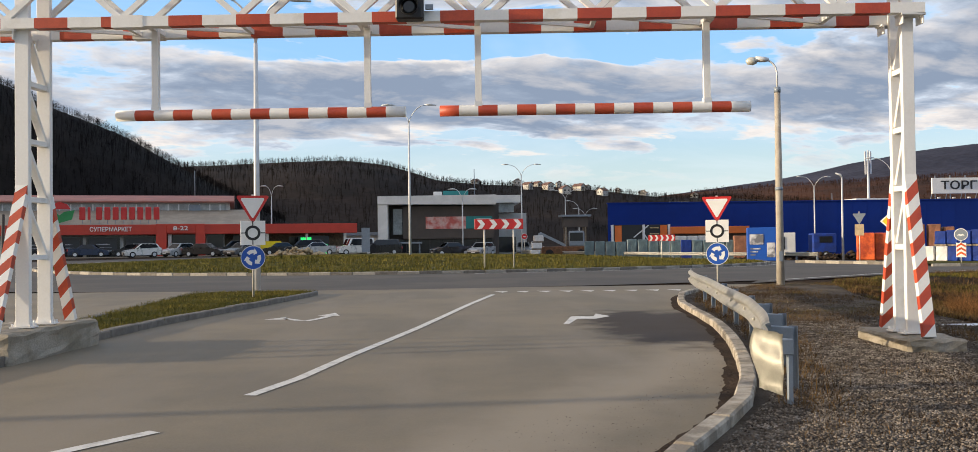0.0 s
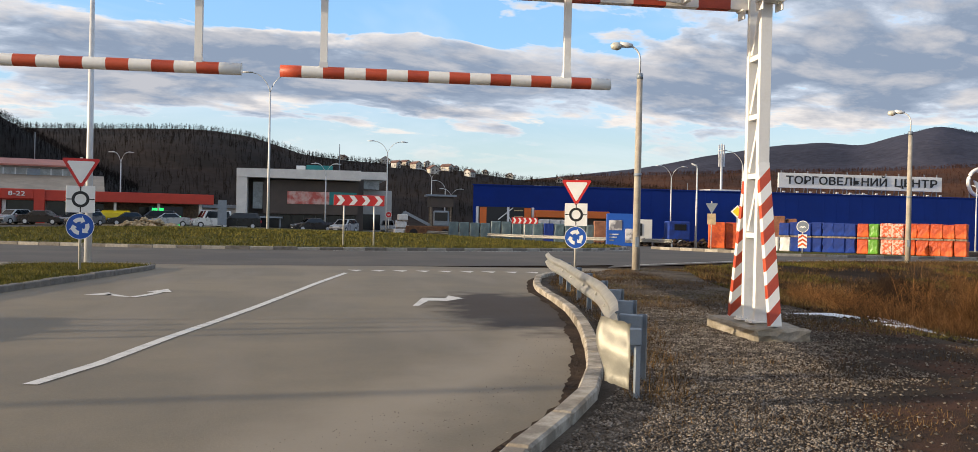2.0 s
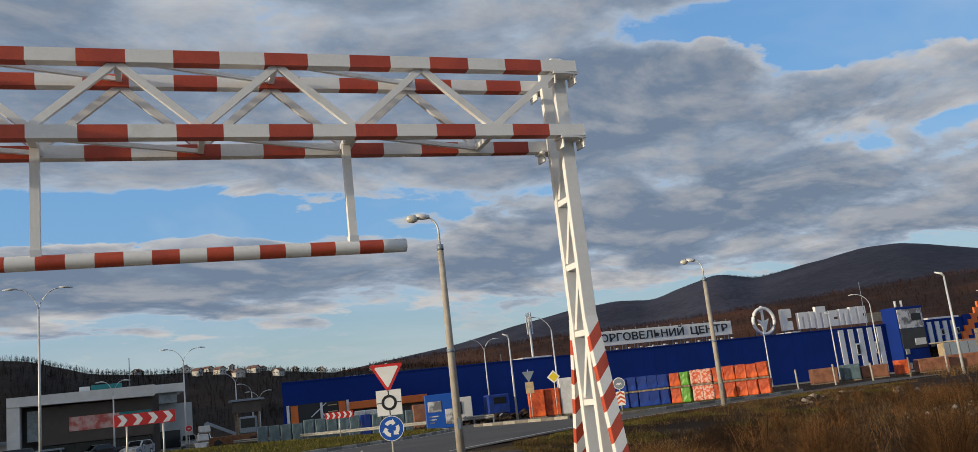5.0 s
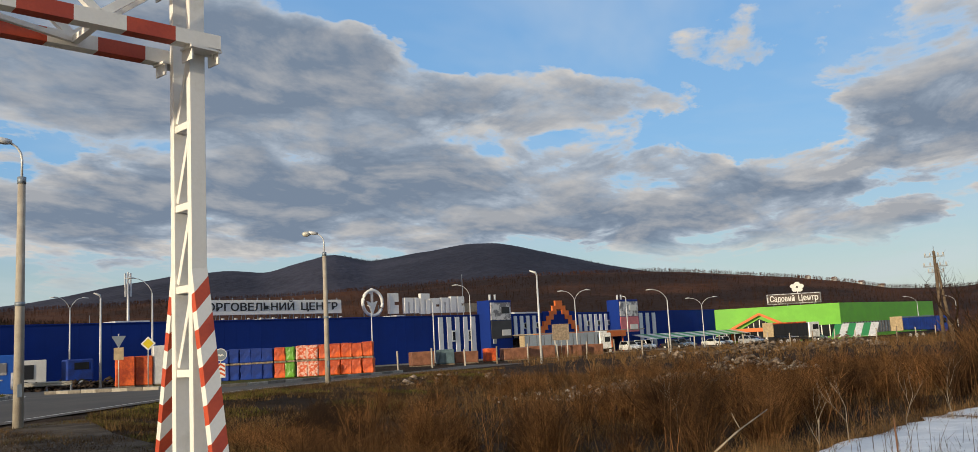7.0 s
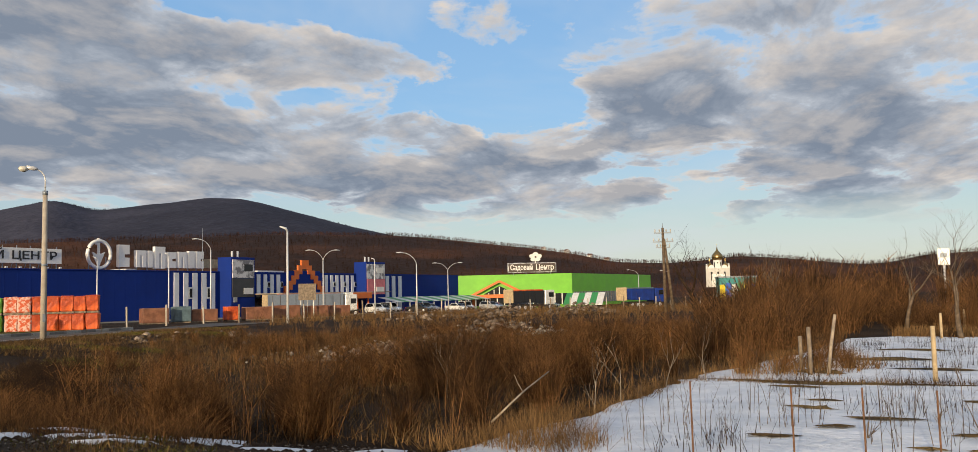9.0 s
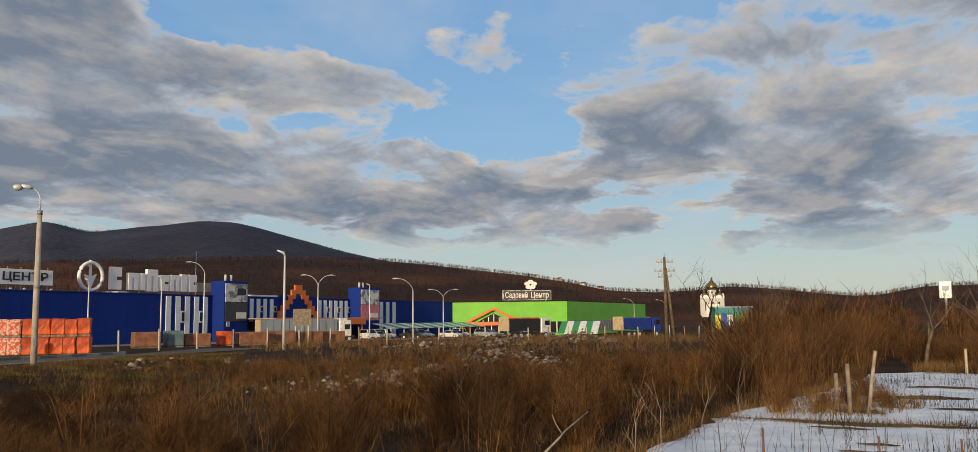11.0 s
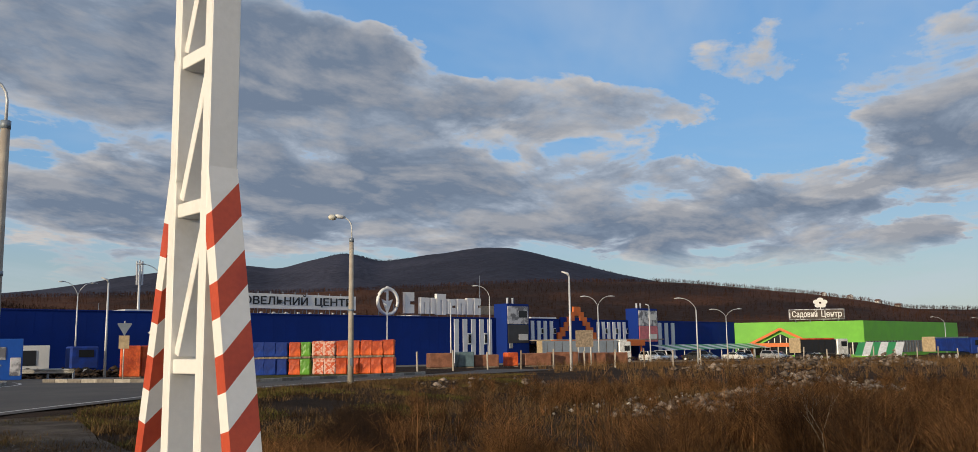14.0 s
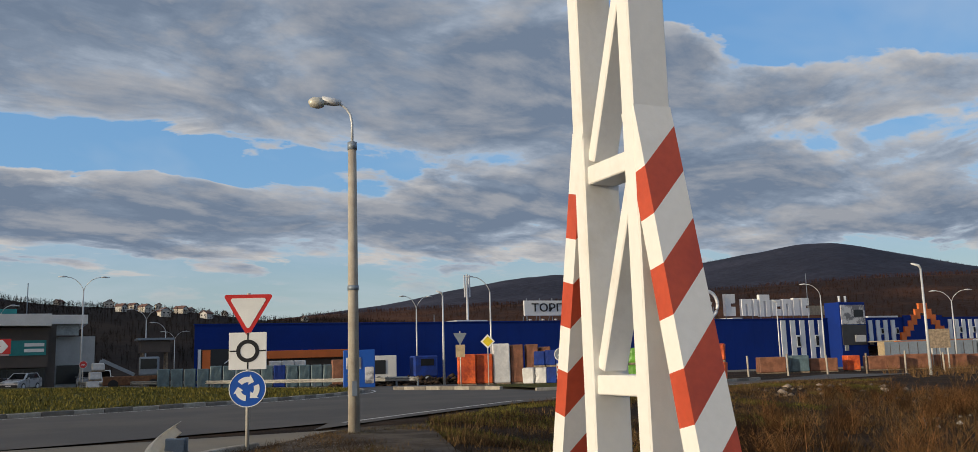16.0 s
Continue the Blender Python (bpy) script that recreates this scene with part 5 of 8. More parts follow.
def build_green_store():
    t = thing("garden_store", "bright green garden centre with a timber-coloured gabled porch", "building", pose(0, 0, -1.9))
    gl, gm, gr = (210.2, 110.3), (222.8, 83.0), (291, 79.5)
    H = 8.1
    bm = bmesh.new()
    pts = [gl, gm, gr, (300, 112)]
    lo = [bm.verts.new((x, y, -2)) for x, y in pts]
    hi = [bm.verts.new((x, y, H)) for x, y in pts]
    for i in range(4):
        bm.faces.new((lo[i], lo[(i + 1) % 4], hi[(i + 1) % 4], hi[i]))
    bm.faces.new(hi)
    part("wall", bm, "green_light", t)
    d = Vector((gm[0] - gl[0], gm[1] - gl[1], 0))
    ln = d.length
    m = pose(gl[0], gl[1], 0, 0, 0, math.degrees(math.atan2(d.y, d.x)))
    # glazed strip with mullions
    part("glazing", box((0.4, -0.12, 0.0), (ln - 0.4, 0.1, 2.9)), "dark_glass", t, m=m)
    for k in range(16):
        part("mullion", box((0.6 + k * 1.9, -0.25, 0), (0.85 + k * 1.9, 0.0, 2.9)), "mall_white", t, m=m)
    c = ln * 0.36
    bm = bmesh.new()
    beam(bm, (c - 7.6, -1.2, 2.6), (c, -1.2, 6.4), 0.7, 0.6)
    beam(bm, (c + 7.6, -1.2, 2.6), (c, -1.2, 6.4), 0.7, 0.6)
    beam(bm, (c - 7.2, -1.2, 2.5), (c + 7.2, -1.2, 2.5), 0.7, 0.9)
    beam(bm, (c - 6.8, -1.2, 0), (c - 6.8, -1.2, 2.5), 0.6, 0.6, (0, 1, 0))
    beam(bm, (c + 6.8, -1.2, 0), (c + 6.8, -1.2, 2.5), 0.6, 0.6, (0, 1, 0))
    part("porch_frame", bm, "orange", t, "orange-brown gabled porch frame", m=m)
    bm = bmesh.new()
    prism(bm, [(c - 4.2, 3.0), (c + 4.2, 3.0), (c, 5.2)], 0.2, Matrix.Translation((0, -0.9, 0)))
    part("gable_glass", bm, "dark_glass", t, m=m)
    for k in range(-2, 3):
        part("gable_bar", box((c + k * 1.4 - 0.1, -1.0, 3.0), (c + k * 1.4 + 0.1, -0.85, 5.0 - abs(k) * 0.8)), "mall_white", t, m=m)
    part("porch_notice", box((c + 3.4, -1.7, 1.2), (c + 7.6, -1.6, 2.4)), "sign_white", t, m=m)
    e = Vector((gr[0] - gm[0], gr[1] - gm[1], 0))
    m2 = pose(gm[0], gm[1], 0, 0, 0, math.degrees(math.atan2(e.y, e.x)))
    part("side_glazing", box((1, -0.12, 0.2), (40, 0.1, 3.2)), "light_glass", t, m=m2)
    for k in range(20):
        part("mullion", box((1.5 + k * 2.0, -0.22, 0.2), (1.75 + k * 2.0, 0.0, 3.2)), "mall_brown", t, m=m2)
    # awning tunnel in green and white
    for k in range(6):
        bm = bmesh.new()
        prism(bm, [(0, 0.4), (5.2, 3.3), (5.2, 3.1), (0, 0.2)], 1.7, pose(214 - 2, 80 - 1.7 * k, -0.4, 0, 0, 8))
        part("awning_panel", bm, ["leaf_green", "tarp_white"][k % 2], t)
    s = thing("garden_roof_sign", "dark green rooftop sign board with pale letters", "sign", pose(218.5, 92.5, H - 1.9, 0, 0, -73 + 18))
    part("board", box((-6.6, -0.2, 0.4), (6.6, 0.2, 3.0), 0.1), "poster_grey", s)
    part("board_face", box((-6.3, -0.26, 0.6), (6.3, -0.18, 2.8), 0.02), "mall_brown", s)
    lettering("word", "Садовий", 2.0, 0.1, "sign_white", s, pose(-2.9, -0.33, 1.7), 6.0)
    lettering("word", "Центр", 2.0, 0.1, "sign_white", s, pose(3.4, -0.33, 1.7), 4.8)
    bm = bmesh.new()
    for q in range(5):
        w = q * 2 * math.pi / 5 + 0.3
        cx, cz = 1.0 + 1.0 * math.cos(w), 4.5 + 0.75 * math.sin(w)
        prism(bm, [(cx + 0.75 * math.cos(u * math.pi / 5), cz + 0.55 * math.sin(u * math.pi / 5)) for u in range(10)], 0.3, Matrix.Translation((0, -0.15 + 0.02 * q, 0)))
    beam(bm, (1.0, 0, 2.9), (1.0, 0, 4.2), 0.2, 0.25, (0, 1, 0))
    part("flower_emblem", bm, "sign_white", s)
    for x in (-5, -1.6, 1.6, 5):
        bm = bmesh.new()
        beam(bm, (x, 0.2, -0.2), (x, 0.2, 2.5), 0.15, 0.15, (0, 1, 0))
        part("sign_post", bm, "steel_paint", s)


build_green_store()


def build_supermarket():
    m = pose(-55.0, 103.5, -0.62, 0, 0, math.degrees(math.atan2(10.2, 44)))
    t = thing("supermarket", "low supermarket with a red fascia and tan roof", "building", m)
    L = 45.2
    WL = 29.0
    part("wall", box((-6, 0.6, -1), (WL, 30, 4.2)), "shop_grey", t)
    part("fascia", box((-6, -1.0, 3.35), (L, 0.4, 4.55), 0.04), "shop_red", t, "red metal fascia band")
    part("canopy_roof", box((WL - 1, -0.9, 3.5), (L - 0.1, 12, 4.3), 0.04), "shop_red", t)
    bm = bmesh.new()
    prism(bm, [(0, 4.4), (0, 4.55), (7.5, 6.6), (7.5, 4.4)], WL + 10, pose(-6, -0.8, 0, 0, 0, 90) @ Matrix.Diagonal((1, -1, 1, 1)))
    part("lower_roof", bm, "roof_tan", t)
    up = part("clerestory", box((-4, 6.5, 5.6), (29.6, 26, 7.6)), "shop_grey", t)
    part("clerestory_glass", box((-3.6, 6.38, 5.9), (29.2, 6.5, 7.3)), "light_glass", up)
    for k in range(26):
        part("mullion", box((-3.4 + 1.27 * k, 6.28, 5.9), (-3.25 + 1.27 * k, 6.4, 7.3)), "lamp_grey", up)
    part("window_open", box((24.6, 6.2, 6.0), (26.0, 6.3, 7.2)), "steel_paint", up)
    bm = bmesh.new()
    prism(bm, [(5.6, 7.5), (5.6, 7.7), (12, 8.7), (20, 8.7), (27, 7.7), (27, 7.5)], 35.2, pose(-5, 0, 0, 0, 0, 90) @ Matrix.Diagonal((1, -1, 1, 1)))
    part("upper_roof", bm, "roof_pink", t)
    # shop windows, entrance frame
    for x0, x1 in ((-1.0, 4.0), (4.5, 9.5), (9.9, 12.9), (13.3, 17.0), (17.4, 21.0)):
        part("display_window", box((x0, 0.5, 0.75), (x1, 0.62, 3.2)), "dark_glass", t)
        part("printed_film", box((x0 + 0.3, 0.44, 1.0), (x1 - 0.3, 0.5, 2.9)), "poster_dark", t)
        for j in range(3):
            part("print_bar", box((x0 + 0.7 + 0.2 * j, 0.40, 1.4 + 0.4 * j), (x1 - 0.7 - 0.2 * j, 0.44, 1.5 + 0.4 * j)), "poster_grey", t)
    part("entrance_frame", box((21.2, -1.3, -0.6), (22.4, 0.9, 4.6), 0.04), "shop_red", t)
    part("entrance_frame", box((25.7, -1.3, -0.6), (26.8, 0.9, 4.6), 0.04), "shop_red", t)
    part("entrance_head", box((22.4, -1.3, 3.5), (25.7, 0.9, 4.6), 0.04), "shop_red", t)
    part("entrance_glass", box((22.4, 0.4, -0.6), (25.7, 0.62, 3.5)), "dark_glass", t)
    part("entrance_column", box((22.5, -0.6, -0.6), (22.9, 0.2, 3.5)), "mall_white", t)
    part("side_glass", box((27.0, 0.4, 0.0), (28.9, 0.62, 3.3)), "dark_glass", t)
    part("annex_wall", box((29, 4.0, -0.6), (44, 12, 3.5)), "wood_grey", t)
    part("annex_glass", box((30, 3.88, 0.1), (33, 4.0, 3.2)), "dark_glass", t)
    part("annex_glass", box((37, 3.88, 0.1), (40.5, 4.0, 2.9)), "dark_glass", t)
    part("kiosk_sign", box((32.5, -0.8, 1.3), (36.0, 0.0, 2.4), 0.3), "sign_yellow", t, "yellow kiosk awning")
    for x, z, w, h in ((38.2, 1.9, 0.6, 0.9), (39.0, 1.9, 0.5, 0.9), (40.0, 0.7, 0.7, 1.2), (40.9, 0.7, 0.6, 1.2)):
        part("price_display", box((x, -0.5, z), (x + w, -0.4, z + h)), "led_green", t, "green lit price display")
    part("price_board", box((37.9, -0.38, 0.5), (41.7, -0.2, 3.0)), "black", t)
    for k in range(3):
        part("canopy_column", box((34.0 + 4.8 * k, -0.5, -0.6), (34.3 + 4.8 * k, -0.2, 3.5)), "mall_white", t)
    # roof sign: readable words are lettered, the trade name becomes red blocks
    lettering("letters", "СУПЕРМАРКЕТ", 0.7, 0.08, "sign_white", t, pose(16.2, -1.06, 3.98), 4.6)
    lettering("letters", "8-22", 0.7, 0.08, "sign_white", t, pose(24.0, -1.37, 4.05), 1.7)
    for k in range(10):
        x = 12.7 + 0.91 * k
        w = 0.3 if k == 1 else 0.66
        bm = box((x, -0.6, 5.15), (x + w, -0.35, 6.65), 0.06)
        part("block_shape", bm, "sign_red", t)
        bm = bmesh.new()
        beam(bm, (x + 0.3, -0.3, 4.5), (x + 0.3, -0.3, 5.2), 0.06, 0.06, (0, 1, 0))
        part("sign_post", bm, "steel_paint", t)
    bm = bmesh.new()
    prism(bm, [(-0.9, 6.6), (-0.5, 7.2), (0.3, 7.5), (1.1, 7.2), (1.5, 6.6)], 0.25, Matrix.Translation((10.3, -0.6, -0.2)))
    part("emblem_sun", bm, "sign_red", t)
    for sgn in (-1, 1):
        bm = bmesh.new()
        prism(bm, [(0, 4.9), (sgn * 1.3, 5.3), (sgn * 1.6, 6.4), (sgn * 0.5, 6.2), (0, 5.8)], 0.25, Matrix.Translation((10.6, -0.6, -0.1)))
        part("emblem_leaf", bm, "leaf_green", t)
    bm = bmesh.new()
    tube(bm, [(25, 14, 8.2), (25, 14, 12.2)], 0.06, 6)
    part("aerial", bm, "steel_paint", t)


build_supermarket()


def build_mall():
    t = thing("shopping_mall", "modern shop with a white frame and dark brown front", "building", pose(-8.3, 117.5, -0.75, 0, 0, 0))
    W = 15.0
    part("core", box((1.2, 1.0, -1), (W + 1, 22, 7.3)), "mall_brown", t)
    part("frame_left", box((0, -2.4, -1), (1.3, 22, 8.1), 0.04), "mall_white", t)
    bm = bmesh.new()
    prism(bm, [(0, 7.15), (W + 0.4, 7.0), (W + 0.4, 8.3), (0, 8.2)], 24.0, Matrix.Translation((0, -2.5, 0)))
    part("roof_slab", bm, "mall_white", t, "thick white roof slab")
    part("upper_front", box((3.2, -1.0, 2.6), (W + 0.2, 1.1, 6.9)), "mall_brown", t)
    part("glazing", box((1.3, 0.2, -0.5), (W, 1.0, 2.5)), "dark_glass", t)
    for k in range(9):
        part("mullion", box((2 + 1.55 * k, 0.08, -0.5), (2.12 + 1.55 * k, 0.25, 2.5)), "black", t)
    part("slot_window", box((1.9, -0.4, 3.2), (3.1, 1.1, 6.6)), "light_glass", t)
    part("photo_panel", box((6.2, -1.12, 3.9), (11.5, -1.0, 5.5)), "meat", t, "printed red photo banner")
    part("sign_panel", box((11.5, -1.14, 3.9), (15.0, -1.0, 5.5)), "teal", t, "teal shop sign panel")
    for k in range(2):
        part("print_bar", box((12.9, -1.2, 4.85 - 0.6 * k), (14.8, -1.14, 5.2 - 0.6 * k)), "sign_white", t)
    part("rear_block", box((W - 1, 9, -1), (20.5, 40, 6.2)), "shop_grey", t)
    part("rear_roof", box((W - 4, 7, 7.6), (19.5, 34, 8.7), 0.04), "mall_white", t)
    part("rear_glass", box((W + 1.0, 7.8, 6.3), (18.6, 8.4, 7.6)), "light_glass", t)
    part("rear_window", box((W + 1.4, 8.85, 0.6), (18.9, 9.0, 2.8)), "dark_glass", t)
    part("roof_sign", box((8.5, 4.0, 8.3), (12.0, 4.3, 9.2), 0.03), "teal", t)
    part("roof_sign_white", box((7.2, 4.0, 8.3), (8.4, 4.3, 9.1), 0.05), "sign_white", t)
    bm = bmesh.new()
    tube(bm, [(13.0, 8, 8.2), (13.0, 8, 12.5)], 0.06, 6)
    part("aerial", bm, "steel_paint", t)
    part("shelter", box((0.4, -8.0, 2.0), (5.8, -4.8, 2.2), 0.03), "steel_paint", t)
    for x in (0.6, 5.5):
        part("shelter_post", box((x, -7.8, -0.6), (x + 0.12, -7.68, 2.0)), "steel_paint", t)
    f = thing("low_annex", "long low grey shop building", "building", pose(-21.5, 131, -0.9, 0, 0, 6))
    part("wall", box((0, 0, -1), (14, 8, 3.4)), "shop_grey", f)
    part("roof", box((-0.3, -0.4, 3.4), (14.3, 8, 3.9), 0.03), "steel_paint", f)
    for k in range(6):
        part("window", box((0.8 + 2.2 * k, -0.08, 0.8), (2.2 + 2.2 * k, 0.05, 2.6)), "light_glass", f)


build_mall()


def build_church():
    t = thing("church", "pale church with gilded onion domes far off", "church", pose(394, 76, 3.0, 0, 0, 12) @ Matrix.Diagonal((0.55, 0.55, 0.62, 1)))
    part("nave", box((-8, -9, -2), (8, 9, 11), 0.1), "shop_grey", t)
    part("porch", box((-12, -5, -2), (-8, 5, 7), 0.1), "mall_white", t)
    for x, y, r, h in ((0, 0, 4.2, 22.0), (-5.5, -6, 1.9, 17), (5.5, -6, 1.9, 17), (-5.5, 6, 1.9, 17), (5.5, 6, 1.9, 17)):
        bm = bmesh.new()
        tube(bm, [(x, y, 9.5), (x, y, h - 5)], r * 0.8, 16)
        part("drum", bm, "mall_white", t)
        bm = bmesh.new()
        z = h - 5
        tube(bm, [(x, y, z), (x, y, z + r * 0.35), (x, y, z + r * 0.8), (x, y, z + r * 1.2), (x, y, z + r * 1.6), (x, y, z + r * 2.3)], [r * 0.82, r * 1.06, r * 1.0, r * 0.62, r * 0.22, 0.05], 16)
        part("dome", bm, "gold", t, "gilded onion dome")
        bm = bmesh.new()
        beam(bm, (x, y, z + r * 2.2), (x, y, z + r * 2.2 + 2), 0.15, 0.15, (0, 1, 0))
        beam(bm, (x - 0.6, y, z + r * 2.2 + 1.3), (x + 0.6, y, z + r * 2.2 + 1.3), 0.15, 0.15)
        part("cross", bm, "gold", t)
    for turn in (0, 90, 180, 270):
        m = pose(0, 0, 0, 0, 0, turn)
        reach = 9.0 if turn % 180 == 0 else 8.0
        for k in range(3):
            c = -5.0 + 5.0 * k
            bm = bmesh.new()
            prism(bm, [(c + 2.4 * math.cos(u * math.pi / 8), 11 + (3.4 if k == 1 else 2.4) * math.sin(u * math.pi / 8)) for u in range(9)], 1.2, m @ Matrix.Translation((0, -reach - 0.1, 0)))
            part("arched_gable", bm, "mall_white", t)
            part("window", box((c - 0.7, -reach - 0.15, 2.5), (c + 0.7, -reach + 0.05, 8.5)), "dark_glass", t, m=m)
            part("pilaster", box((c + 2.1, -reach - 0.25, -2), (c + 2.7, -reach + 0.05, 11)), "shop_grey", t, m=m)
    for q in range(8):
        w = q * math.pi / 4
        part("drum_window", box((-0.4, -0.1, 11), (0.4, 0.1, 15.5)), "dark_glass", t, m=pose(3.4 * math.cos(w), 3.4 * math.sin(w), 0, 0, 0, math.degrees(w) + 90))


build_church()
g2 = thing("painted_hall", "low hall painted in bright mixed colours", "building", pose(252, 45.0, -2.4, 0, 0, -72) @ Matrix.Diagonal((0.55, 1, 1, 1)))
part("wall", box((-9, 0, -1), (9, 8, 6.5)), "teal", g2)
for k, q in enumerate(("sign_yellow", "sign_blue", "mall_white", "leaf_green", "sign_yellow", "sign_blue")):
    part("painted_panel", box((-9 + 3 * k, -0.1, 0.5 + 0.4 * (k % 3)), (-6.4 + 3 * k, 0.02, 4.6 + 0.5 * (k % 2))), q, g2)
part("roof", box((-9.4, -0.4, 6.5), (9.4, 8.4, 6.9)), "steel_paint", g2)

# ---------------------------------------------------------------- signs and lamps
def ring_band(bm, r0, r1, depth, a0=0.0, a1=360.0, n=32, y=0.0):
    st = max(3, int(n * (a1 - a0) / 360))
    ins, outs = [], []
    for i in range(st + 1):
        a = radians(a0 + (a1 - a0) * i / st)
        ins.append((r0 * math.cos(a), r0 * math.sin(a)))
        outs.append((r1 * math.cos(a), r1 * math.sin(a)))
    for i in range(st):
        prism(bm, [ins[i], outs[i], outs[i + 1], ins[i + 1]], depth, Matrix.Translation((0, y, 0)))


def disc_mesh(bm, r, depth, n=32):
    prism(bm, [(r * math.cos(2 * math.pi * i / n), r * math.sin(2 * math.pi * i / n)) for i in range(n)], depth)


def rounded_tri(side, r, down=True):
    h = side * math.sqrt(3) / 2
    c = [(-side / 2, h / 3), (side / 2, h / 3), (0, -2 * h / 3)]
    pts = []
    for i, (x, y) in enumerate(c):
        k = 1 - 2 * r / (h * 2 / 3)
        cx, cy = x * k, y * k
        base = math.atan2(y, x)
        for j in range(-3, 4):
            a = base + j * radians(60) / 3
            pts.append((cx + r * math.cos(a), cy + r * math.sin(a)))
    pts.sort(key=lambda p: math.atan2(p[1], p[0]))
    return pts


def part_on(name, bm, mat, parent, x, y, z, label=""):
    return part(name, bm, mat, parent, label, Matrix.Translation((x, y, z)))


def yield_plate(t, z, y=-0.05, side=0.84):
    bm = bmesh.new()
    prism(bm, rounded_tri(side, 0.035), 0.012)
    p = part_on("yield_plate", bm, "sign_red", t, 0, y, z, "white give-way triangle with a red rim")
    bm = bmesh.new()
    prism(bm, rounded_tri(side * 0.74, 0.03), 0.006)
    part_on("yield_face", bm, "sign_white", p, 0, -0.006, 0)
    bm = bmesh.new()
    prism(bm, rounded_tri(side * 0.98, 0.035), 0.004)
    part_on("back", bm, "steel_paint", p, 0, 0.012, 0)


def junction_plate(t, z, y=-0.05, w=0.62):
    p = part_on("junction_plate", box((-w / 2, 0, -w / 2), (w / 2, 0.012, w / 2), 0.004), "sign_white", t, 0, y, z, "white square plate with a black ring")
    bm = bmesh.new()
    ring_band(bm, 0.125, 0.19, 0.005)
    part_on("ring", bm, "sign_black", p, 0, -0.005, 0)
    for a in range(4):
        bm = bmesh.new()
        prism(bm, [(-0.012, 0.19), (0.012, 0.19), (0.012, w / 2 - 0.01), (-0.012, w / 2 - 0.01)], 0.004, pose(0, -0.004, 0, 0, 90 * a, 0))
        part_on("thin_line", bm, "sign_black", p, 0, 0, 0)


def roundabout_plate(t, z, y=-0.05, r=0.305):
    bm = bmesh.new()
    disc_mesh(bm, r, 0.012)
    p = part_on("roundabout_plate", bm, "sign_blue", t, 0, y, z, "round blue plate with three white arrows")
    bm = bmesh.new()
    ring_band(bm, r * 0.955, r, 0.004)
    part_on("rim", bm, "sign_white", p, 0, -0.004, 0)
    for k in range(3):
        bm = bmesh.new()
        a0 = 200 + 120 * k
        ring_band(bm, r * 0.36, r * 0.66, 0.004, a0, a0 + 62, 36)
        am = radians(a0)
        tip = radians(a0 - 34)
        prism(bm, [(r * 0.22 * math.cos(am), r * 0.22 * math.sin(am)), (r * 0.80 * math.cos(am), r * 0.80 * math.sin(am)), (r * 0.52 * math.cos(tip), r * 0.52 * math.sin(tip))], 0.004)
        part_on("arrow", bm, "sign_white", p, 0, -0.005, 0)


def build_triple_sign(x, y, turn, foot, ztop):
    t = thing("roundabout_sign_post", "steel post with give-way, junction and blue roundabout signs", "road sign", pose(x, y, 0, 0, 0, turn), "roundabout sign posts")
    bm = bmesh.new()
    tube(bm, [(0, 0, foot - 0.3), (0, 0, ztop + 0.05)], 0.032, 10)
    part("post", bm, "galvanised", t)
    # plate middles below the top
    yield_plate(t, ztop - 0.22)
    junction_plate(t, ztop - 0.93)
    roundabout_plate(t, ztop - 1.56)
    for k in range(3):
        bm = bmesh.new()
        beam(bm, (-0.2, -0.038, ztop - 0.25 - 0.68 * k), (0.2, -0.038, ztop - 0.25 - 0.68 * k), 0.02, 0.03)
        part("clip", bm, "galvanised", t)


build_triple_sign(7.74, 24.24, -20, 0.05, 2.60)
build_triple_sign(-4.70, 23.0, 8, 0.1, 2.68)


def build_chevron(x, y, w, h, z, turn, panels, foot=-0.5, posts=2):
    t = thing("chevron_sign", "long red and white chevron board on steel posts", "road sign", pose(x, y, 0, 0, 0, turn), "chevron boards")
    p = part("board", box((-w / 2, 0, z - h / 2), (w / 2, 0.03, z + h / 2), 0.005), "sign_red", t)
    pw = w / panels
    for k in range(panels):
        bm = bmesh.new()
        x0 = -w / 2 + pw * (k + 0.42)
        a = h / 2 - 0.03
        prism(bm, [(x0 - pw * .22, -a), (x0 + pw * .16, -a), (x0 + pw * .46, 0), (x0 + pw * .16, a), (x0 - pw * .22, a), (x0 + pw * .08, 0)], 0.005)
        part_on("chevron", bm, "sign_white", p, 0, -0.005, z)
    for s in ([-1, 1] if posts == 2 else [0]):
        bm = bmesh.new()
        tube(bm, [(s * w * 0.3, 0.06, foot), (s * w * 0.3, 0.06, z + h / 2)], 0.04, 8)
        part("post", bm, "galvanised", t)


build_chevron(2.85, 42.6, 2.35, 0.50, 2.28, -3, 4, 0.1)
build_chevron(19.2, 76.0, 2.3, 0.55, 1.55, -12, 5, -0.6, 1)


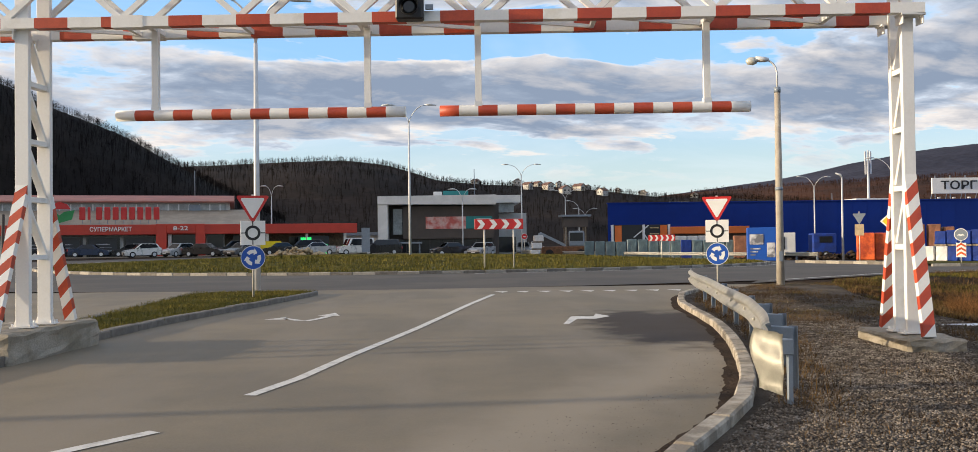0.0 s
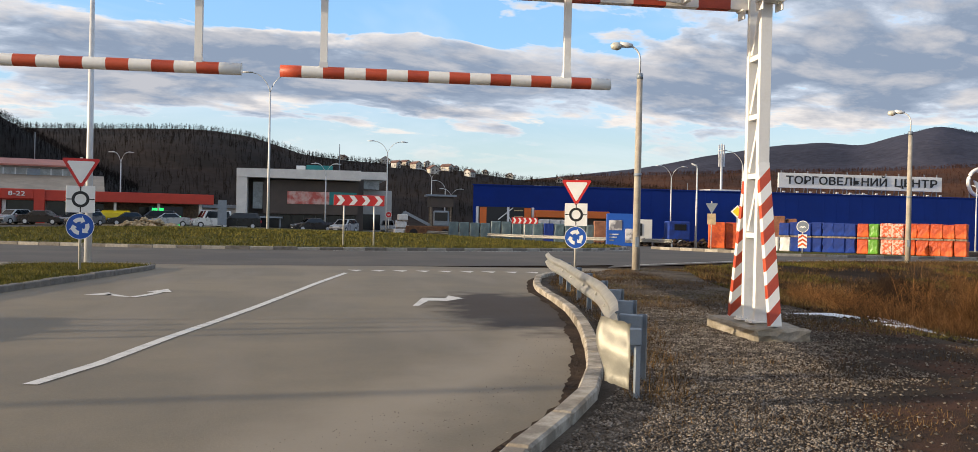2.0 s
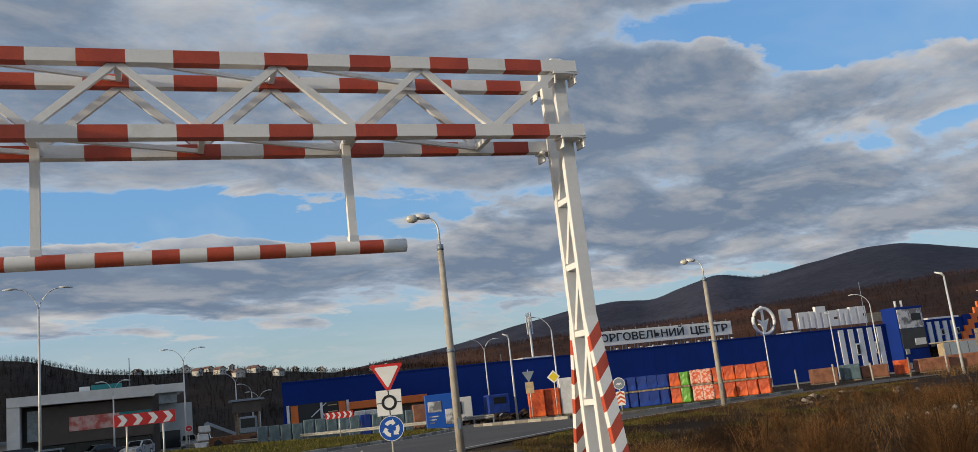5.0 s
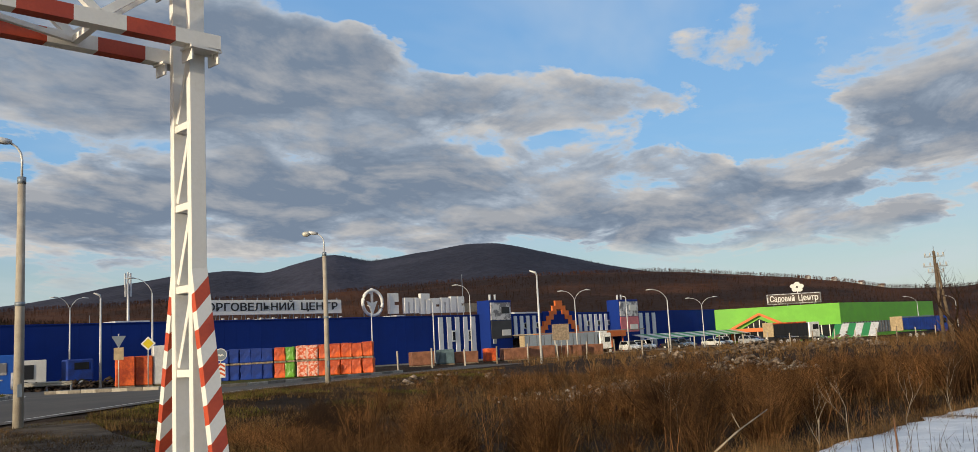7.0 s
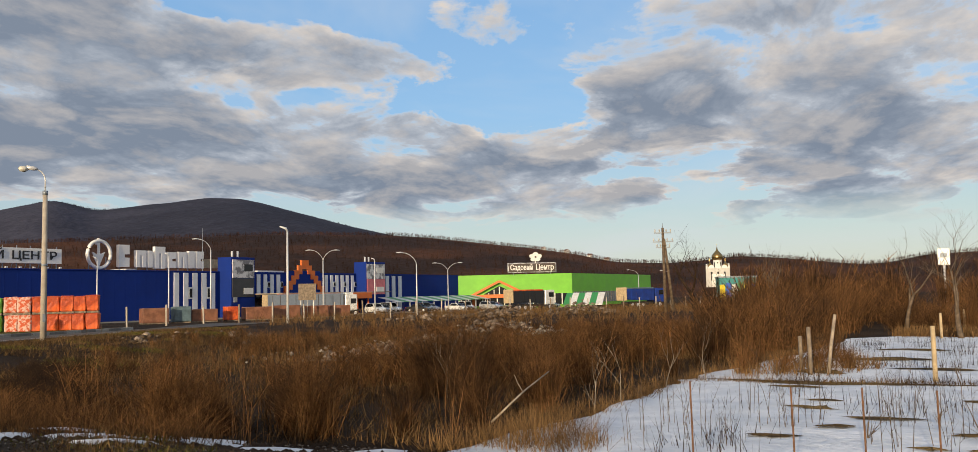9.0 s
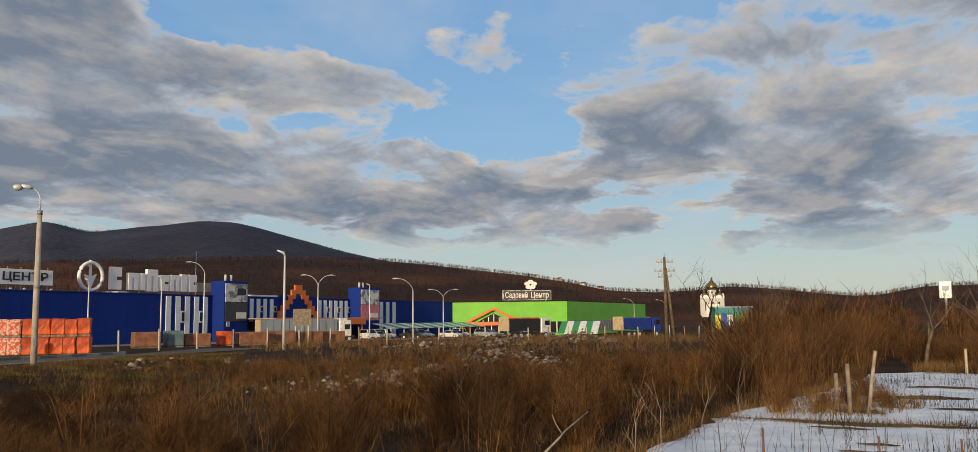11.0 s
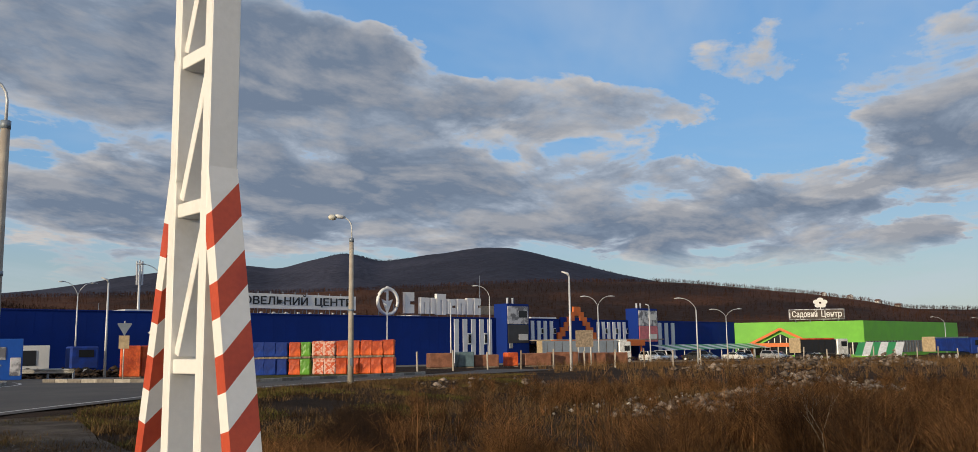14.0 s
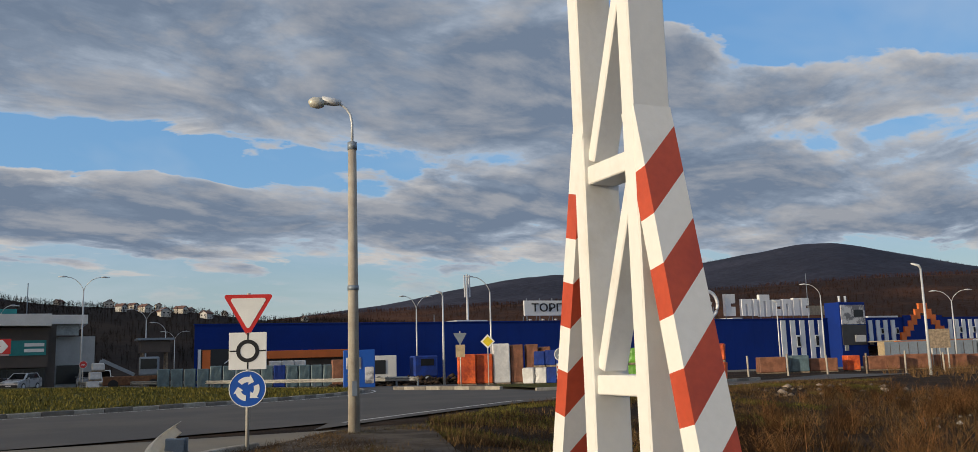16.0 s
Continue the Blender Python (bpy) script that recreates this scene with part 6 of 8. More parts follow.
def build_concrete_lamp(x, y, top, arm, turn, label):
    """A tapered concrete pole with a bent steel arm and a drop-shaped head."""
    t = thing("street_lamp", label, "street lamp", pose(x, y, gz1(x, y), 0, 0, turn), "concrete street lamps")
    bm = bmesh.new()
    tube(bm, [(0, 0, -0.3), (0, 0, top)], [0.125, 0.088], 12)
    part("pole", bm, "pole_concrete", t)
    bm = bmesh.new()
    tube(bm, [(0, 0, top - 0.05), (0, 0, top + 0.12)], 0.10, 10)
    part("collar", bm, "steel_paint", t)
    bm = bmesh.new()
    tube(bm, [(0, 0, 2.9), (0, 0, 3.0)], 0.118, 10)
    part("strap", bm, "steel_paint", t)
    bm = bmesh.new()
    pts = [(0, 0, top)] + [(-arm * (1 - math.cos(a)), 0, top + 0.55 + 0.42 * math.sin(a)) for a in (0, 0.4, 0.8, 1.2, 1.5)] 
    tube(bm, pts, 0.03, 8)
    part("arm", bm, "lamp_grey", t)
    e = pts[-1]
    bm = bmesh.new()
    tube(bm, [(e[0] + 0.12, 0, e[2] - 0.0), (e[0] - 0.02, 0, e[2] + 0.01), (e[0] - 0.28, 0, e[2] + 0.03)], [0.055, 0.085, 0.09], 10)
    h = part("lamp_head", bm, "lamp_grey", t)
    bm = bmesh.new()
    tube(bm, [(e[0] - 0.26, 0, e[2] - 0.01), (e[0] - 0.36, 0, e[2] - 0.03), (e[0] - 0.50, 0, e[2] - 0.02), (e[0] - 0.56, 0, e[2] + 0.01)], [0.10, 0.125, 0.11, 0.03], 10)
    part("reflector", bm, "zinc_sheet", h)
    part("hatch", box((-0.05, -0.135, 0.75), (0.05, -0.10, 1.05)), "steel_paint", t)


build_concrete_lamp(10.37, 26.45, 5.93, 0.38, -10, "tall concrete street lamp with a bent steel arm")
build_concrete_lamp(26.62, 35.43, 5.75, 0.42, -30, "leaning concrete street lamp beside the exit road")
# never in view: added to cast the thin pole shadow across the road
build_concrete_lamp(-19.0, 7.0, 8.6, 1.2, 90, "unseen concrete street lamp added for its shadow on the road")


def build_column_lamp(x, y, h, arms, turn, kind="double", base=None):
    z = gz1(x, y)
    t = thing("lamp_column", "slim grey steel lamp column with curved arms", "street lamp", pose(x, y, z, 0, 0, turn), "steel lamp columns")
    bm = bmesh.new()
    straight = kind == "straight"
    tube(bm, [(0, 0, -0.5), (0, 0, h - (0.1 if straight else 1.4))], [0.11, 0.06], 10)
    part("pole", bm, "lamp_grey", t)
    if straight:
        bm = bmesh.new()
        tube(bm, [(0, 0, h - 0.1), (-0.1, 0, h + 0.1), (-0.55, 0, h + 0.25)], [0.07, 0.09, 0.05], 8)
        part("lamp_head", bm, "lamp_grey", t)
        return
    for s in ((-1, 1) if kind == "double" else (-1,)):
        bm = bmesh.new()
        pts = [(s * arms * (q ** 1.5), 0, h - 1.45 + 1.4 * math.sin(q * math.pi / 2)) for q in (0, 0.15, 0.35, 0.6, 0.8, 1.0)]
        tube(bm, pts, 0.035, 6)
        a = part("arm", bm, "lamp_grey", t)
        e = pts[-1]
        bm = bmesh.new()
        tube(bm, [(e[0] - s * 0.1, 0, e[2] + 0.02), (e[0] + s * 0.25, 0, e[2] + 0.03), (e[0] + s * 0.75, 0, e[2] - 0.02)], [0.045, 0.085, 0.03], 8)
        part("lamp_head", bm, "lamp_grey", a)


for lx, ly, lh, la, lt, lk in (
        (-2.3, 66.0, 11.8, 1.3, 0, "double"), (9.5, 104, 10.9, 1.6, 0, "double"), (-5.41, 26.9, 8.9, 0.9, 8, "double"),
        (-22.5, 118, 9.0, 0.8, 0, "double"), (2.4, 100, 7.6, 0.9, 0, "double"), (18.5, 131, 9.9, 1.7, 0, "double"), (23.5, 150, 9.5, 1.6, 0, "single"), (27.0, 165, 9.0, 1.6, 0, "double"),
        (43.0, 99.5, 9.4, 1.5, 10, "double"), (34.2, 73.5, 7.2, 1.0, 0, "straight"), (42.5, 81.0, 9.6, 1.8, 0, "single"),
        (88.5, 83.5, 10.2, 1.6, -30, "single"), (54.9, 45.6, 6.8, 0.8, -40, "straight"), (100.5, 75.0, 8.9, 1.6, -40, "double"), (96.45, 58.35, 7.6, 1.8, -45, "single"),
        (140.5, 77.0, 8.6, 2.0, -50, "double"), (120.5, 79.5, 8.5, 1.0, -40, "straight"), (219, 64, 9.0, 2.2, -60, "single"), (83.4, 97.5, 8.2, 1.0, -30, "straight"), (89.5, 91.5, 8.6, 1.0, -30, "straight"), (236, 60, 9.0, 2.0, -60, "single")):
    build_column_lamp(lx, ly, lh, la, lt, lk)


def build_mast():
    t = thing("radio_mast", "tall slim telecom mast with antennas", "mast", pose(77, 155, -1.5))
    bm = bmesh.new()
    tube(bm, [(0, 0, -1), (0, 0, 18.5)], [0.35, 0.16], 8)
    part("pole", bm, "lamp_grey", t)
    for k in range(6):
        a = k * math.pi / 3
        part("antenna", box((0.5 * math.cos(a) - 0.12, 0.5 * math.sin(a) - 0.12, 14.2 + (k % 2) * 1.7), (0.5 * math.cos(a) + 0.12, 0.5 * math.sin(a) + 0.12, 16.6 + (k % 2) * 1.7)), "lamp_grey", t)
    part("platform", box((-0.9, -0.9, 8.9), (0.9, 0.9, 9.1)), "steel_paint", t)


build_mast()
for x, y, h in ((58.0, 128, 8.0), (121, 115, 14.0)):
    t = thing("lightning_rod", "thin steel rod standing on the store roof", "rod", pose(x, y, 0))
    bm = bmesh.new()
    tube(bm, [(0, 0, 0), (0, 0, h)], [0.10, 0.04], 6)
    part("rod", bm, "steel_paint", t)

# ---------------------------------------------------------------- guard rails
def smooth_line(pts, n=6):
    """Points along a smooth curve through pts."""
    pts = [Vector((*p, 0)) if len(p) == 2 else Vector(p) for p in pts]
    out = []
    for i in range(len(pts) - 1):
        p0, p1, p2, p3 = pts[max(i - 1, 0)], pts[i], pts[i + 1], pts[min(i + 2, len(pts) - 1)]
        for k in range(n):
            t = k / n
            out.append(0.5 * ((2 * p1) + (p2 - p0) * t + (2 * p0 - 5 * p1 + 4 * p2 - p3) * t * t + (3 * p1 - p0 - 3 * p2 + p3) * t ** 3))
    out.append(pts[-1])
    return out


def w_beam(bm, line, top, thick=0.006):
    """A wavy steel rail swept along a line; the wave stands out to the left of the way."""
    prof = [(0.0, 0.0), (0.03, -0.012), (0.075, -0.055), (0.075, -0.09), (0.02, -0.135), (0.0, -0.155), (0.02, -0.175), (0.075, -0.22), (0.075, -0.255), (0.03, -0.298), (0.0, -0.31)]
    rows = []
    for i, p in enumerate(line):
        d = (line[min(i + 1, len(line) - 1)] - line[max(i - 1, 0)])
        d.z = 0
        d.normalize()
        nrm = Vector((-d.y, d.x, 0))
        rows.append([bm.verts.new(p + nrm * a + Vector((0, 0, top + b))) for a, b in prof])
    for r0, r1 in zip(rows, rows[1:]):
        for k in range(len(prof) - 1):
            f = bm.faces.new((r0[k], r1[k], r1[k + 1], r0[k + 1]))
            f.smooth = True
    bmesh.ops.solidify(bm, geom=bm.faces[:], thickness=thick)


def build_rail():
    t = thing("guard_rail", "bent galvanised guard rail with blue-grey posts along the kerb", "guard rail")
    line = smooth_line([(6.35, 22.0), (5.95, 20.4), (5.62, 18.9), (5.38, 17.5), (5.05, 15.9), (4.72, 14.4), (4.42, 12.9), (4.15, 11.6), (3.80, 10.3), (3.45, 9.1), (3.10, 8.1)])[::-1]
    bm = bmesh.new()
    w_beam(bm, line, 0.70)
    part("rail_beam", bm, "galvanised", t)
    # bolts at the laps
    total = len(line)
    for k, i in enumerate(range(3, total - 2, 7)):
        p, q = line[i], line[i + 1]
        d = (q - p).normalized()
        side = Vector((d.y, -d.x, 0))
        c = p + side * 0.22
        post = bmesh.new()
        quad_box(post, (-0.04, -0.03, -0.4), (0.04, -0.022, 0.63), Matrix.Translation(c) @ Matrix.Rotation(math.atan2(d.y, d.x) + math.pi / 2, 4, "Z"))
        quad_box(post, (-0.04, -0.022, -0.4), (-0.032, 0.03, 0.63), Matrix.Translation(c) @ Matrix.Rotation(math.atan2(d.y, d.x) + math.pi / 2, 4, "Z"))
        quad_box(post, (0.032, -0.022, -0.4), (0.04, 0.03, 0.63), Matrix.Translation(c) @ Matrix.Rotation(math.atan2(d.y, d.x) + math.pi / 2, 4, "Z"))
        po = part("post", post, "steel_paint", t, "grey steel channel post")
        sp = bmesh.new()
        beam(sp, p + side * 0.01 + Vector((0, 0, 0.56)), c + Vector((0, 0, 0.55)), 0.08, 0.14)
        bevelled(sp, 0.008)
        part("spacer", sp, "steel_paint", po)
        bo = bmesh.new()
        e = p - side * 0.075 + Vector((0, 0, 0.565))
        tube(bo, [e, e - side * 0.025], 0.018, 8)
        part("bolt", bo, "galvanised", po)
    # crumpled end sheet, bent down and bright in the sun
    bm = bmesh.new()
    n, mrow = 10, 9
    grid = []
    for i in range(n + 1):
        row = []
        for j in range(mrow + 1):
            u, v = i / n, j / mrow
            wave = 0.035 * math.sin(v * 9.0) * (0.4 + u) + 0.02 * noise.noise((u * 3, v * 4, 2))
            row.append(bm.verts.new((2.71 + 0.15 * u - 0.04 * (1 - u) * math.sin(v * 5) + 0.3 * wave, 7.42 - 0.24 * u + wave, 0.73 - 0.50 * v - 0.03 * u + 0.012 * noise.noise((u * 6, v * 6, 5)))))
        grid.append(row)
    for i in range(n):
        for j in range(mrow):
            f = bm.faces.new((grid[i][j], grid[i + 1][j], grid[i + 1][j + 1], grid[i][j + 1]))
            f.smooth = True
    bmesh.ops.solidify(bm, geom=bm.faces[:], thickness=0.005)
    part("end_sheet", bm, "zinc_sheet", t, "crumpled bright zinc end sheet")
    # the last post stands free behind the sheet
    for x, y, z1 in ((3.12, 7.70, 0.60),):
        po = part("post", box((x - 0.022, y - 0.02, -0.4), (x + 0.022, y + 0.02, z1), 0.004), "steel_paint", t, "grey steel channel post")
        part("spacer", box((x - 0.18, y - 0.03, 0.46), (x + 0.03, y + 0.03, 0.60), 0.01), "steel_paint", po)


build_rail()


def build_far_rail():
    t = thing("guard_rail", "long pale guard rail beyond the roundabout", "guard rail")
    line = smooth_line([(9.0, 98.0), (16, 94), (23, 86.5), (28.5, 76.5), (30.5, 70)], 4)
    for p in line:
        p.z = gz1(p.x, p.y) - 0.05
    bm = bmesh.new()
    w_beam(bm, line[::-1], 0.75)
    part("rail_beam", bm, "galvanised", t)
    for p in line[::2]:
        part("post", box((p.x - 0.06, p.y + 0.1, p.z - 0.4), (p.x + 0.06, p.y + 0.2, p.z + 0.7)), "steel_paint", t)


build_far_rail()

# small road signs beyond
def sign_post(name, label, x, y, h, turn, plates, z0=None):
    z = gz1(x, y) if z0 is None else z0
    t = thing(name, label, "road sign", pose(x, y, z, 0, 0, turn))
    bm = bmesh.new()
    tube(bm, [(0, 0.04, -0.4), (0, 0.04, h)], 0.035, 8)
    part("post", bm, "galvanised", t)
    for kind, zc, mat in plates:
        if kind == "disc":
            bm = bmesh.new()
            disc_mesh(bm, 0.36, 0.02)
            p = part_on("plate", bm, "sign_white", t, 0, -0.02, zc)
            bm = bmesh.new()
            disc_mesh(bm, 0.32, 0.02)
            part_on("plate_face", bm, mat, p, 0, -0.012, 0)
            bm = bmesh.new()
            prism(bm, [(-0.2, -0.1), (-0.1, 0.05), (0, 0.0), (0.1, 0.05), (0.2, -0.1), (0.1, -0.04), (0, -0.1), (-0.1, -0.04)], 0.01)
            part_on("plate_mark", bm, "sign_white", p, 0, -0.02, 0)
        elif kind == "diamond":
            bm = bmesh.new()
            prism(bm, [(-0.5, 0), (0, -0.5), (0.5, 0), (0, 0.5)], 0.02)
            p = part_on("plate", bm, "sign_white", t, 0, -0.02, zc)
            bm = bmesh.new()
            prism(bm, [(-0.36, 0), (0, -0.36), (0.36, 0), (0, 0.36)], 0.01)
            part_on("plate_face", bm, mat, p, 0, -0.012, 0)
        elif kind == "tri":
            bm = bmesh.new()
            prism(bm, rounded_tri(0.9, 0.04), 0.02)
            part_on("plate_back", bm, mat, t, 0, -0.02, zc)
        elif kind == "chev":
            p = part_on("plate", box((-0.26, 0, -0.42), (0.26, 0.02, 0.42)), "sign_white", t, 0, -0.02, zc)
            for k in range(3):
                bm = bmesh.new()
                z = -0.3 + 0.25 * k
                prism(bm, [(-0.24, z - 0.06), (0, z + 0.1), (0.24, z - 0.06), (0.24, z + 0.06), (0, z + 0.22), (-0.24, z + 0.06)], 0.008)
                part_on("chevron", bm, "tarp_orange", p, 0, -0.008, 0)
        else:
            w, hh = kind
            part_on("plate_back", box((-w / 2, 0, -hh / 2), (w / 2, 0.02, hh / 2)), mat, t, 0, -0.02, zc)
    return t


sign_post("hump_sign", "round blue sign above an orange chevron plate on grass", 30.2, 49.8, 2.0, -30, [("disc", 1.75, "steel_paint"), ("chev", 0.85, "")])
sign_post("priority_sign", "yellow diamond priority sign on a post", 33.0, 63.6, 3.4, -25, [("diamond", 3.0, "sign_yellow")])
sign_post("sign_backs", "grey backs of road signs on a post", 29.6, 61.0, 3.6, -25, [("tri", 3.2, "steel_paint"), ((0.6, 0.8), 2.3, "wood_pale")])
sign_post("small_sign", "small round sign on the lamp column", 9.6, 102.0, 2.6, 0, [("disc", 2.3, "sign_red")])
bd = sign_post("board_back", "weathered grey back of a roadside billboard on two posts", 84.4, 65.7, 3.9, -52, [((1.95, 1.85), 2.95, "wood_grey")])
for s in (-1, 1):
    bm = bmesh.new()
    tube(bm, [(s * 0.7, 0.1, -0.5), (s * 0.7, 0.1, 3.0)], 0.08, 8)
    part("post", bm, "galvanised", bd)
sign_post("bus_panel", "tall grey information panel on a post", -8.2, 96.0, 3.0, 0, [((0.9, 2.6), 1.7, "steel_paint")])

# ---------------------------------------------------------------- goods in the yard, vehicles
def wrapped_stack(x, y, w, d, h, mat, turn, label, group="wrapped pallets", z=None, base=0.0):
    zz = (gz1(x, y) if z is None else z) + base
    t = thing("wrapped_pallet", label, "pallet", pose(x, y, zz, 0, 0, turn), group)
    bm = box((-w / 2, -d / 2, 0.12), (w / 2, d / 2, h), 0.06)
    bmesh.ops.subdivide_edges(bm, edges=[e for e in bm.edges if e.calc_length() > 0.4], cuts=2, use_grid_fill=True)
    for v in bm.verts:
        v.co += Vector((1, 1, 0.6)) * 0.055 * noise.noise(v.co * 2.6 + Vector((x, y, 0)))
    part("wrapped_load", bm, mat, t)
    bm = bmesh.new()
    for k in (-1, 0, 1):
        quad_box(bm, (-w / 2, k * d * 0.4 - 0.06, 0), (w / 2, k * d * 0.4 + 0.06, 0.12))
    part("pallet_base", bm, "wood_grey", t)


rnd = random.Random(3)
yard_turn = -14
# blue, orange and green crates in two layers beyond the grass strip
line = [(32.95, 57.85), (41.05, 49.35)]
cols = ["tarp_blue"] * 8 + ["tarp_orange", "tarp_green", "tarp_boxes", "tarp_boxes"] + ["tarp_orange"] * 5
low_cols = ["tarp_white"] * 2 + ["tarp_blue"] * 6 + ["tarp_orange", "tarp_green", "tarp_boxes", "tarp_boxes"] + ["tarp_orange"] * 5
names = {"tarp_boxes": "red and white printed boxes wrapped on a pallet", "tarp_blue": "blue film-wrapped pallet of goods in the yard", "tarp_orange": "orange film-wrapped pallet of goods", "tarp_green": "green film-wrapped pallet of goods", "tarp_brown": "red and white boxed goods on a pallet", "tarp_white": "white film-wrapped pallet of goods"}
n = len(cols)
for i in range(n):
    f = i / (n - 1)
    x, y = line[0][0] + (line[1][0] - line[0][0]) * f, line[0][1] + (line[1][1] - line[0][1]) * f
    hh = 1.12
    for lv, q in ((0, low_cols[i]), (1, cols[i])):
        if i == 0 and lv == 1:
            continue
        wrapped_stack(x + rnd.uniform(-.05, .05), y + rnd.uniform(-.1, .1), 0.735, 0.9, hh - 0.01 - lv * rnd.uniform(0, 0.12), q, -46 + rnd.uniform(-5, 5), names[q], z=gz1(x, y) + lv * hh)
for x, y, q, w, h in ((32.6, 66.2, "tarp_orange", 1.3, 2.2), (33.9, 66.0, "tarp_orange", 1.2, 2.2), (35.1, 65.6, "tarp_white", 1.2, 2.9), (36.2, 65.3, "tarp_brown", 0.9, 2.8), (37.3, 65.0, "tarp_brown", 0.9, 2.8), (38.3, 64.8, "tarp_brown", 0.8, 2.6), (38.2, 62.0, "tarp_white", 0.9, 1.3)):
    wrapped_stack(x, y, w, 1.1, h, q, -24, names[q])
# row of slate-blue wrapped blocks
for i in range(14):
    x = 15.6 + 1.08 * i
    wrapped_stack(x, 92.5 - 0.25 * i, 1.0, 1.1, 2.1 if i > 3 else 1.85, "tarp_slate" if i != 9 else "tarp_blue", -10, "slate-grey film-wrapped block of goods in a row", "slate blocks", z=gz1(x, 92) - 0.1)
for i in range(3):
    wrapped_stack(9.9 + 0.2 * i, 93.5, 1.0, 1.0, 0.75, "tarp_white", 0, "white sacks on a pallet", "white sacks", z=gz1(10, 93.5) + 0.78 * i)
for i in range(3):
    wrapped_stack(26.5 + 1.25 * i, 96.5, 1.1, 1.0, 2.3, "tarp_white", -8, "white sacks on a pallet", "white sacks", z=gz1(27, 96) + 0.2)
wrapped_stack(30.6, 88.5, 1.6, 1.2, 2.4, "tarp_brown", -14, "stack of brown timber boxes")
for x, y, q, w, h in ((66, 70, "tarp_brown", 2.4, 1.5), (69, 69.5, "tarp_slate", 1.6, 1.6), (71.5, 69, "tarp_brown", 2.6, 1.3), (75, 68.5, "tarp_orange", 1.2, 1.5), (78, 67.5, "tarp_brown", 3.0, 1.4), (82, 67, "tarp_brown", 3.2, 1.5), (86, 66, "tarp_brown", 3.0, 1.4), (90, 65.5, "tarp_brown", 2.6, 1.4)):
    wrapped_stack(x, y, w, 1.5, h, q, -30, names.get(q, "slate-grey film-wrapped block of goods in a row"))

c = thing("advertising_container", "blue container with a pale notice panel", "container", pose(26.3, 71.2, gz1(26.3, 71.2), 0, 0, -18))
part("body", box((-1.15, 0, 0), (1.15, 2.4, 2.75), 0.04), "sign_blue", c)
part("notice", box((-0.95, -0.05, 1.35), (0.15, 0.0, 2.2), 0.04), "poster_grey", c, "pale printed notice")
for k in range(3):
    part("print_bar", box((-0.9, -0.04, 0.95 - 0.25 * k), (-0.1 - 0.2 * k, 0.0, 1.05 - 0.25 * k)), "poster_grey", c)
part("side_print", box((0.4, -0.04, 0.3), (1.05, 0.0, 1.5), 0.04), "poster_grey", c)


def build_loader(x, y):
    t = thing("yard_machine", "dark rusty yard machinery among pallets", "machine", pose(x, y, gz1(x, y), 0, 0, -10))
    part("chassis", box((-2.6, -0.8, 0.4), (2.6, 0.8, 1.2), 0.06), "rust", t)
    part("cab", box((0.4, -0.75, 1.2), (2.1, 0.75, 2.9), 0.1), "steel_paint", t)
    part("cab_glass", box((0.55, -0.79, 1.8), (1.95, -0.74, 2.7)), "dark_glass", t)
    bm = bmesh.new()
    beam(bm, (0, 0, 1.3), (-2.8, 0, 2.7), 0.3, 0.3)
    beam(bm, (-2.8, 0, 2.7), (-3.6, 0, 0.5), 0.25, 0.25)
    part("boom", bm, "steel_paint", t)
    for q in (-1.7, 1.7):
        bm = bmesh.new()
        tube(bm, [(q, -0.95, 0.45), (q, 0.95, 0.45)], 0.45, 14)
        part("wheel", bm, "rubber", t)


build_loader(13.6, 96.5)
shed = thing("watch_hut", "small dark raised hut on posts", "hut", pose(18.0, 118.5, 0.0, 0, 0, 0))
part("cabin", box((-1.6, -1.2, 3.2), (1.6, 1.2, 4.6)), "mall_brown", shed)
part("roof", box((-2.0, -1.6, 4.6), (2.0, 1.6, 4.85)), "steel_paint", shed)
for sx in (-1.4, 1.2):
    for sy in (-1, 0.85):
        part("leg", box((sx, sy, -1), (sx + 0.2, sy + 0.2, 3.2)), "wood_grey", shed)

PAINTS = {k: car_paint("car_" + k, c) for k, c in {"white": (0.72, 0.72, 0.70), "black": (0.012, 0.012, 0.014), "silver": (0.42, 0.43, 0.44), "navy": (0.02, 0.035, 0.075), "grey": (0.13, 0.135, 0.14), "blue": (0.06, 0.16, 0.34), "red": (0.32, 0.03, 0.025)}.items()}
_car_cache = {}


def wheel_parts(t, x, y, r, w):
    bm = bmesh.new()
    tube(bm, [(x, y - w / 2, r), (x, y + w / 2, r)], r, 16)
    ty = part("tyre", bm, "rubber", t)
    bm = bmesh.new()
    s = 1 if y > 0 else -1
    tube(bm, [(x, y + s * (w / 2 - 0.02), r), (x, y + s * (w / 2 + 0.012), r)], r * 0.62, 12)
    part("rim", bm, "lamp_grey", ty)


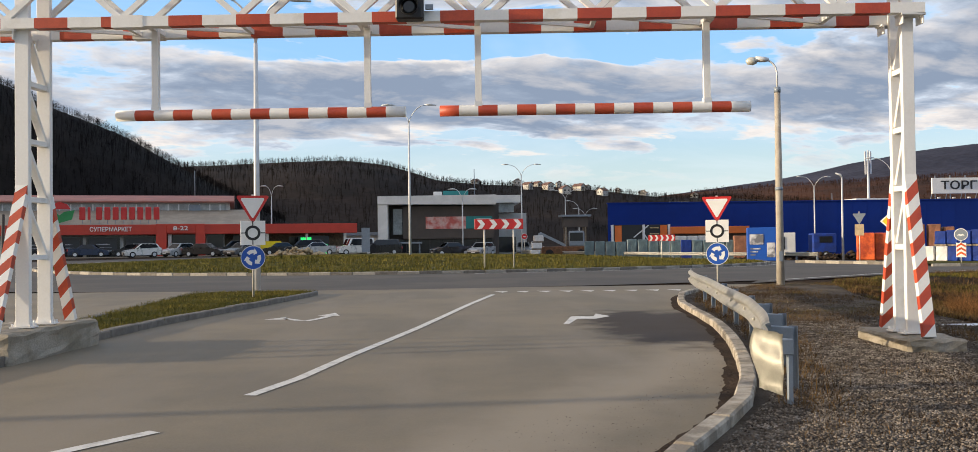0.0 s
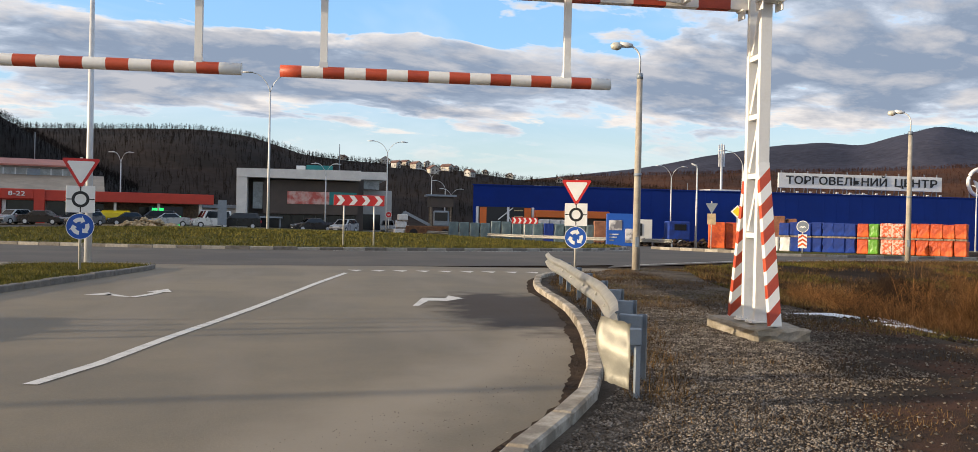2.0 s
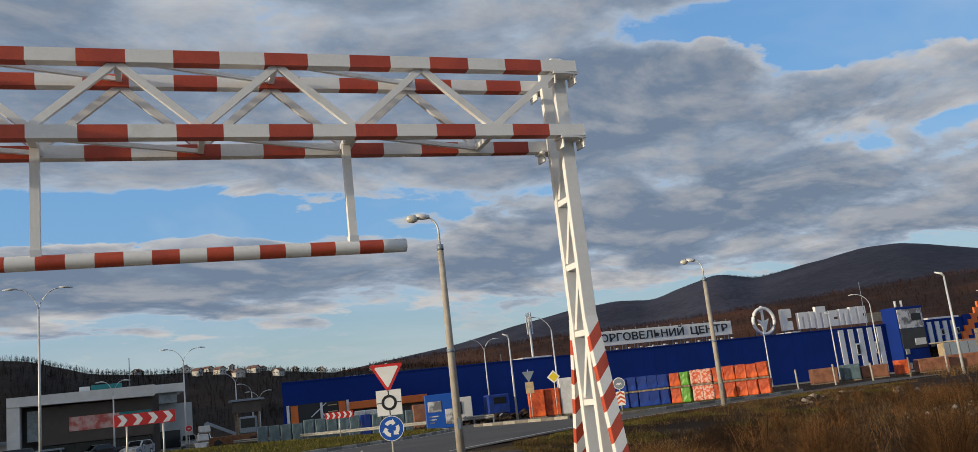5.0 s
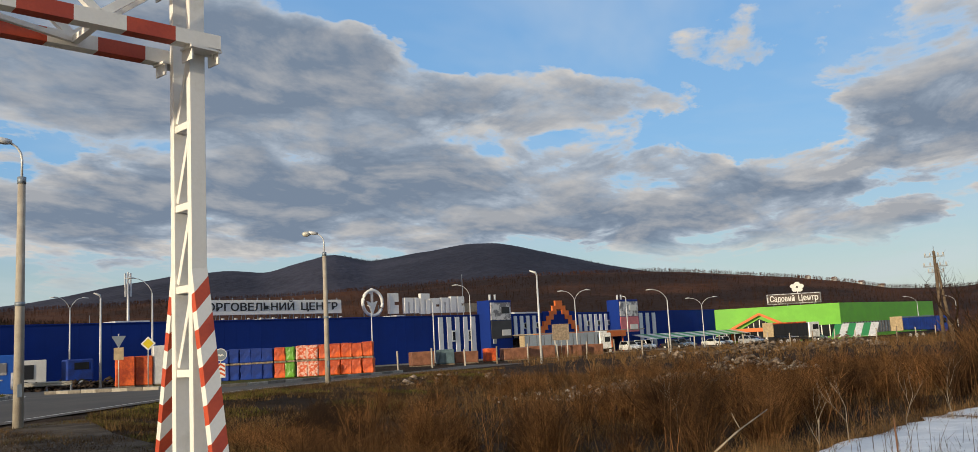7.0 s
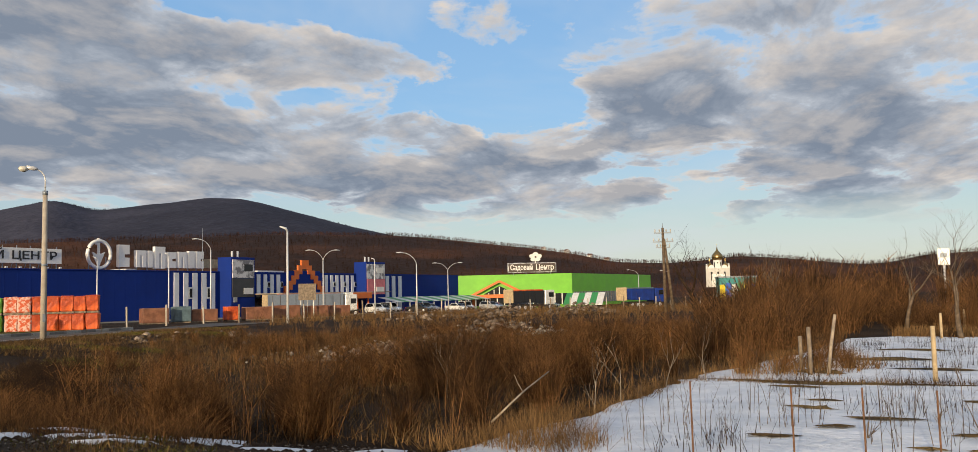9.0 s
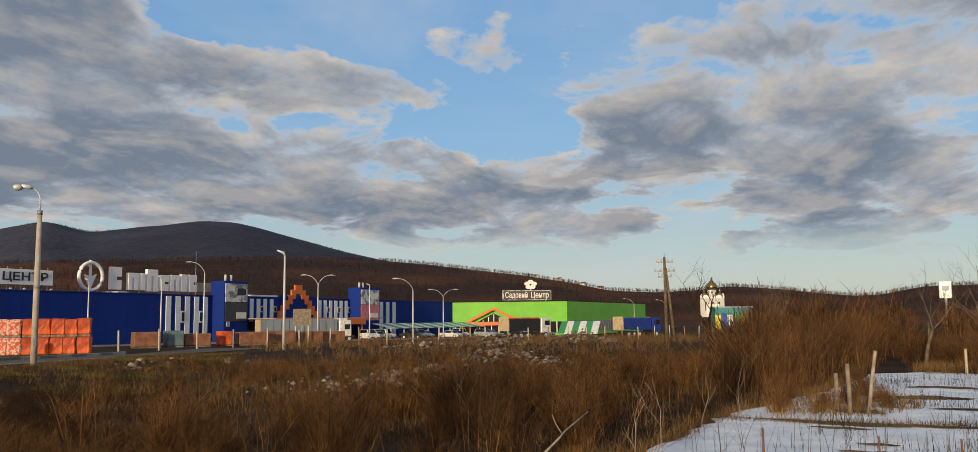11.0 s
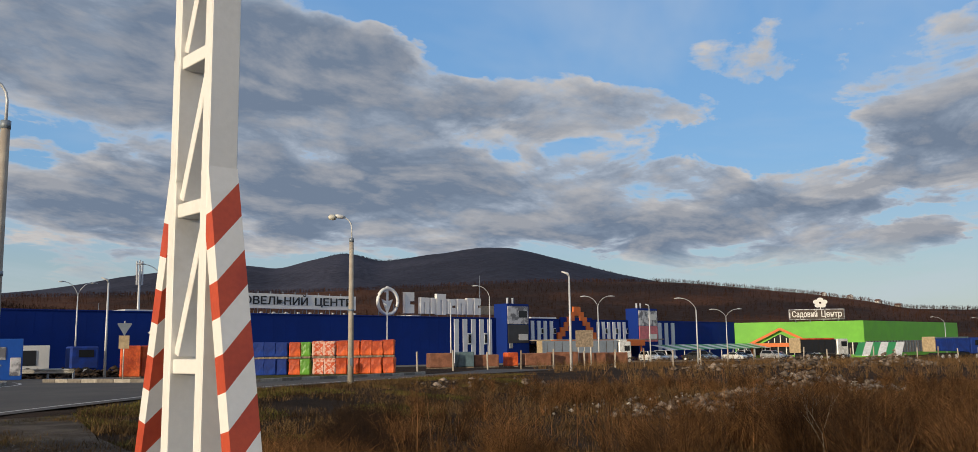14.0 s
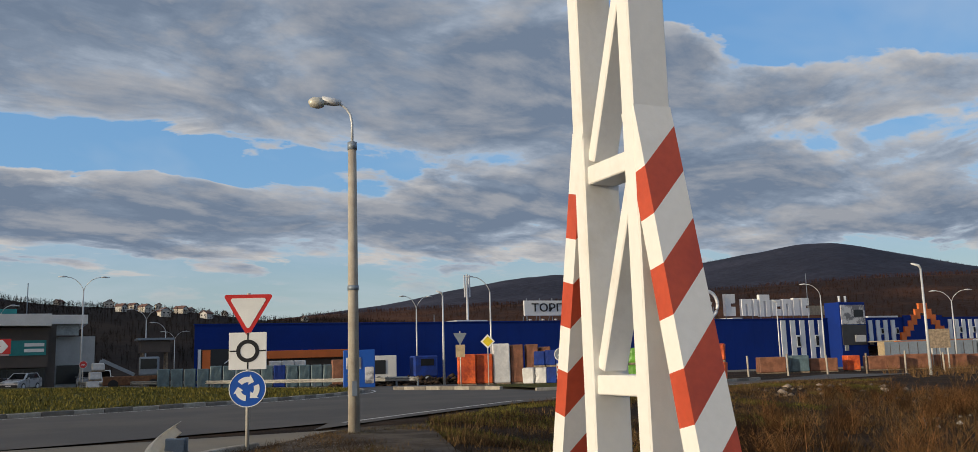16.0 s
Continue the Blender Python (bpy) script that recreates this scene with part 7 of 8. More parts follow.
def build_car(kind, paint, x, y, turn, where):
    z = gz1(x, y) + 0.02
    m = pose(x, y, z, 0, 0, turn)
    key = (kind, paint)
    name = {"sedan": "saloon_car", "hatch": "hatchback_car", "suv": "suv_car", "van": "small_van"}[kind]
    if key in _car_cache:
        return copy_thing(_car_cache[key], m)
    L, W, H, hood, deck = {"sedan": (4.5, 1.75, 1.45, 0.95, 1.0), "hatch": (3.95, 1.7, 1.5, 0.95, 1.05), "suv": (4.6, 1.85, 1.72, 1.1, 1.15), "van": (4.2, 1.75, 1.85, 1.05, 1.1)}[kind]
    t = thing(name, paint + " parked " + {"sedan": "saloon car", "hatch": "hatchback", "suv": "tall estate car", "van": "small van"}[kind] + " " + where, "car", m, "parked cars")
    a = L / 2
    rear = {"sedan": [(a - 0.02, deck * 0.75), (a - 0.15, deck), (a - 0.75, deck + 0.03)], "hatch": [(a - 0.02, 0.75), (a - 0.08, deck)], "suv": [(a - 0.02, 0.8), (a - 0.06, deck)], "van": [(a - 0.02, 0.8), (a - 0.05, deck)]}[kind]
    base = [(-a + 0.08, 0.22), (-a, 0.42), (-a + 0.03, 0.66), (-a + 0.25, hood * 0.84), (-a + 1.15, hood)]
    bm = bmesh.new()
    outline = base + [(a - 1.3 if kind == "sedan" else a - 0.3, deck + 0.02)] + rear[::-1][0 if kind != "sedan" else 0:] + [(a - 0.05, 0.25)]
    seen, clean = set(), []
    for p in outline:
        if p not in seen:
            seen.add(p)
            clean.append(p)
    prism(bm, clean, W, Matrix.Translation((0, -W / 2, 0)))
    bevelled(bm, 0.05, 2)
    body = part("body", bm, PAINTS[paint], t)
    # roof cabin, narrower at the top
    rx = {"sedan": a - 0.85, "hatch": a - 0.12, "suv": a - 0.1, "van": a - 0.08}[kind]
    tx = {"sedan": a - 1.55, "hatch": a - 0.55, "suv": a - 0.4, "van": a - 0.2}[kind]
    lo, hi, wl, wh = hood - 0.03, H, W * 0.47, W * 0.39
    b0, b1, t0, t1 = -a + 1.05, rx, -a + (1.75 if kind != "van" else 1.45), tx
    bm = bmesh.new()
    vs = [bm.verts.new(p) for p in ((b0, -wl, lo), (b1, -wl, lo), (b1, wl, lo), (b0, wl, lo), (t0, -wh, hi), (t1, -wh, hi), (t1, wh, hi), (t0, wh, hi))]
    for f in ((0, 1, 5, 4), (1, 2, 6, 5), (2, 3, 7, 6), (3, 0, 4, 7), (4, 5, 6, 7), (3, 2, 1, 0)):
        bm.faces.new([vs[i] for i in f])
    bevelled(bm, 0.04, 2)
    part("cabin", bm, PAINTS[paint], t)

    def lerp3(p, q, f):
        return tuple(p[i] + (q[i] - p[i]) * f for i in range(3))
    c = [(b0, -wl, lo), (b1, -wl, lo), (b1, wl, lo), (b0, wl, lo), (t0, -wh, hi), (t1, -wh, hi), (t1, wh, hi), (t0, wh, hi)]
    for nm, q in (("side_window", (0, 1, 5, 4)), ("side_window", (2, 3, 7, 6)), ("windscreen", (3, 0, 4, 7)), ("rear_window", (1, 2, 6, 5))):
        p = [Vector(c[i]) for i in q]
        nrm = (p[1] - p[0]).cross(p[3] - p[0]).normalized() * 0.012
        mid_ = sum(p, Vector()) / 4
        bm = bmesh.new()
        w = [mid_ + (v - mid_) * 0.86 for v in p]
        f = bm.faces.new([bm.verts.new(v + nrm) for v in w])
        bmesh.ops.solidify(bm, geom=[f], thickness=0.01)
        part(nm, bm, "dark_glass", t)
    for wx in (-a + 0.85, a - 0.85):
        for wy in (-W / 2 + 0.08, W / 2 - 0.08):
            wheel_parts(t, wx, wy, 0.32, 0.2)
    for wy in (-1, 1):
        part("headlight", box((-a - 0.01, wy * W * 0.36 - 0.16, 0.6), (-a + 0.16, wy * W * 0.36 + 0.16, 0.76), 0.03), "light_glass", t)
        part("tail_light", box((a - 0.12, wy * W * 0.40 - 0.12, 0.65), (a + 0.005, wy * W * 0.40 + 0.12, 0.92), 0.02), "sign_red", t)
        part("mirror", box((-a + 1.45, wy * (W / 2 + 0.08) - 0.08, hood), (-a + 1.6, wy * (W / 2 + 0.08) + 0.08, hood + 0.14), 0.02), PAINTS[paint], t)
    part("bumper", box((-a - 0.03, -W * 0.46, 0.28), (-a + 0.1, W * 0.46, 0.5), 0.03), "black", t)
    part("number_plate", box((-a - 0.04, -0.24, 0.36), (-a - 0.02, 0.24, 0.46)), "sign_white", t)
    _car_cache[key] = t
    return t


NEARSHOP = "on the car park"
for kind, paint, x, y, turn in (
        ("hatch", "black", -43.5, 98.0, 10), ("sedan", "navy", -38.8, 97.5, 190), ("sedan", "black", -34.6, 98.6, 8), ("hatch", "white", -31.2, 91.5, 30), ("hatch", "silver", -28.0, 93, 60), ("sedan", "black", -25.2, 92.5, 170),
        ("suv", "black", -22.6, 95.5, 15), ("hatch", "grey", -21.0, 91.0, 60), ("sedan", "black", -18.0, 96.5, 15), ("suv", "black", -15.2, 95, 5), ("sedan", "silver", -13.8, 94, 8), ("van", "white", -10.2, 96.0, 20),
        ("van", "white", -9.6, 93.2, 15), ("suv", "black", -6.9, 93.5, 0), ("sedan", "black", 0.4, 92.0, 20), ("hatch", "silver", 3.6, 92.0, 60), ("suv", "grey", 9.5, 108, 85), ("van", "white", 11.2, 109, 85)):
    build_car(kind, paint, x * 1.07 + 0.6, y * 1.075, turn, NEARSHOP)
for i, (kind, paint) in enumerate((("suv", "white"), ("sedan", "silver"), ("van", "white"), ("sedan", "black"), ("suv", "grey"), ("hatch", "silver"), ("sedan", "white"), ("sedan", "navy"), ("van", "white"), ("suv", "silver"), ("sedan", "black"), ("hatch", "red"), ("suv", "black"), ("sedan", "silver"), ("suv", "white"), ("sedan", "black"), ("suv", "navy"), ("hatch", "white"))):
    build_car(kind, paint, 134 + 4.1 * i, 88.0 - 0.55 * i + (i % 3) * 1.5, 60 + (i % 4) * 12, NEARSHOP)
for kind, paint, x, y, turn in (("suv", "white", 119.5, 97.0, 20), ("sedan", "black", 115.5, 97.5, 10), ("sedan", "navy", 124, 101, 15), ("hatch", "white", 101, 86, 70)):
    build_car(kind, paint, x, y, turn, NEARSHOP)


def build_trailer_truck():
    t = thing("articulated_lorry", "white tractor unit with a long grey curtain-sided trailer", "lorry", pose(120.4, 100.9, gz1(126, 97) - 0.3, 0, 0, -31))
    tr = part("trailer", box((0, -1.25, 1.1), (13.6, 1.25, 3.95), 0.05), "steel_paint", t, "grey curtain-sided trailer")
    part("rear_doors", box((-0.1, -1.24, 1.0), (0.0, 1.24, 3.95)), "wood_pale", tr)
    for k in range(10):
        part("curtain_strap", box((0.8 + 1.35 * k, -1.29, 1.1), (0.86 + 1.35 * k, -1.25, 3.8)), "mall_brown", tr)
    part("side_skirt", box((0.5, -1.2, 0.7), (12, -1.1, 1.1)), "mall_white", tr)
    part("chassis", box((0, -0.9, 0.75), (17, 0.9, 1.1)), "black", t)
    cab = part("cab", box((14.0, -1.2, 0.9), (16.3, 1.2, 3.7), 0.15), PAINTS["white"], t)
    part("windscreen", box((16.27, -1.05, 2.1), (16.34, 1.05, 3.1), 0.02), "dark_glass", cab)
    part("side_window", box((15.0, -1.23, 2.1), (16.0, -1.18, 3.0), 0.01), "dark_glass", cab)
    part("grille", box((16.28, -0.9, 1.0), (16.35, 0.9, 1.8), 0.02), "black", cab)
    part("wind_deflector", box((14.1, -1.1, 3.7), (15.6, 1.1, 4.05), 0.1), PAINTS["white"], cab)
    for x in (1.8, 3.1, 4.4, 14.2, 15.9):
        for y in (-1.05, 1.05):
            wheel_parts(t, x, y, 0.5, 0.32)


build_trailer_truck()


def build_tipper(x, y, turn, body_mat, cab_mat, label):
    t = thing("tipper_lorry", label, "lorry", pose(x, y, gz1(x, y) - 0.1, 0, 0, turn), "tipper lorries")
    part("chassis", box((-4.5, -0.7, 0.7), (4.4, 0.7, 1.1)), "black", t)
    bm = bmesh.new()
    prism(bm, [(-4.6, 1.5), (1.7, 1.2), (1.9, 3.3), (-4.9, 3.3)], 2.5, Matrix.Translation((0, -1.25, 0)))
    tb = part("tipper_body", bm, body_mat, t)
    part("tailgate", box((-5.1, -1.25, 1.3), (-4.85, 1.25, 3.6), 0.05), "wood_pale", tb, "pale dusty tailgate")
    for k in range(5):
        part("body_rib", box((-3.9 + 1.2 * k, -1.32, 1.4), (-3.8 + 1.2 * k, -1.25, 3.3)), body_mat, tb)
    part("load_cover", box((-4.7, -1.2, 3.3), (1.8, 1.2, 3.55), 0.08), "tarp_orange" if body_mat == "black" else "tarp_slate", tb)
    cab = part("cab", box((2.2, -1.2, 0.9), (4.4, 1.2, 3.4), 0.12), cab_mat, t)
    part("side_window", box((3.0, -1.23, 2.2), (4.1, -1.18, 3.0)), "dark_glass", cab)
    part("windscreen", box((4.37, -1.05, 2.1), (4.43, 1.05, 3.1)), "dark_glass", cab)
    for wx in (-3.6, -2.3, -1.0, 3.2):
        for wy in (-1.05, 1.05):
            wheel_parts(t, wx, wy, 0.52, 0.32)


build_tipper(143.5, 62.5, -28, "black", PAINTS["white"], "dark tipper lorry with a dusty pale tailgate")
build_tipper(156.5, 46.5, -30, "tarp_blue", "tarp_blue", "blue tipper lorry standing by the fence")
lo = thing("flatbed_lorry", "small blue lorry with a white box", "lorry", pose(35.0, 83.5, gz1(35, 83), 0, 0, -10))
part("box_body", box((-3.4, -1.0, 0.7), (-1.0, 1.0, 2.6), 0.04), "mall_white", lo)
part("box_grille", box((-3.2, -1.05, 1.0), (-2.0, -1.0, 2.2)), "black", lo)
cb = part("cab", box((0.6, -1.0, 0.6), (2.8, 1.0, 2.5), 0.12), "blue_lorry" if "blue_lorry" in M else "tarp_blue", lo)
part("side_window", box((1.2, -1.04, 1.6), (2.4, -0.98, 2.2)), "dark_glass", cb)
part("deck", box((-3.4, -1.0, 0.5), (0.6, 1.0, 0.7)), "steel_paint", lo)
for wx in (-2.6, 1.8):
    for wy in (-0.9, 0.9):
        wheel_parts(lo, wx, wy, 0.4, 0.25)

# ---------------------------------------------------------------- brush, reeds, trees, rubble
def field_z(x, y):
    return gz(x, y) - 0.03


def stem_mesh(name, mat, label, category, P0, P1, W0, W1):
    """Three-sided tapered stems between pairs of points, as one thicket."""
    P0, P1, W0, W1 = np.array(P0), np.array(P1), np.array(W0), np.array(W1)
    d = P1 - P0
    d /= np.linalg.norm(d, axis=1)[:, None] + 1e-9
    ref = np.tile(np.array((0.31, 0.95, 0.05)), (len(d), 1))
    u = np.cross(d, ref)
    u /= np.linalg.norm(u, axis=1)[:, None] + 1e-9
    v = np.cross(d, u)
    verts = np.empty((len(d), 6, 3))
    for i in range(3):
        a = 2 * math.pi * i / 3
        o = math.cos(a) * u + math.sin(a) * v
        verts[:, i] = P0 + o * W0[:, None]
        verts[:, 3 + i] = P1 + o * W1[:, None]
    base = (np.arange(len(d)) * 6)[:, None]
    faces = np.concatenate([base + np.array(((i, (i + 1) % 3, 3 + (i + 1) % 3, 3 + i),)) for i in range(3)])
    ob = raw_mesh(name, verts.reshape(-1, 3), faces, mat)
    return tagged(ob, label, category, kind="stuff")


def shrub_mesh(name, mat, label, category, centres, stems, h0, h1, lean=0.35, twigs=3, w=0.011, seed=1):
    """Clumps of thin woody stems with side twigs; three-sided, tapered."""
    r = np.random.RandomState(seed)
    P0, P1, W0, W1 = [], [], [], []
    for x, y, k in centres:
        n = r.randint(stems[0], stems[1] + 1)
        z = float(field_z(x, y))
        for _ in range(n):
            a, rad = r.uniform(0, 6.283), abs(r.normal(0, 0.22)) * k
            b = np.array((x + rad * math.cos(a), y + rad * math.sin(a), z - 0.03))
            h = r.uniform(h0, h1) * k
            a2 = a + r.normal(0, 0.8)
            ln = abs(r.normal(0, lean)) * h
            m = b + np.array((0.35 * ln * math.cos(a2), 0.35 * ln * math.sin(a2), 0.55 * h))
            e = b + np.array((ln * math.cos(a2), ln * math.sin(a2), h))
            ww = w * (0.6 + 0.5 * h)
            P0 += [b, m]
            P1 += [m, e]
            W0 += [ww, ww * 0.7]
            W1 += [ww * 0.7, ww * 0.2]
            for _ in range(twigs):
                f = r.uniform(0.25, 0.95)
                s = b + (m - b) * min(1, f * 1.8) if f < 0.55 else m + (e - m) * (f - 0.55) / 0.45
                ta = r.uniform(0, 6.283)
                tl = r.uniform(0.12, 0.34) * h
                P0.append(s)
                P1.append(s + np.array((tl * 0.6 * math.cos(ta), tl * 0.6 * math.sin(ta), tl * r.uniform(0.4, 1.0))))
                W0.append(ww * 0.45)
                W1.append(ww * 0.12)
    return stem_mesh(name, mat, label, category, P0, P1, W0, W1)


def blades(name, mat, label, pts, h0, h1, w, seed=1, lean=0.5, per=1, spread=0.05, zoff=None):
    r = np.random.RandomState(seed)
    pts = np.repeat(np.asarray(pts, float), per, 0)
    n = len(pts)
    pts = pts + r.normal(0, spread, pts.shape)
    z = gz(pts[:, 0], pts[:, 1]) if zoff is None else np.array([zoff(a, b) for a, b in pts])
    a = r.uniform(0, 6.283, n)
    h = r.uniform(h0, h1, n)
    ln = np.abs(r.normal(0, lean, n)) * h
    b2 = a + r.uniform(-0.9, 0.9, n) + 1.57
    ww = w * r.uniform(0.6, 1.4, n)
    base = np.stack([pts[:, 0], pts[:, 1], z - 0.01], 1)
    side = np.stack([np.cos(a), np.sin(a), np.zeros(n)], 1) * ww[:, None]
    tip = base + np.stack([ln * np.cos(b2), ln * np.sin(b2), h], 1)
    verts = np.stack([base - side, base + side, tip], 1).reshape(-1, 3)
    ob = raw_mesh(name, verts, np.arange(3 * n).reshape(-1, 3), mat)
    return tagged(ob, label, "grass", kind="stuff")


def inside(x, y, poly):
    c = False
    for (ax, ay), (bx, by) in zip(poly, poly[1:] + poly[:1]):
        if (ay > y) != (by > y) and x < (bx - ax) * (y - ay) / (by - ay) + ax:
            c = not c
    return c


def scatter(poly, count, seed, keep=None):
    r = np.random.RandomState(seed)
    xs, ys = [p[0] for p in poly], [p[1] for p in poly]
    out = []
    while len(out) < count:
        x, y = r.uniform(min(xs), max(xs)), r.uniform(min(ys), max(ys))
        if inside(x, y, poly) and (keep is None or keep(x, y, r)):
            out.append((x, y))
    return out


BRUSH = [(11.2, 12.9), (12.8, 10.9), (14.6, 10.0), (18, 9.6), (21, 9.5), (23, 9.1), (28, 7.7), (30.5, 6.4), (33, 7.0), (37, 7.2), (47, 7), (52, 14), (50, 26), (42, 34), (33, 33.5), (25, 29.5), (18.5, 23.5), (13.5, 18.5)]


def patchy(x, y, r):
    return noise.noise((x * 0.3, y * 0.3, 7)) + 0.18 > r.uniform(-0.5, 0.6)


rr = np.random.RandomState(5)


def bush_mesh(name, mat, label, centres, stems, w, seed):
    """Rounded bare bushes: many thin stems from one root that arch outwards and fork into twigs."""
    r = np.random.RandomState(seed)
    P0, P1, W0, W1 = [], [], [], []
    for x, y, k in centres:
        z = float(field_z(x, y))
        root = np.array((x, y, z - 0.03))
        tilt = r.normal(0, 0.12, 2)
        for _ in range(r.randint(stems[0], stems[1])):
            a = r.uniform(0, 6.283)
            out = abs(r.normal(0, 0.42)) + 0.05
            h = k * r.uniform(0.55, 1.15) * (1.05 - 0.28 * min(out, 1.4))
            dx, dy = math.cos(a) * out + tilt[0], math.sin(a) * out + tilt[1]
            b = root + np.array((r.normal(0, 0.12), r.normal(0, 0.12), 0)) * k
            m = b + np.array((0.42 * dx * h, 0.42 * dy * h, 0.52 * h))
            e = b + np.array((dx * h, dy * h, h)) + r.normal(0, 0.04, 3) * k
            ww = w * r.uniform(0.6, 1.3)
            P0 += [b, m]
            P1 += [m, e]
            W0 += [ww, ww * 0.7]
            W1 += [ww * 0.7, ww * 0.22]
            for _ in range(5):
                f = r.uniform(0.2, 1.0)
                s = b + (m - b) * f / 0.5 if f < 0.5 else m + (e - m) * (f - 0.5) / 0.5
                ta, tl = a + r.normal(0, 1.3), r.uniform(0.14, 0.36) * h
                P0.append(s)
                P1.append(s + np.array((tl * 0.75 * math.cos(ta), tl * 0.75 * math.sin(ta), tl * r.uniform(0.1, 0.9))))
                W0.append(ww * 0.5)
                W1.append(ww * 0.15)
    return stem_mesh(name, mat, label, "brush", P0, P1, W0, W1)


def open_ground(x, y):
    """Where the brush leaves the soil bare."""
    return noise.noise((x * 0.22, y * 0.22, 17)) + 0.5 * noise.noise((x * 0.6, y * 0.6, 27))


def bushy(x, y, r):
    return open_ground(x, y) > -0.1 + r.uniform(-0.25, 0.25)


THICKET = [(12.2, 15.2), (12.2, 13.6), (12.9, 11.6), (14.6, 10.6), (18, 10.1), (24, 9.7), (30, 8.8), (31, 12.5), (24, 14), (20, 15.5), (17, 17), (14.2, 16.8)]
near = [(x, y, rr.uniform(0.78, 1.2) * (1 + 0.35 * noise.noise((x * 0.35, y * 0.35, 31)))) for x, y in [(12.5, 14.3), (12.9, 12.7), (13.4, 11.6), (14.3, 10.9), (12.6, 15.2), (16.2, 10.6)] + scatter(THICKET, 74, 11, bushy)]
bush_mesh("brush_near", "twig", "tall rounded bare bushes on waste ground", near, (100, 185), 0.0046, 12)
low = [(x, y, rr.uniform(0.35, 0.85)) for x, y in scatter(BRUSH, 300, 211, bushy)]
bush_mesh("brush_low", "twig", "low bare bushes scattered over rough ground", low, (28, 55), 0.0060, 212)
clump = [(22.6, 8.4, 0.7), (22.9, 7.6, 0.65), (23.4, 6.9, 0.7), (24.2, 6.3, 0.6), (23.6, 8.3, 0.9), (25.0, 7.2, 0.8), (27.0, 6.8, 0.8)]
clump += [(x, y, rr.uniform(0.8, 1.5)) for x, y in scatter([(37.5, 5), (38, -4), (52, -8), (60, 2), (46, 6)], 46, 219)]
bush_mesh("brush_clump", "twig", "bare bushes round old posts in the snow", clump, (60, 110), 0.0055, 214)
# row of dark bushes added in place of the bank's shadowed step
bank_bushes = [(x, y, rr.uniform(0.4, 0.75)) for x, y in scatter([(12.6, 17.2), (13.4, 17.4), (16, 21), (19.8, 25.2), (18.8, 26.2), (15, 22.4)], 46, 215)]
bush_mesh("bank_shade_scrub", "bark_dark", "dark dead scrub in place of the bank's shaded edge", bank_bushes, (30, 60), 0.006, 216)
blades("far_straw", "reed", "tan dead grass beyond the snow", scatter([(36.2, 5.2), (36.2, -6), (39, -6), (40, 5.5)], 1500, 221), 0.15, 0.5, 0.014, 222, 0.8, 4, 0.12)
fringe = [(x + rr.normal(0, 0.2), y + abs(rr.normal(0, 0.22)) - 0.08) for x, y in snow_edge[:66] for _ in range(16)]
blades("snow_fringe", "reed", "dead straw hanging over the edge of the snow", fringe, 0.06, 0.3, 0.005, 224, 1.1, 4, 0.06)
blades("clump_straw", "reed", "straw tufts round the posts in the snow", scatter([(21.6, 8.6), (22.2, 6.4), (24.6, 5.6), (28, 6.4), (26, 8.2)], 420, 217), 0.1, 0.4, 0.008, 218, 0.8, 6, 0.09)
stems = [(x, y, rr.uniform(0.7, 1.1)) for x, y in scatter([(10.9, 12.9), (12.6, 11.0), (15, 9.9), (24, 9.3), (30, 14), (26, 22), (18, 21), (12.5, 17)], 130, 111, patchy)]
shrub_mesh("brush_stems", "twig", "tall thin bare stems standing above the brush", "brush", stems, (2, 6), 0.8, 1.6, 0.4, 6, 0.0045, 112)
scrub = [(x, y, rr.uniform(0.6, 1.1)) for x, y in scatter([(8.9, 12.6), (10.6, 12.2), (11.6, 13), (14, 18.2), (18, 23), (16.5, 24), (11.5, 19.5), (9.8, 16.5)], 420, 113, patchy)]
shrub_mesh("verge_scrub", "twig", "low dark dead scrub on the roadside slope", "brush", scrub, (8, 16), 0.2, 0.55, 0.8, 4, 0.0045, 114)
tall = [(x, y, rr.uniform(0.8, 1.25)) for x, y in scatter([(22, 9.6), (30, 8.2), (36, 7.2), (47, 7), (54, 3), (62, 12), (52, 14.6), (40, 12.6), (30, 10.8)], 420, 13)]
shrub_mesh("brush_tall", "twig", "tall bare reddish-brown thicket", "brush", tall, (11, 17), 0.9, 1.8, 0.4, 6, 0.0075, 14)
far = [(x, y, rr.uniform(0.7, 1.3)) for x, y in scatter([(54, 13), (62, 6), (120, 4), (210, 10), (210, 34), (120, 25), (74, 17)], 460, 15)]
shrub_mesh("brush_far", "twig", "distant bare brown brush", "brush", far, (8, 12), 1.6, 3.4, 0.35, 4, 0.017, 16)
behind = [(x, y, rr.uniform(0.7, 1.4)) for x, y in scatter([(34, -2), (60, 4), (140, 0), (200, -30), (60, -30)], 420, 17)]
shrub_mesh("brush_east", "twig", "bare brown brush beyond the snow", "brush", behind, (9, 14), 1.3, 3.0, 0.35, 5, 0.013, 18)
weeds = [(x, y, rr.uniform(0.5, 1.0)) for x, y in scatter([(40, 34), (50, 22), (60, 18), (110, 24), (125, 40), (100, 56), (62, 55)], 1100, 19, patchy)]
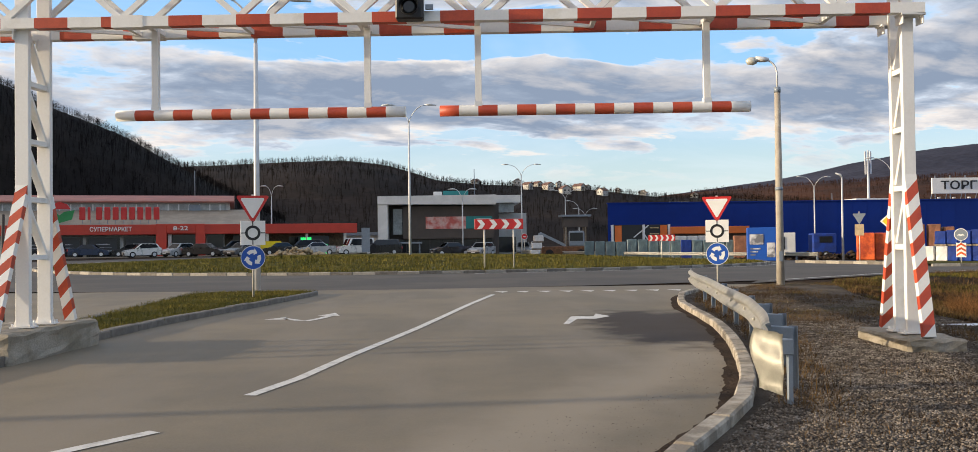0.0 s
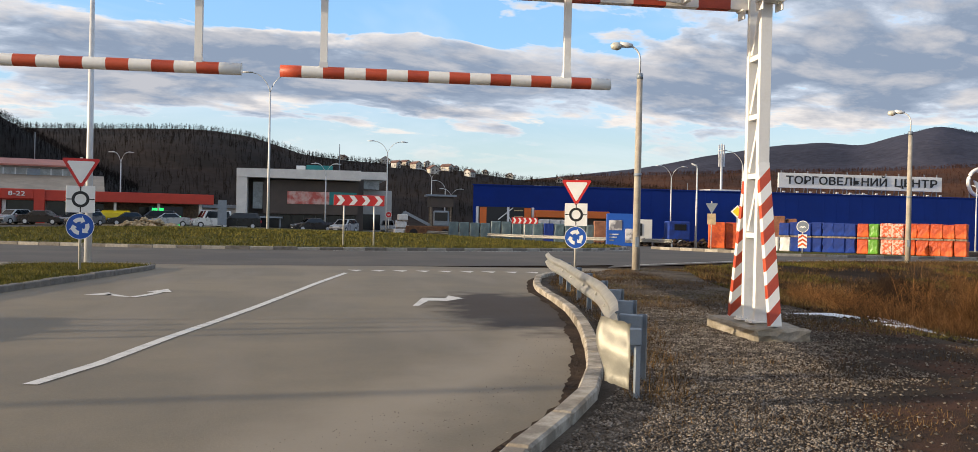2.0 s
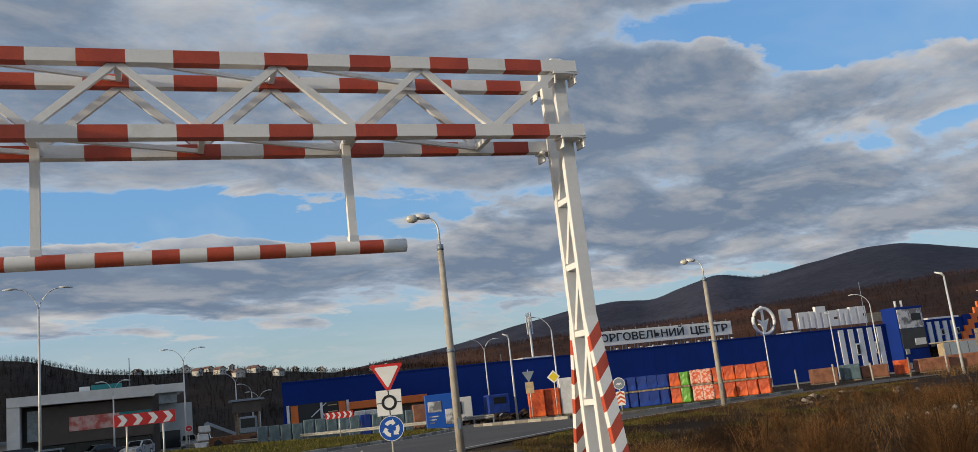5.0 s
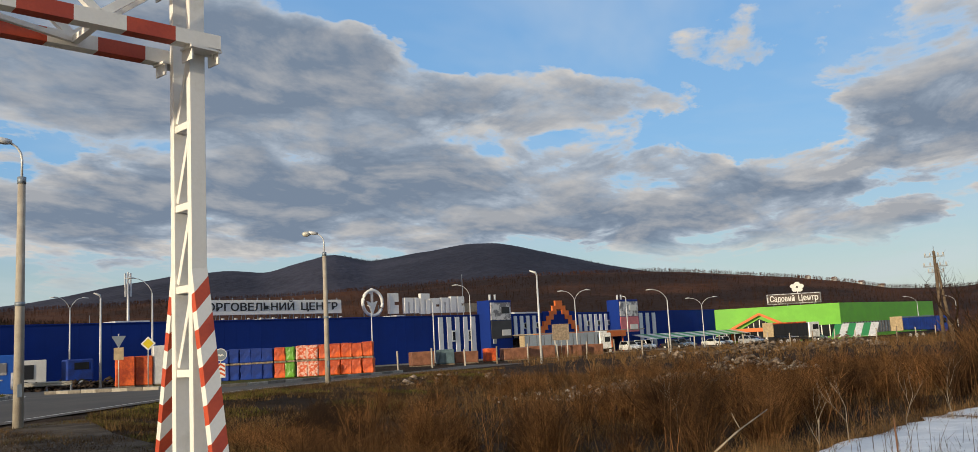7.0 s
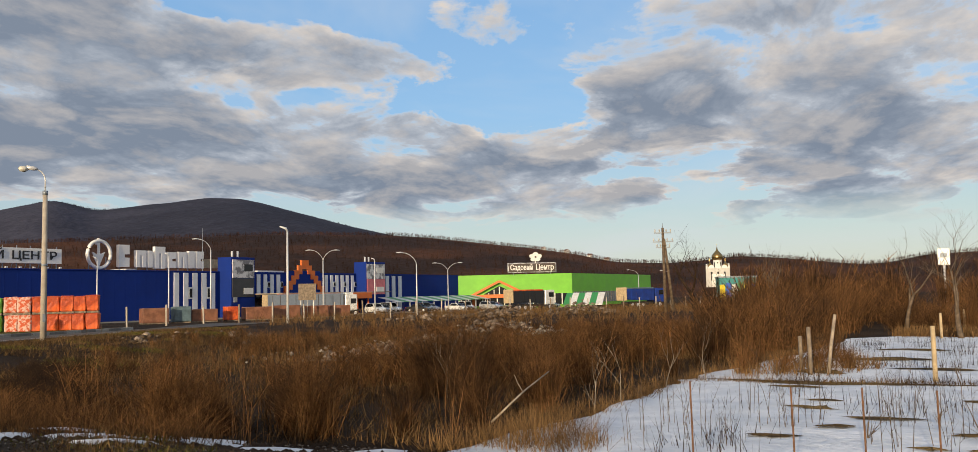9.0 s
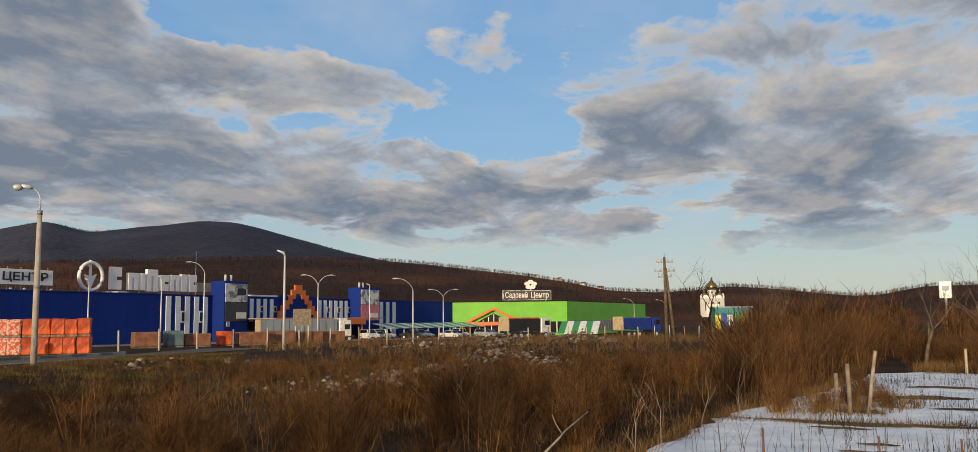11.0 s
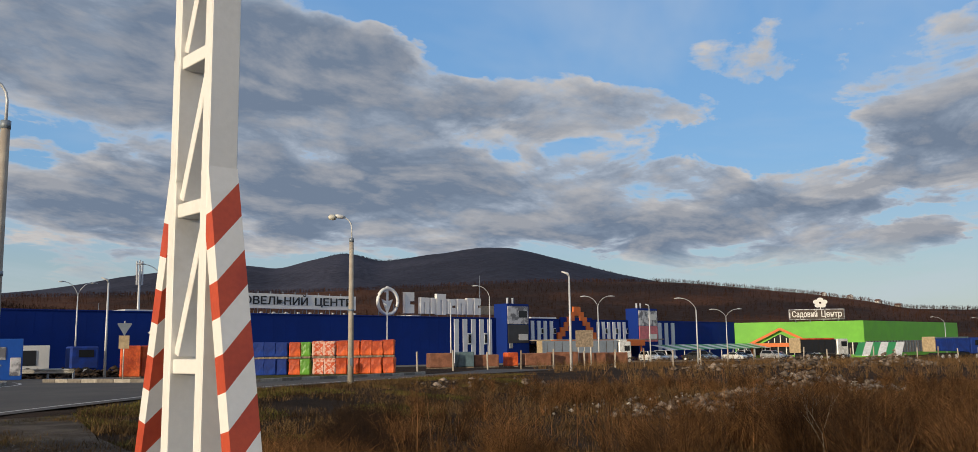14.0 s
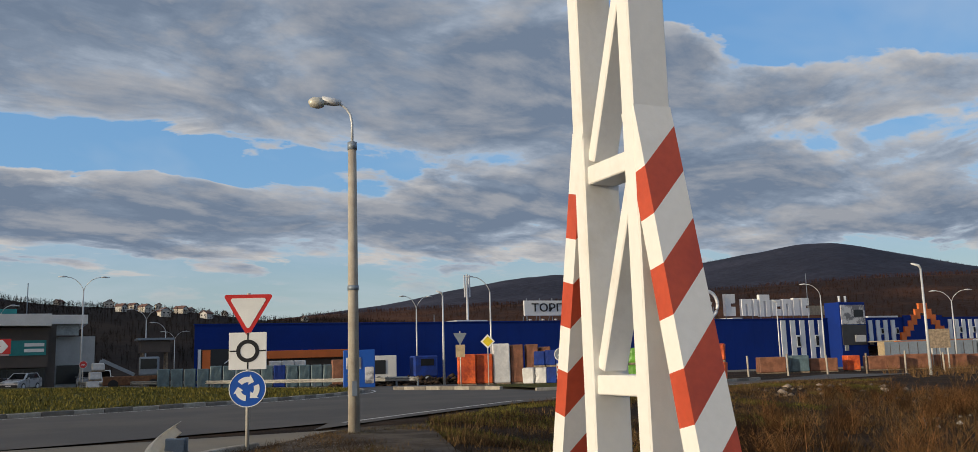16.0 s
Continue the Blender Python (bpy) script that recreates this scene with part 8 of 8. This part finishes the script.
shrub_mesh("weeds_field", "reed", "dead brown weeds across the waste ground", "weeds", weeds, (5, 9), 0.5, 1.1, 0.5, 2, 0.013, 20)
understory = scatter(BRUSH, 11000, 21, lambda x, y, r: noise.noise((x * 0.8, y * 0.8, 61)) > r.uniform(-0.5, 0.35))
blades("brush_grass", "blade_dry", "matted dead grass under the brush", understory, 0.06, 0.34, 0.007, 22, 1.1, 5, 0.10)
straw = scatter(BRUSH, 2600, 221, lambda x, y, r: noise.noise((x * 0.5, y * 0.5, 63)) > r.uniform(0.0, 0.5))
blades("straw_tufts", "reed", "pale matted straw tufts between the bushes", straw, 0.08, 0.36, 0.006, 222, 1.0, 6, 0.09)
reeds = scatter([(12.2, 10.6), (12.0, 8.6), (13.2, 8.6), (15.0, 9.8), (13.6, 10.6)], 420, 23, lambda x, y, r: noise.noise((x * 1.1, y * 1.1, 81)) > r.uniform(-0.35, 0.3))
blades("reeds", "reed", "tall dry straw-coloured reeds at the snow edge", reeds, 0.12, 0.5, 0.004, 24, 0.8, 6, 0.09)
reeds2 = scatter([(13, 3.6), (15.2, 4.4), (16, 3.0), (14, 2.0)], 350, 33)
blades("reeds_edge", "reed", "dry straw tussock on the snow", reeds2, 0.2, 0.6, 0.007, 34, 0.5, 8, 0.08)
VERGE = [(8.6, 12), (9.2, 17), (10.5, 22), (12.6, 27.8), (13.5, 29.6), (18, 32.8), (24, 35.4), (31, 38.6), (40, 43.3), (44, 40), (33, 32), (25, 28), (18.5, 23), (13.5, 18), (11.0, 13)]
SOFT = [(5.6, 12.6), (6.2, 17), (7.4, 22), (9.6, 26.6), (12.6, 27.8), (12.5, 20), (11.0, 13), (9.0, 11)]
blades("verge_tufts", "blade_dry", "thin dead grass creeping over the gravel edge", scatter(SOFT, 5200, 125, lambda x, y, r: noise.noise((x * 0.7, y * 0.7, 71)) > r.uniform(-0.15, 0.45)), 0.03, 0.13, 0.006, 126, 1.0, 4, 0.09)
blades("verge_moss", "blade", "thin green grass creeping over the gravel edge", scatter(SOFT, 3600, 127, lambda x, y, r: noise.noise((x * 0.5, y * 0.5, 73)) > r.uniform(-0.05, 0.45)), 0.02, 0.08, 0.006, 128, 1.0, 5, 0.10)
blades("verge_blades", "blade_dry", "rough dead grass on the roadside slope", scatter(VERGE, 9000, 25, lambda x, y, r: noise.noise((x * 0.4, y * 0.4, 1)) > r.uniform(-0.4, 0.3)), 0.05, 0.2, 0.008, 26, 0.8, 4, 0.08)
blades("verge_green", "blade", "sparse green grass on the roadside slope", scatter(VERGE, 6000, 27, lambda x, y, r: noise.noise((x * 0.3, y * 0.3, 9)) > 0.12), 0.04, 0.12, 0.008, 28, 0.8, 5, 0.07)
island = LEFT_KERB[1:] + LEFT_BACK[:5]
blades("island_blades", "blade", "short yellowish grass blades on the island", scatter(island, 9000, 29), 0.03, 0.09, 0.006, 30, 0.7, 5, 0.04, lambda x, y: 0.11 + gz1(x, y))
ring = [(RC[0] + (RR - 0.4) * math.sin(radians(a)), RC[1] + (RR - 0.4) * math.cos(radians(a))) for a in range(95, 266, 5)]
blades("roundabout_blades", "blade", "short yellowish grass blades on the roundabout", scatter(ring, 16000, 31), 0.06, 0.17, 0.02, 32, 0.7, 3, 0.12, lambda x, y: island_rise(x, y) + gz1(x, y))
VP = [(2.6, 6.2), (3.3, 7.9), (4.3, 12), (5.3, 16.5), (6.2, 21), (8.2, 24.8), (10, 26.8), (9.4, 20), (8.6, 12), (8.2, 4), (5, 2)]
blades("gravel_weeds", "blade_dry", "scattered dead grass on the gravel", scatter(VP, 4200, 35, lambda x, y, r: noise.noise((x * 0.8, y * 0.8, 4)) > r.uniform(-0.1, 0.5)), 0.03, 0.11, 0.005, 36, 1.0, 4, 0.06)
strip = [(3.0, 7.6), (3.4, 8.8), (4.2, 11.5), (4.9, 14.6), (5.4, 17.8), (5.9, 20.2), (7, 23.6), (8.6, 25.2), (7.4, 21), (6.2, 17), (5.4, 13), (4.3, 9.5), (3.5, 7.4)]
blades("kerb_weeds", "blade_dry", "brown dead weeds between kerb and rail", scatter(strip, 2200, 37), 0.04, 0.16, 0.006, 38, 0.9, 4, 0.05)


def stones(name, mat, label, pts, s0, s1, seed, flat=0.6, zoff=0.0):
    r = np.random.RandomState(seed)
    n = len(pts)
    pts = np.asarray(pts, float)
    z = gz(pts[:, 0], pts[:, 1]) + zoff + (pts[:, 2] if pts.shape[1] > 2 else 0)
    base = np.array(((1, 0, 0), (0, 1, 0), (-1, 0, 0), (0, -1, 0), (0, 0, 1), (0, 0, -1)), float)
    s = r.uniform(s0, s1, n)
    v = base[None] * r.uniform(0.6, 1.3, (n, 6, 1)) * s[:, None, None]
    v[:, :, 2] *= flat
    a = r.uniform(0, 6.283, n)
    ca, sa = np.cos(a)[:, None], np.sin(a)[:, None]
    x, y = v[:, :, 0] * ca - v[:, :, 1] * sa, v[:, :, 0] * sa + v[:, :, 1] * ca
    verts = np.stack([x + pts[:, 0:1], y + pts[:, 1:2], v[:, :, 2] + z[:, None]], 2).reshape(-1, 3)
    f = np.array(((0, 1, 4), (1, 2, 4), (2, 3, 4), (3, 0, 4), (1, 0, 5), (2, 1, 5), (3, 2, 5), (0, 3, 5)))
    faces = (np.arange(n)[:, None, None] * 6 + f[None]).reshape(-1, 3)
    return tagged(raw_mesh(name, verts, faces, mat), label, "stones", kind="stuff")


NEARG = [(0.9, 4.2), (1.85, 5.9), (3.1, 8.1), (4.2, 11.4), (5.0, 15), (8.8, 15), (8.2, 11.5), (6.7, 8.8), (5.7, 7), (4.2, 4.2)]
stones("gravel_grains", "grit", "fine loose gravel grains on the verge", scatter(NEARG, 52000, 141, lambda x, y, r: x - 0.55 * y - 0.75 < 1.6 * noise.noise((x * 0.9, y * 0.9, 91)) + r.uniform(-0.7, 0.7)), 0.006, 0.017, 142, 0.7, 0.034)
stones("gravel_stones", "grit", "loose grey-brown gravel stones on the verge", scatter(VP, 6500, 41), 0.006, 0.02, 42, 0.6, 0.035)
stones("gravel_dark", "mud", "dark loose gravel and clods on the verge", scatter(VP, 9000, 43), 0.004, 0.015, 44, 0.6, 0.035)
stones("roadside_grit", "grit", "fine grit on the asphalt beside the kerb", scatter([(0.2, 5), (1.5, 6), (2.9, 8.6), (3.7, 11.4), (3.2, 11.6), (2.2, 8.6), (0, 6.4)], 500, 45), 0.003, 0.007, 46, 0.6, 0.012)
MUD = [(8.6, 12.2), (9.4, 15.6), (11.2, 15.4), (12.4, 12.2), (12.4, 9.4), (11.6, 6), (9.0, 6)]
stones("mud_stones", "grit", "small stones and rubbish in the trodden mud", scatter(MUD, 5200, 147, lambda x, y, r: noise.noise((x * 0.9, y * 0.9, 95)) > r.uniform(-0.4, 0.3)), 0.012, 0.05, 148, 0.5)
stones("clods", "mud", "lumps of dark soil at the foot of the slope", scatter(MUD, 2600, 47), 0.02, 0.10, 48, 0.5)


def rubble_pile(x, y, r0, h, n, seed, mat="rubble", s=(0.08, 0.35), name="rubble_pile", label="pale heap of broken rubble on waste ground"):
    r = np.random.RandomState(seed)
    pts = []
    for _ in range(n):
        a, q = r.uniform(0, 6.283), r.uniform() ** 0.6
        pts.append((x + 1.7 * r0 * q * math.cos(a), y + r0 * q * math.sin(a), h * (1 - q) * r.uniform(0.3, 1)))
    stones(name, mat, label, pts, s[0], s[1], seed, 0.6)


rubble_pile(73, 36.5, 3.0, 1.0, 140, 53)
rubble_pile(80, 31.5, 3.4, 1.3, 180, 54)
rubble_pile(68, 41.0, 3.2, 0.5, 60, 55)
rubble_pile(33, 33.0, 3.0, 0.4, 40, 56, s=(0.06, 0.2))
rubble_pile(28, 21.0, 2.2, 0.35, 90, 58, s=(0.06, 0.22))
rubble_pile(33, 21.5, 2.4, 0.4, 110, 59, s=(0.06, 0.25))
rubble_pile(46, 25.0, 2.4, 0.9, 130, 50, s=(0.08, 0.3))
rubble_pile(42, 20.9, 1.6, 0.5, 70, 151, "litter", (0.05, 0.2), "litter_heap", "pale heap of rubbish on the waste ground")
rubble_pile(31, 23.4, 2.2, 0.35, 34, 152, "litter", (0.04, 0.13), "litter_heap", "scattered pale rubbish among the weeds")
rubble_pile(29.6, 19.6, 2.6, 0.35, 34, 153, "litter", (0.04, 0.13), "litter_heap", "scattered pale rubbish among the weeds")
rubble_pile(26.2, 23.0, 2.0, 0.3, 22, 154, "litter", (0.04, 0.12), "litter_heap", "scattered pale rubbish among the weeds")
rubble_pile(53, 28.5, 3.0, 0.5, 40, 155, "litter", (0.06, 0.2), "litter_heap", "pale heap of rubbish on the waste ground")
rubble_pile(-14.5, 90.5, 2.0, 1.3, 260, 57, "wood_pale", (0.12, 0.4), "rubble_pile", "tan heap of sand and stones by the car park")
for k in range(5):
    rubble_pile(29.5 + 3.2 * k, 77.5 - 0.9 * k, 2.2, 0.9, 120, 60 + k, "mud", (0.12, 0.4), "soil_heap", "dark heap of soil along the yard")


def snow_patch(x, y, rx, ry, turn, seed):
    pts = []
    for i in range(26):
        a = i * 2 * math.pi / 26
        q = 1 + 0.55 * noise.noise((math.cos(a) * 1.4, math.sin(a) * 1.4, seed)) + 0.2 * noise.noise((math.cos(a) * 4, math.sin(a) * 4, seed))
        px, py = rx * q * math.cos(a), ry * q * math.sin(a)
        c, s = math.cos(radians(turn)), math.sin(radians(turn))
        pts.append((x + px * c - py * s, y + px * s + py * c))
    bm = bmesh.new()
    mid = bm.verts.new((x, y, gz1(x, y) + 0.06))
    vs = [bm.verts.new((a, b, gz1(a, b) - 0.005)) for a, b in pts]
    ms = [bm.verts.new((x + (a - x) * 0.8, y + (b - y) * 0.8, gz1(x + (a - x) * .8, y + (b - y) * .8) + 0.035)) for a, b in pts]
    for i in range(26):
        j = (i + 1) % 26
        bm.faces.new((vs[i], vs[j], ms[j], ms[i]))
        bm.faces.new((ms[i], ms[j], mid))
    for f in bm.faces:
        f.smooth = True
    tagged(part("snow_patch", bm, "snow"), "thin patch of old snow on dark soil", "snow", "snow patches")


for k, (x, y, a, b, tn) in enumerate(((8.9, 13.9, 0.8, 0.22, -14), (9.9, 13.4, 0.7, 0.2, -20), (10.9, 12.9, 0.6, 0.18, -30), (9.5, 12.7, 0.45, 0.12, -20), (10.4, 14.4, 0.5, 0.15, -10), (11.3, 12.0, 0.5, 0.16, -40), (11.2, 13.4, 0.9, 0.16, -24), (12.0, 11.0, 0.35, 0.12, -50))):
    snow_patch(x, y, a, b, tn, k * 3.7)
blades("snow_stubble", "bark_dark", "dead stems poking through the snow", scatter([(12.6, 8.2), (22, 7.4), (34, 7), (40, 3), (24, 0), (13.5, 2)], 700, 71, lambda x, y, r: noise.noise((x * 0.5, y * 0.9, 2)) > 0.1), 0.06, 0.5, 0.006, 72, 0.4, 4, 0.15)


def bare_soil(x, y, a, b, tn, seed):
    pts = []
    for i in range(44):
        w = i * math.pi / 22
        q = 1 + 0.7 * noise.noise((math.cos(w) * 1.6, math.sin(w) * 1.6, seed)) + 0.5 * noise.noise((math.cos(w) * 6, math.sin(w) * 6, seed))
        px, py = 0.6 * a * q * math.cos(w), 1.25 * b * q * math.sin(w)
        pts.append((x + px * math.cos(tn) - py * math.sin(tn), y + px * math.sin(tn) + py * math.cos(tn)))
    bm = bmesh.new()
    def lie(p, q):
        return gz1(p, q) + 0.075 + 0.05 * noise.noise((p * 0.5, q * 0.5, 3))
    mid = bm.verts.new((x, y, lie(x, y) + 0.02))
    vs = [bm.verts.new((p, q, lie(p, q) - 0.004)) for p, q in pts]
    for i in range(44):
        bm.faces.new((vs[i], vs[(i + 1) % 44], mid))
    tagged(part("soil_patch", bm, "dry_grass"), "bare brown patch in the snow", "soil", "bare patches")


for k, (x, y, a, b, tn) in enumerate(((16.2, 5.6, 0.9, 0.10, 1.5), (17.3, 6.6, 0.5, 0.09, 1.4), (20.2, 7.0, 0.8, 0.12, 1.5), (15.0, 4.4, 0.5, 0.1, 1.7), (24.0, 4.5, 1.2, 0.25, 1.5), (23.0, 6.8, 0.8, 0.3, 1.5), (14.3, 6.8, 0.5, 0.09, 1.5), (30, 5.0, 1.5, 0.3, 1.5), (18.4, 4.2, 0.35, 0.1, 1.5))):
    bare_soil(x, y, a, b, tn, k * 2.3)


def build_tree(name, label, x, y, h, seed, mat="bark", spread=0.5, depth=4, r0=None, lean=(0, 0)):
    """A bare tree: tapered trunk and limbs that fork again and again."""
    r = random.Random(seed)
    t = thing(name, label, "tree", pose(x, y, gz1(x, y) - 0.05))
    trunk, crown = bmesh.new(), bmesh.new()

    def grow(bm, p, d, ln, rad, lv):
        pts, rads = [p], [rad]
        for k in range(3):
            d = (d + Vector((r.uniform(-1, 1), r.uniform(-1, 1), r.uniform(-0.4, 0.6))) * 0.17).normalized()
            p = p + d * ln / 3
            pts.append(p)
            rads.append(rad * (1 - 0.16 * (k + 1)))
        tube(bm, pts, rads, 6 if lv > 2 else 4, caps=False)
        if lv == 0:
            return
        for k in range(3 if lv > 1 else 4):
            a = r.uniform(0, 6.283)
            nd = (d + Vector((math.cos(a), math.sin(a), r.uniform(-0.1, 0.5))) * spread * r.uniform(0.7, 1.5)).normalized()
            f = r.choice((1, 2, 3, 3))
            grow(crown, pts[f], nd, ln * r.uniform(0.55, 0.85), rads[f] * 0.62, lv - 1)

    grow(trunk, Vector((0, 0, 0)), Vector((lean[0], lean[1], 1)).normalized(), h * 0.36, r0 or h * 0.022, depth)
    part("trunk", trunk, mat, t)
    part("crown", crown, mat, t, "bare forking branches")


build_tree("bare_tree", "dark gnarled bare tree rising from the brush", 35.1, 11.9, 5.0, 3, "bark_dark", spread=0.8, r0=0.17)
build_tree("bare_tree", "bare tree with fine branches beyond the snow", 36.0, 3.4, 4.6, 8, spread=0.6)
build_tree("bare_tree", "small bare tree among the brush", 41, 5.0, 4.4, 9, spread=0.5)
build_tree("bare_tree", "small bare tree among the brush", 62, 12.4, 5.2, 10, spread=0.4)
build_tree("bare_tree", "small bare tree among the brush", 75, 14.5, 5.6, 12, spread=0.4)
for k, (x, y, h) in enumerate(((15.9, 9.6, 1.6), (16.7, 9.4, 1.9), (19.6, 9.4, 1.9), (20.6, 8.8, 1.8), (17.5, 13, 1.7))):
    build_tree("sapling", "thin pale bare sapling at the edge of the brush", x, y, h, 20 + k, "bark_pale", 0.5, 2, 0.009)
for k, (x, y, h) in enumerate(((21.0, 4.3, 1.2), (14.4, 5.7, 0.9), (15.3, 4.9, 1.0), (25, 5.6, 1.0))):
    build_tree("sapling", "thin dark sapling standing in the snow", x, y, h, 40 + k, "bark", 0.5, 2, 0.012)


def build_stake(x, y, h, r0, mat, label, lean=(0, 0), name="stake"):
    bm = bmesh.new()
    tube(bm, [(0, 0, -0.2), (lean[0] * h * .5 + 0.01, lean[1] * h * .5, h * 0.5), (lean[0] * h, lean[1] * h, h)], [r0, r0 * 0.92, r0 * 0.85], 7)
    ob = part(name, bm, mat, m=pose(x, y, gz1(x, y)))
    tagged(ob, label, "stake", "stakes in the snow")


for x, y, h, q in ((12.7, 6.35, 0.85, "rust"), (12.75, 5.65, 0.85, "rust"), (12.9, 4.95, 0.82, "rust"), (12.6, 7.4, 0.9, "rust"), (13.0, 4.2, 0.8, "rust")):
    build_stake(x, y, h, 0.011, q, "thin rusty steel stake in the snow", (0.02, 0.01))
build_stake(21.5, 4.7, 1.1, 0.05, "wood_pale", "pale timber post standing in the snow")
build_stake(22.5, 7.0, 1.05, 0.05, "wood_grey", "weathered grey fence post", (0.05, 0.02))
build_stake(22.6, 6.7, 1.3, 0.04, "bark_pale", "leaning weathered fence post", (0.12, -0.16))
build_stake(23.6, 7.3, 0.8, 0.05, "wood_grey", "short weathered fence post")
for k in range(2):
    build_stake(36 + 5 * k, 4.0 - 1.0 * k, 0.9, 0.05, "wood_pale", "pale fence post at the snow edge")
bm = bmesh.new()
tube(bm, [(13.6, 10.3, -0.35), (14.1, 10.1, -0.05), (14.5, 10.15, 0.0), (15.0, 10.0, 0.2)], [0.016, 0.014, 0.012, 0.008], 7)
tube(bm, [(14.3, 10.12, -0.03), (14.4, 10.25, 0.1), (14.42, 10.3, 0.2)], [0.007, 0.005, 0.003], 5)
tagged(part("fallen_branch", bm, "bark_pale"), "pale broken branch lying in the brush", "branch")

for k in range(27):
    f = k / 26
    x, y = 50 + 72 * f, 60.5 - 33 * f
    bm = box((-0.06, -0.06, -0.3), (0.06, 0.06, 1.45 + 0.1 * (k % 3)), 0.01)
    ob = part("fence_post", bm, "pole_concrete" if k % 4 else "wood_grey", m=pose(x, y, gz1(x, y), rnd.uniform(-3, 3), rnd.uniform(-3, 3), 20))
    tagged(ob, "grey concrete fence post on waste ground", "fence post", "fence posts")


def build_power_pole(x, y):
    t = thing("power_pole", "grey braced utility pole with crossarms and insulators", "utility pole", pose(x, y, gz1(x, y), 0, 0, -70))
    bm = bmesh.new()
    tube(bm, [(0, 0, -0.5), (0, 0, 7.4)], [0.16, 0.11], 10)
    part("pole", bm, "bark", t)
    bm = bmesh.new()
    tube(bm, [(0.75, 0.2, -0.5), (0.1, 0, 6.4)], [0.15, 0.10], 10)
    part("brace_pole", bm, "bark", t)
    for z, w in ((6.9, 1.5), (6.1, 1.8), (5.6, 1.2)):
        arm = part("crossarm", box((-w / 2, -0.05, z), (w / 2, 0.05, z + 0.1)), "steel_paint", t)
        for q in (-0.45, -0.2, 0.2, 0.45):
            bm = bmesh.new()
            tube(bm, [(q * w, 0, z + 0.1), (q * w, 0, z + 0.24), (q * w, 0, z + 0.38)], [0.035, 0.065, 0.035], 8)
            part("insulator", bm, "shop_grey", arm)
    bm = bmesh.new()
    tube(bm, [(0, 0, 7.3), (0, 0, 7.8)], 0.03, 6)
    part("spike", bm, "steel_paint", t)


build_power_pole(80.0, 23.9)
fs = thing("fuel_sign", "tall white roadside sign on a thin post far off", "sign", pose(110, 0.5, gz1(110, 0.5), 0, 0, -90))
bm = bmesh.new()
tube(bm, [(0, 0, -0.5), (0, 0, 5.6)], 0.12, 8)
part("post", bm, "lamp_grey", fs)
part("panel", box((-0.6, -0.1, 4.2), (0.6, 0.1, 6.0), 0.05), "sign_white", fs)
part("panel_mark", box((-0.35, -0.14, 5.0), (0.35, -0.1, 5.5), 0.02), "steel_paint", fs)
for k in range(14):
    a = radians(84 + 1.4 * k)
    d = 620 + 60 * (k % 3)
    hx, hy = d * math.sin(a), d * math.cos(a)
    build_house(hx, hy, gz1(hx, hy) + 0.6, 4 + 0.8 * (k % 4), 5, 1.9 + (k % 3) * 0.4, 25 * (k % 5), rnd, ["house_wall", "mall_white", "shop_grey"][k % 3])
for k in range(9):
    a, d = rr.uniform(0, 1), rr.uniform(0, 1)
    x, y = 13.2 + 26 * a * a, 7.6 - (3.0 + 3.0 * a) * d
    bare_soil(x, y, rr.uniform(0.12, 0.5), rr.uniform(0.05, 0.16), 1.5 + rr.normal(0, 0.2), 50 + k)

# long strips of dead grass and thin stems standing in the snow
for k, (x, y, a, b) in enumerate(((20.9, 6.4, 3.0, 0.20), (26.5, 5.6, 1.6, 0.25))):
    bare_soil(x, y, a, b, 1.52, 90 + k)
blades("strip_blades", "blade_dry", "dead grass strip crossing the snow", scatter([(20.7, 9.2), (21.15, 9.2), (21.2, 3.4), (20.75, 3.4)], 700, 91), 0.05, 0.22, 0.007, 92, 0.6, 4, 0.08)
thin = [(x, y, rr.uniform(0.7, 1.2)) for x, y in scatter([(12.9, 8.6), (15.5, 8.6), (17.5, 7.6), (16.5, 3.5), (13.2, 3.0)], 34, 93)]
shrub_mesh("snow_stems", "bark", "thin dark bare stems standing in the snow", "brush", thin, (2, 4), 0.5, 1.0, 0.15, 3, 0.005, 94)
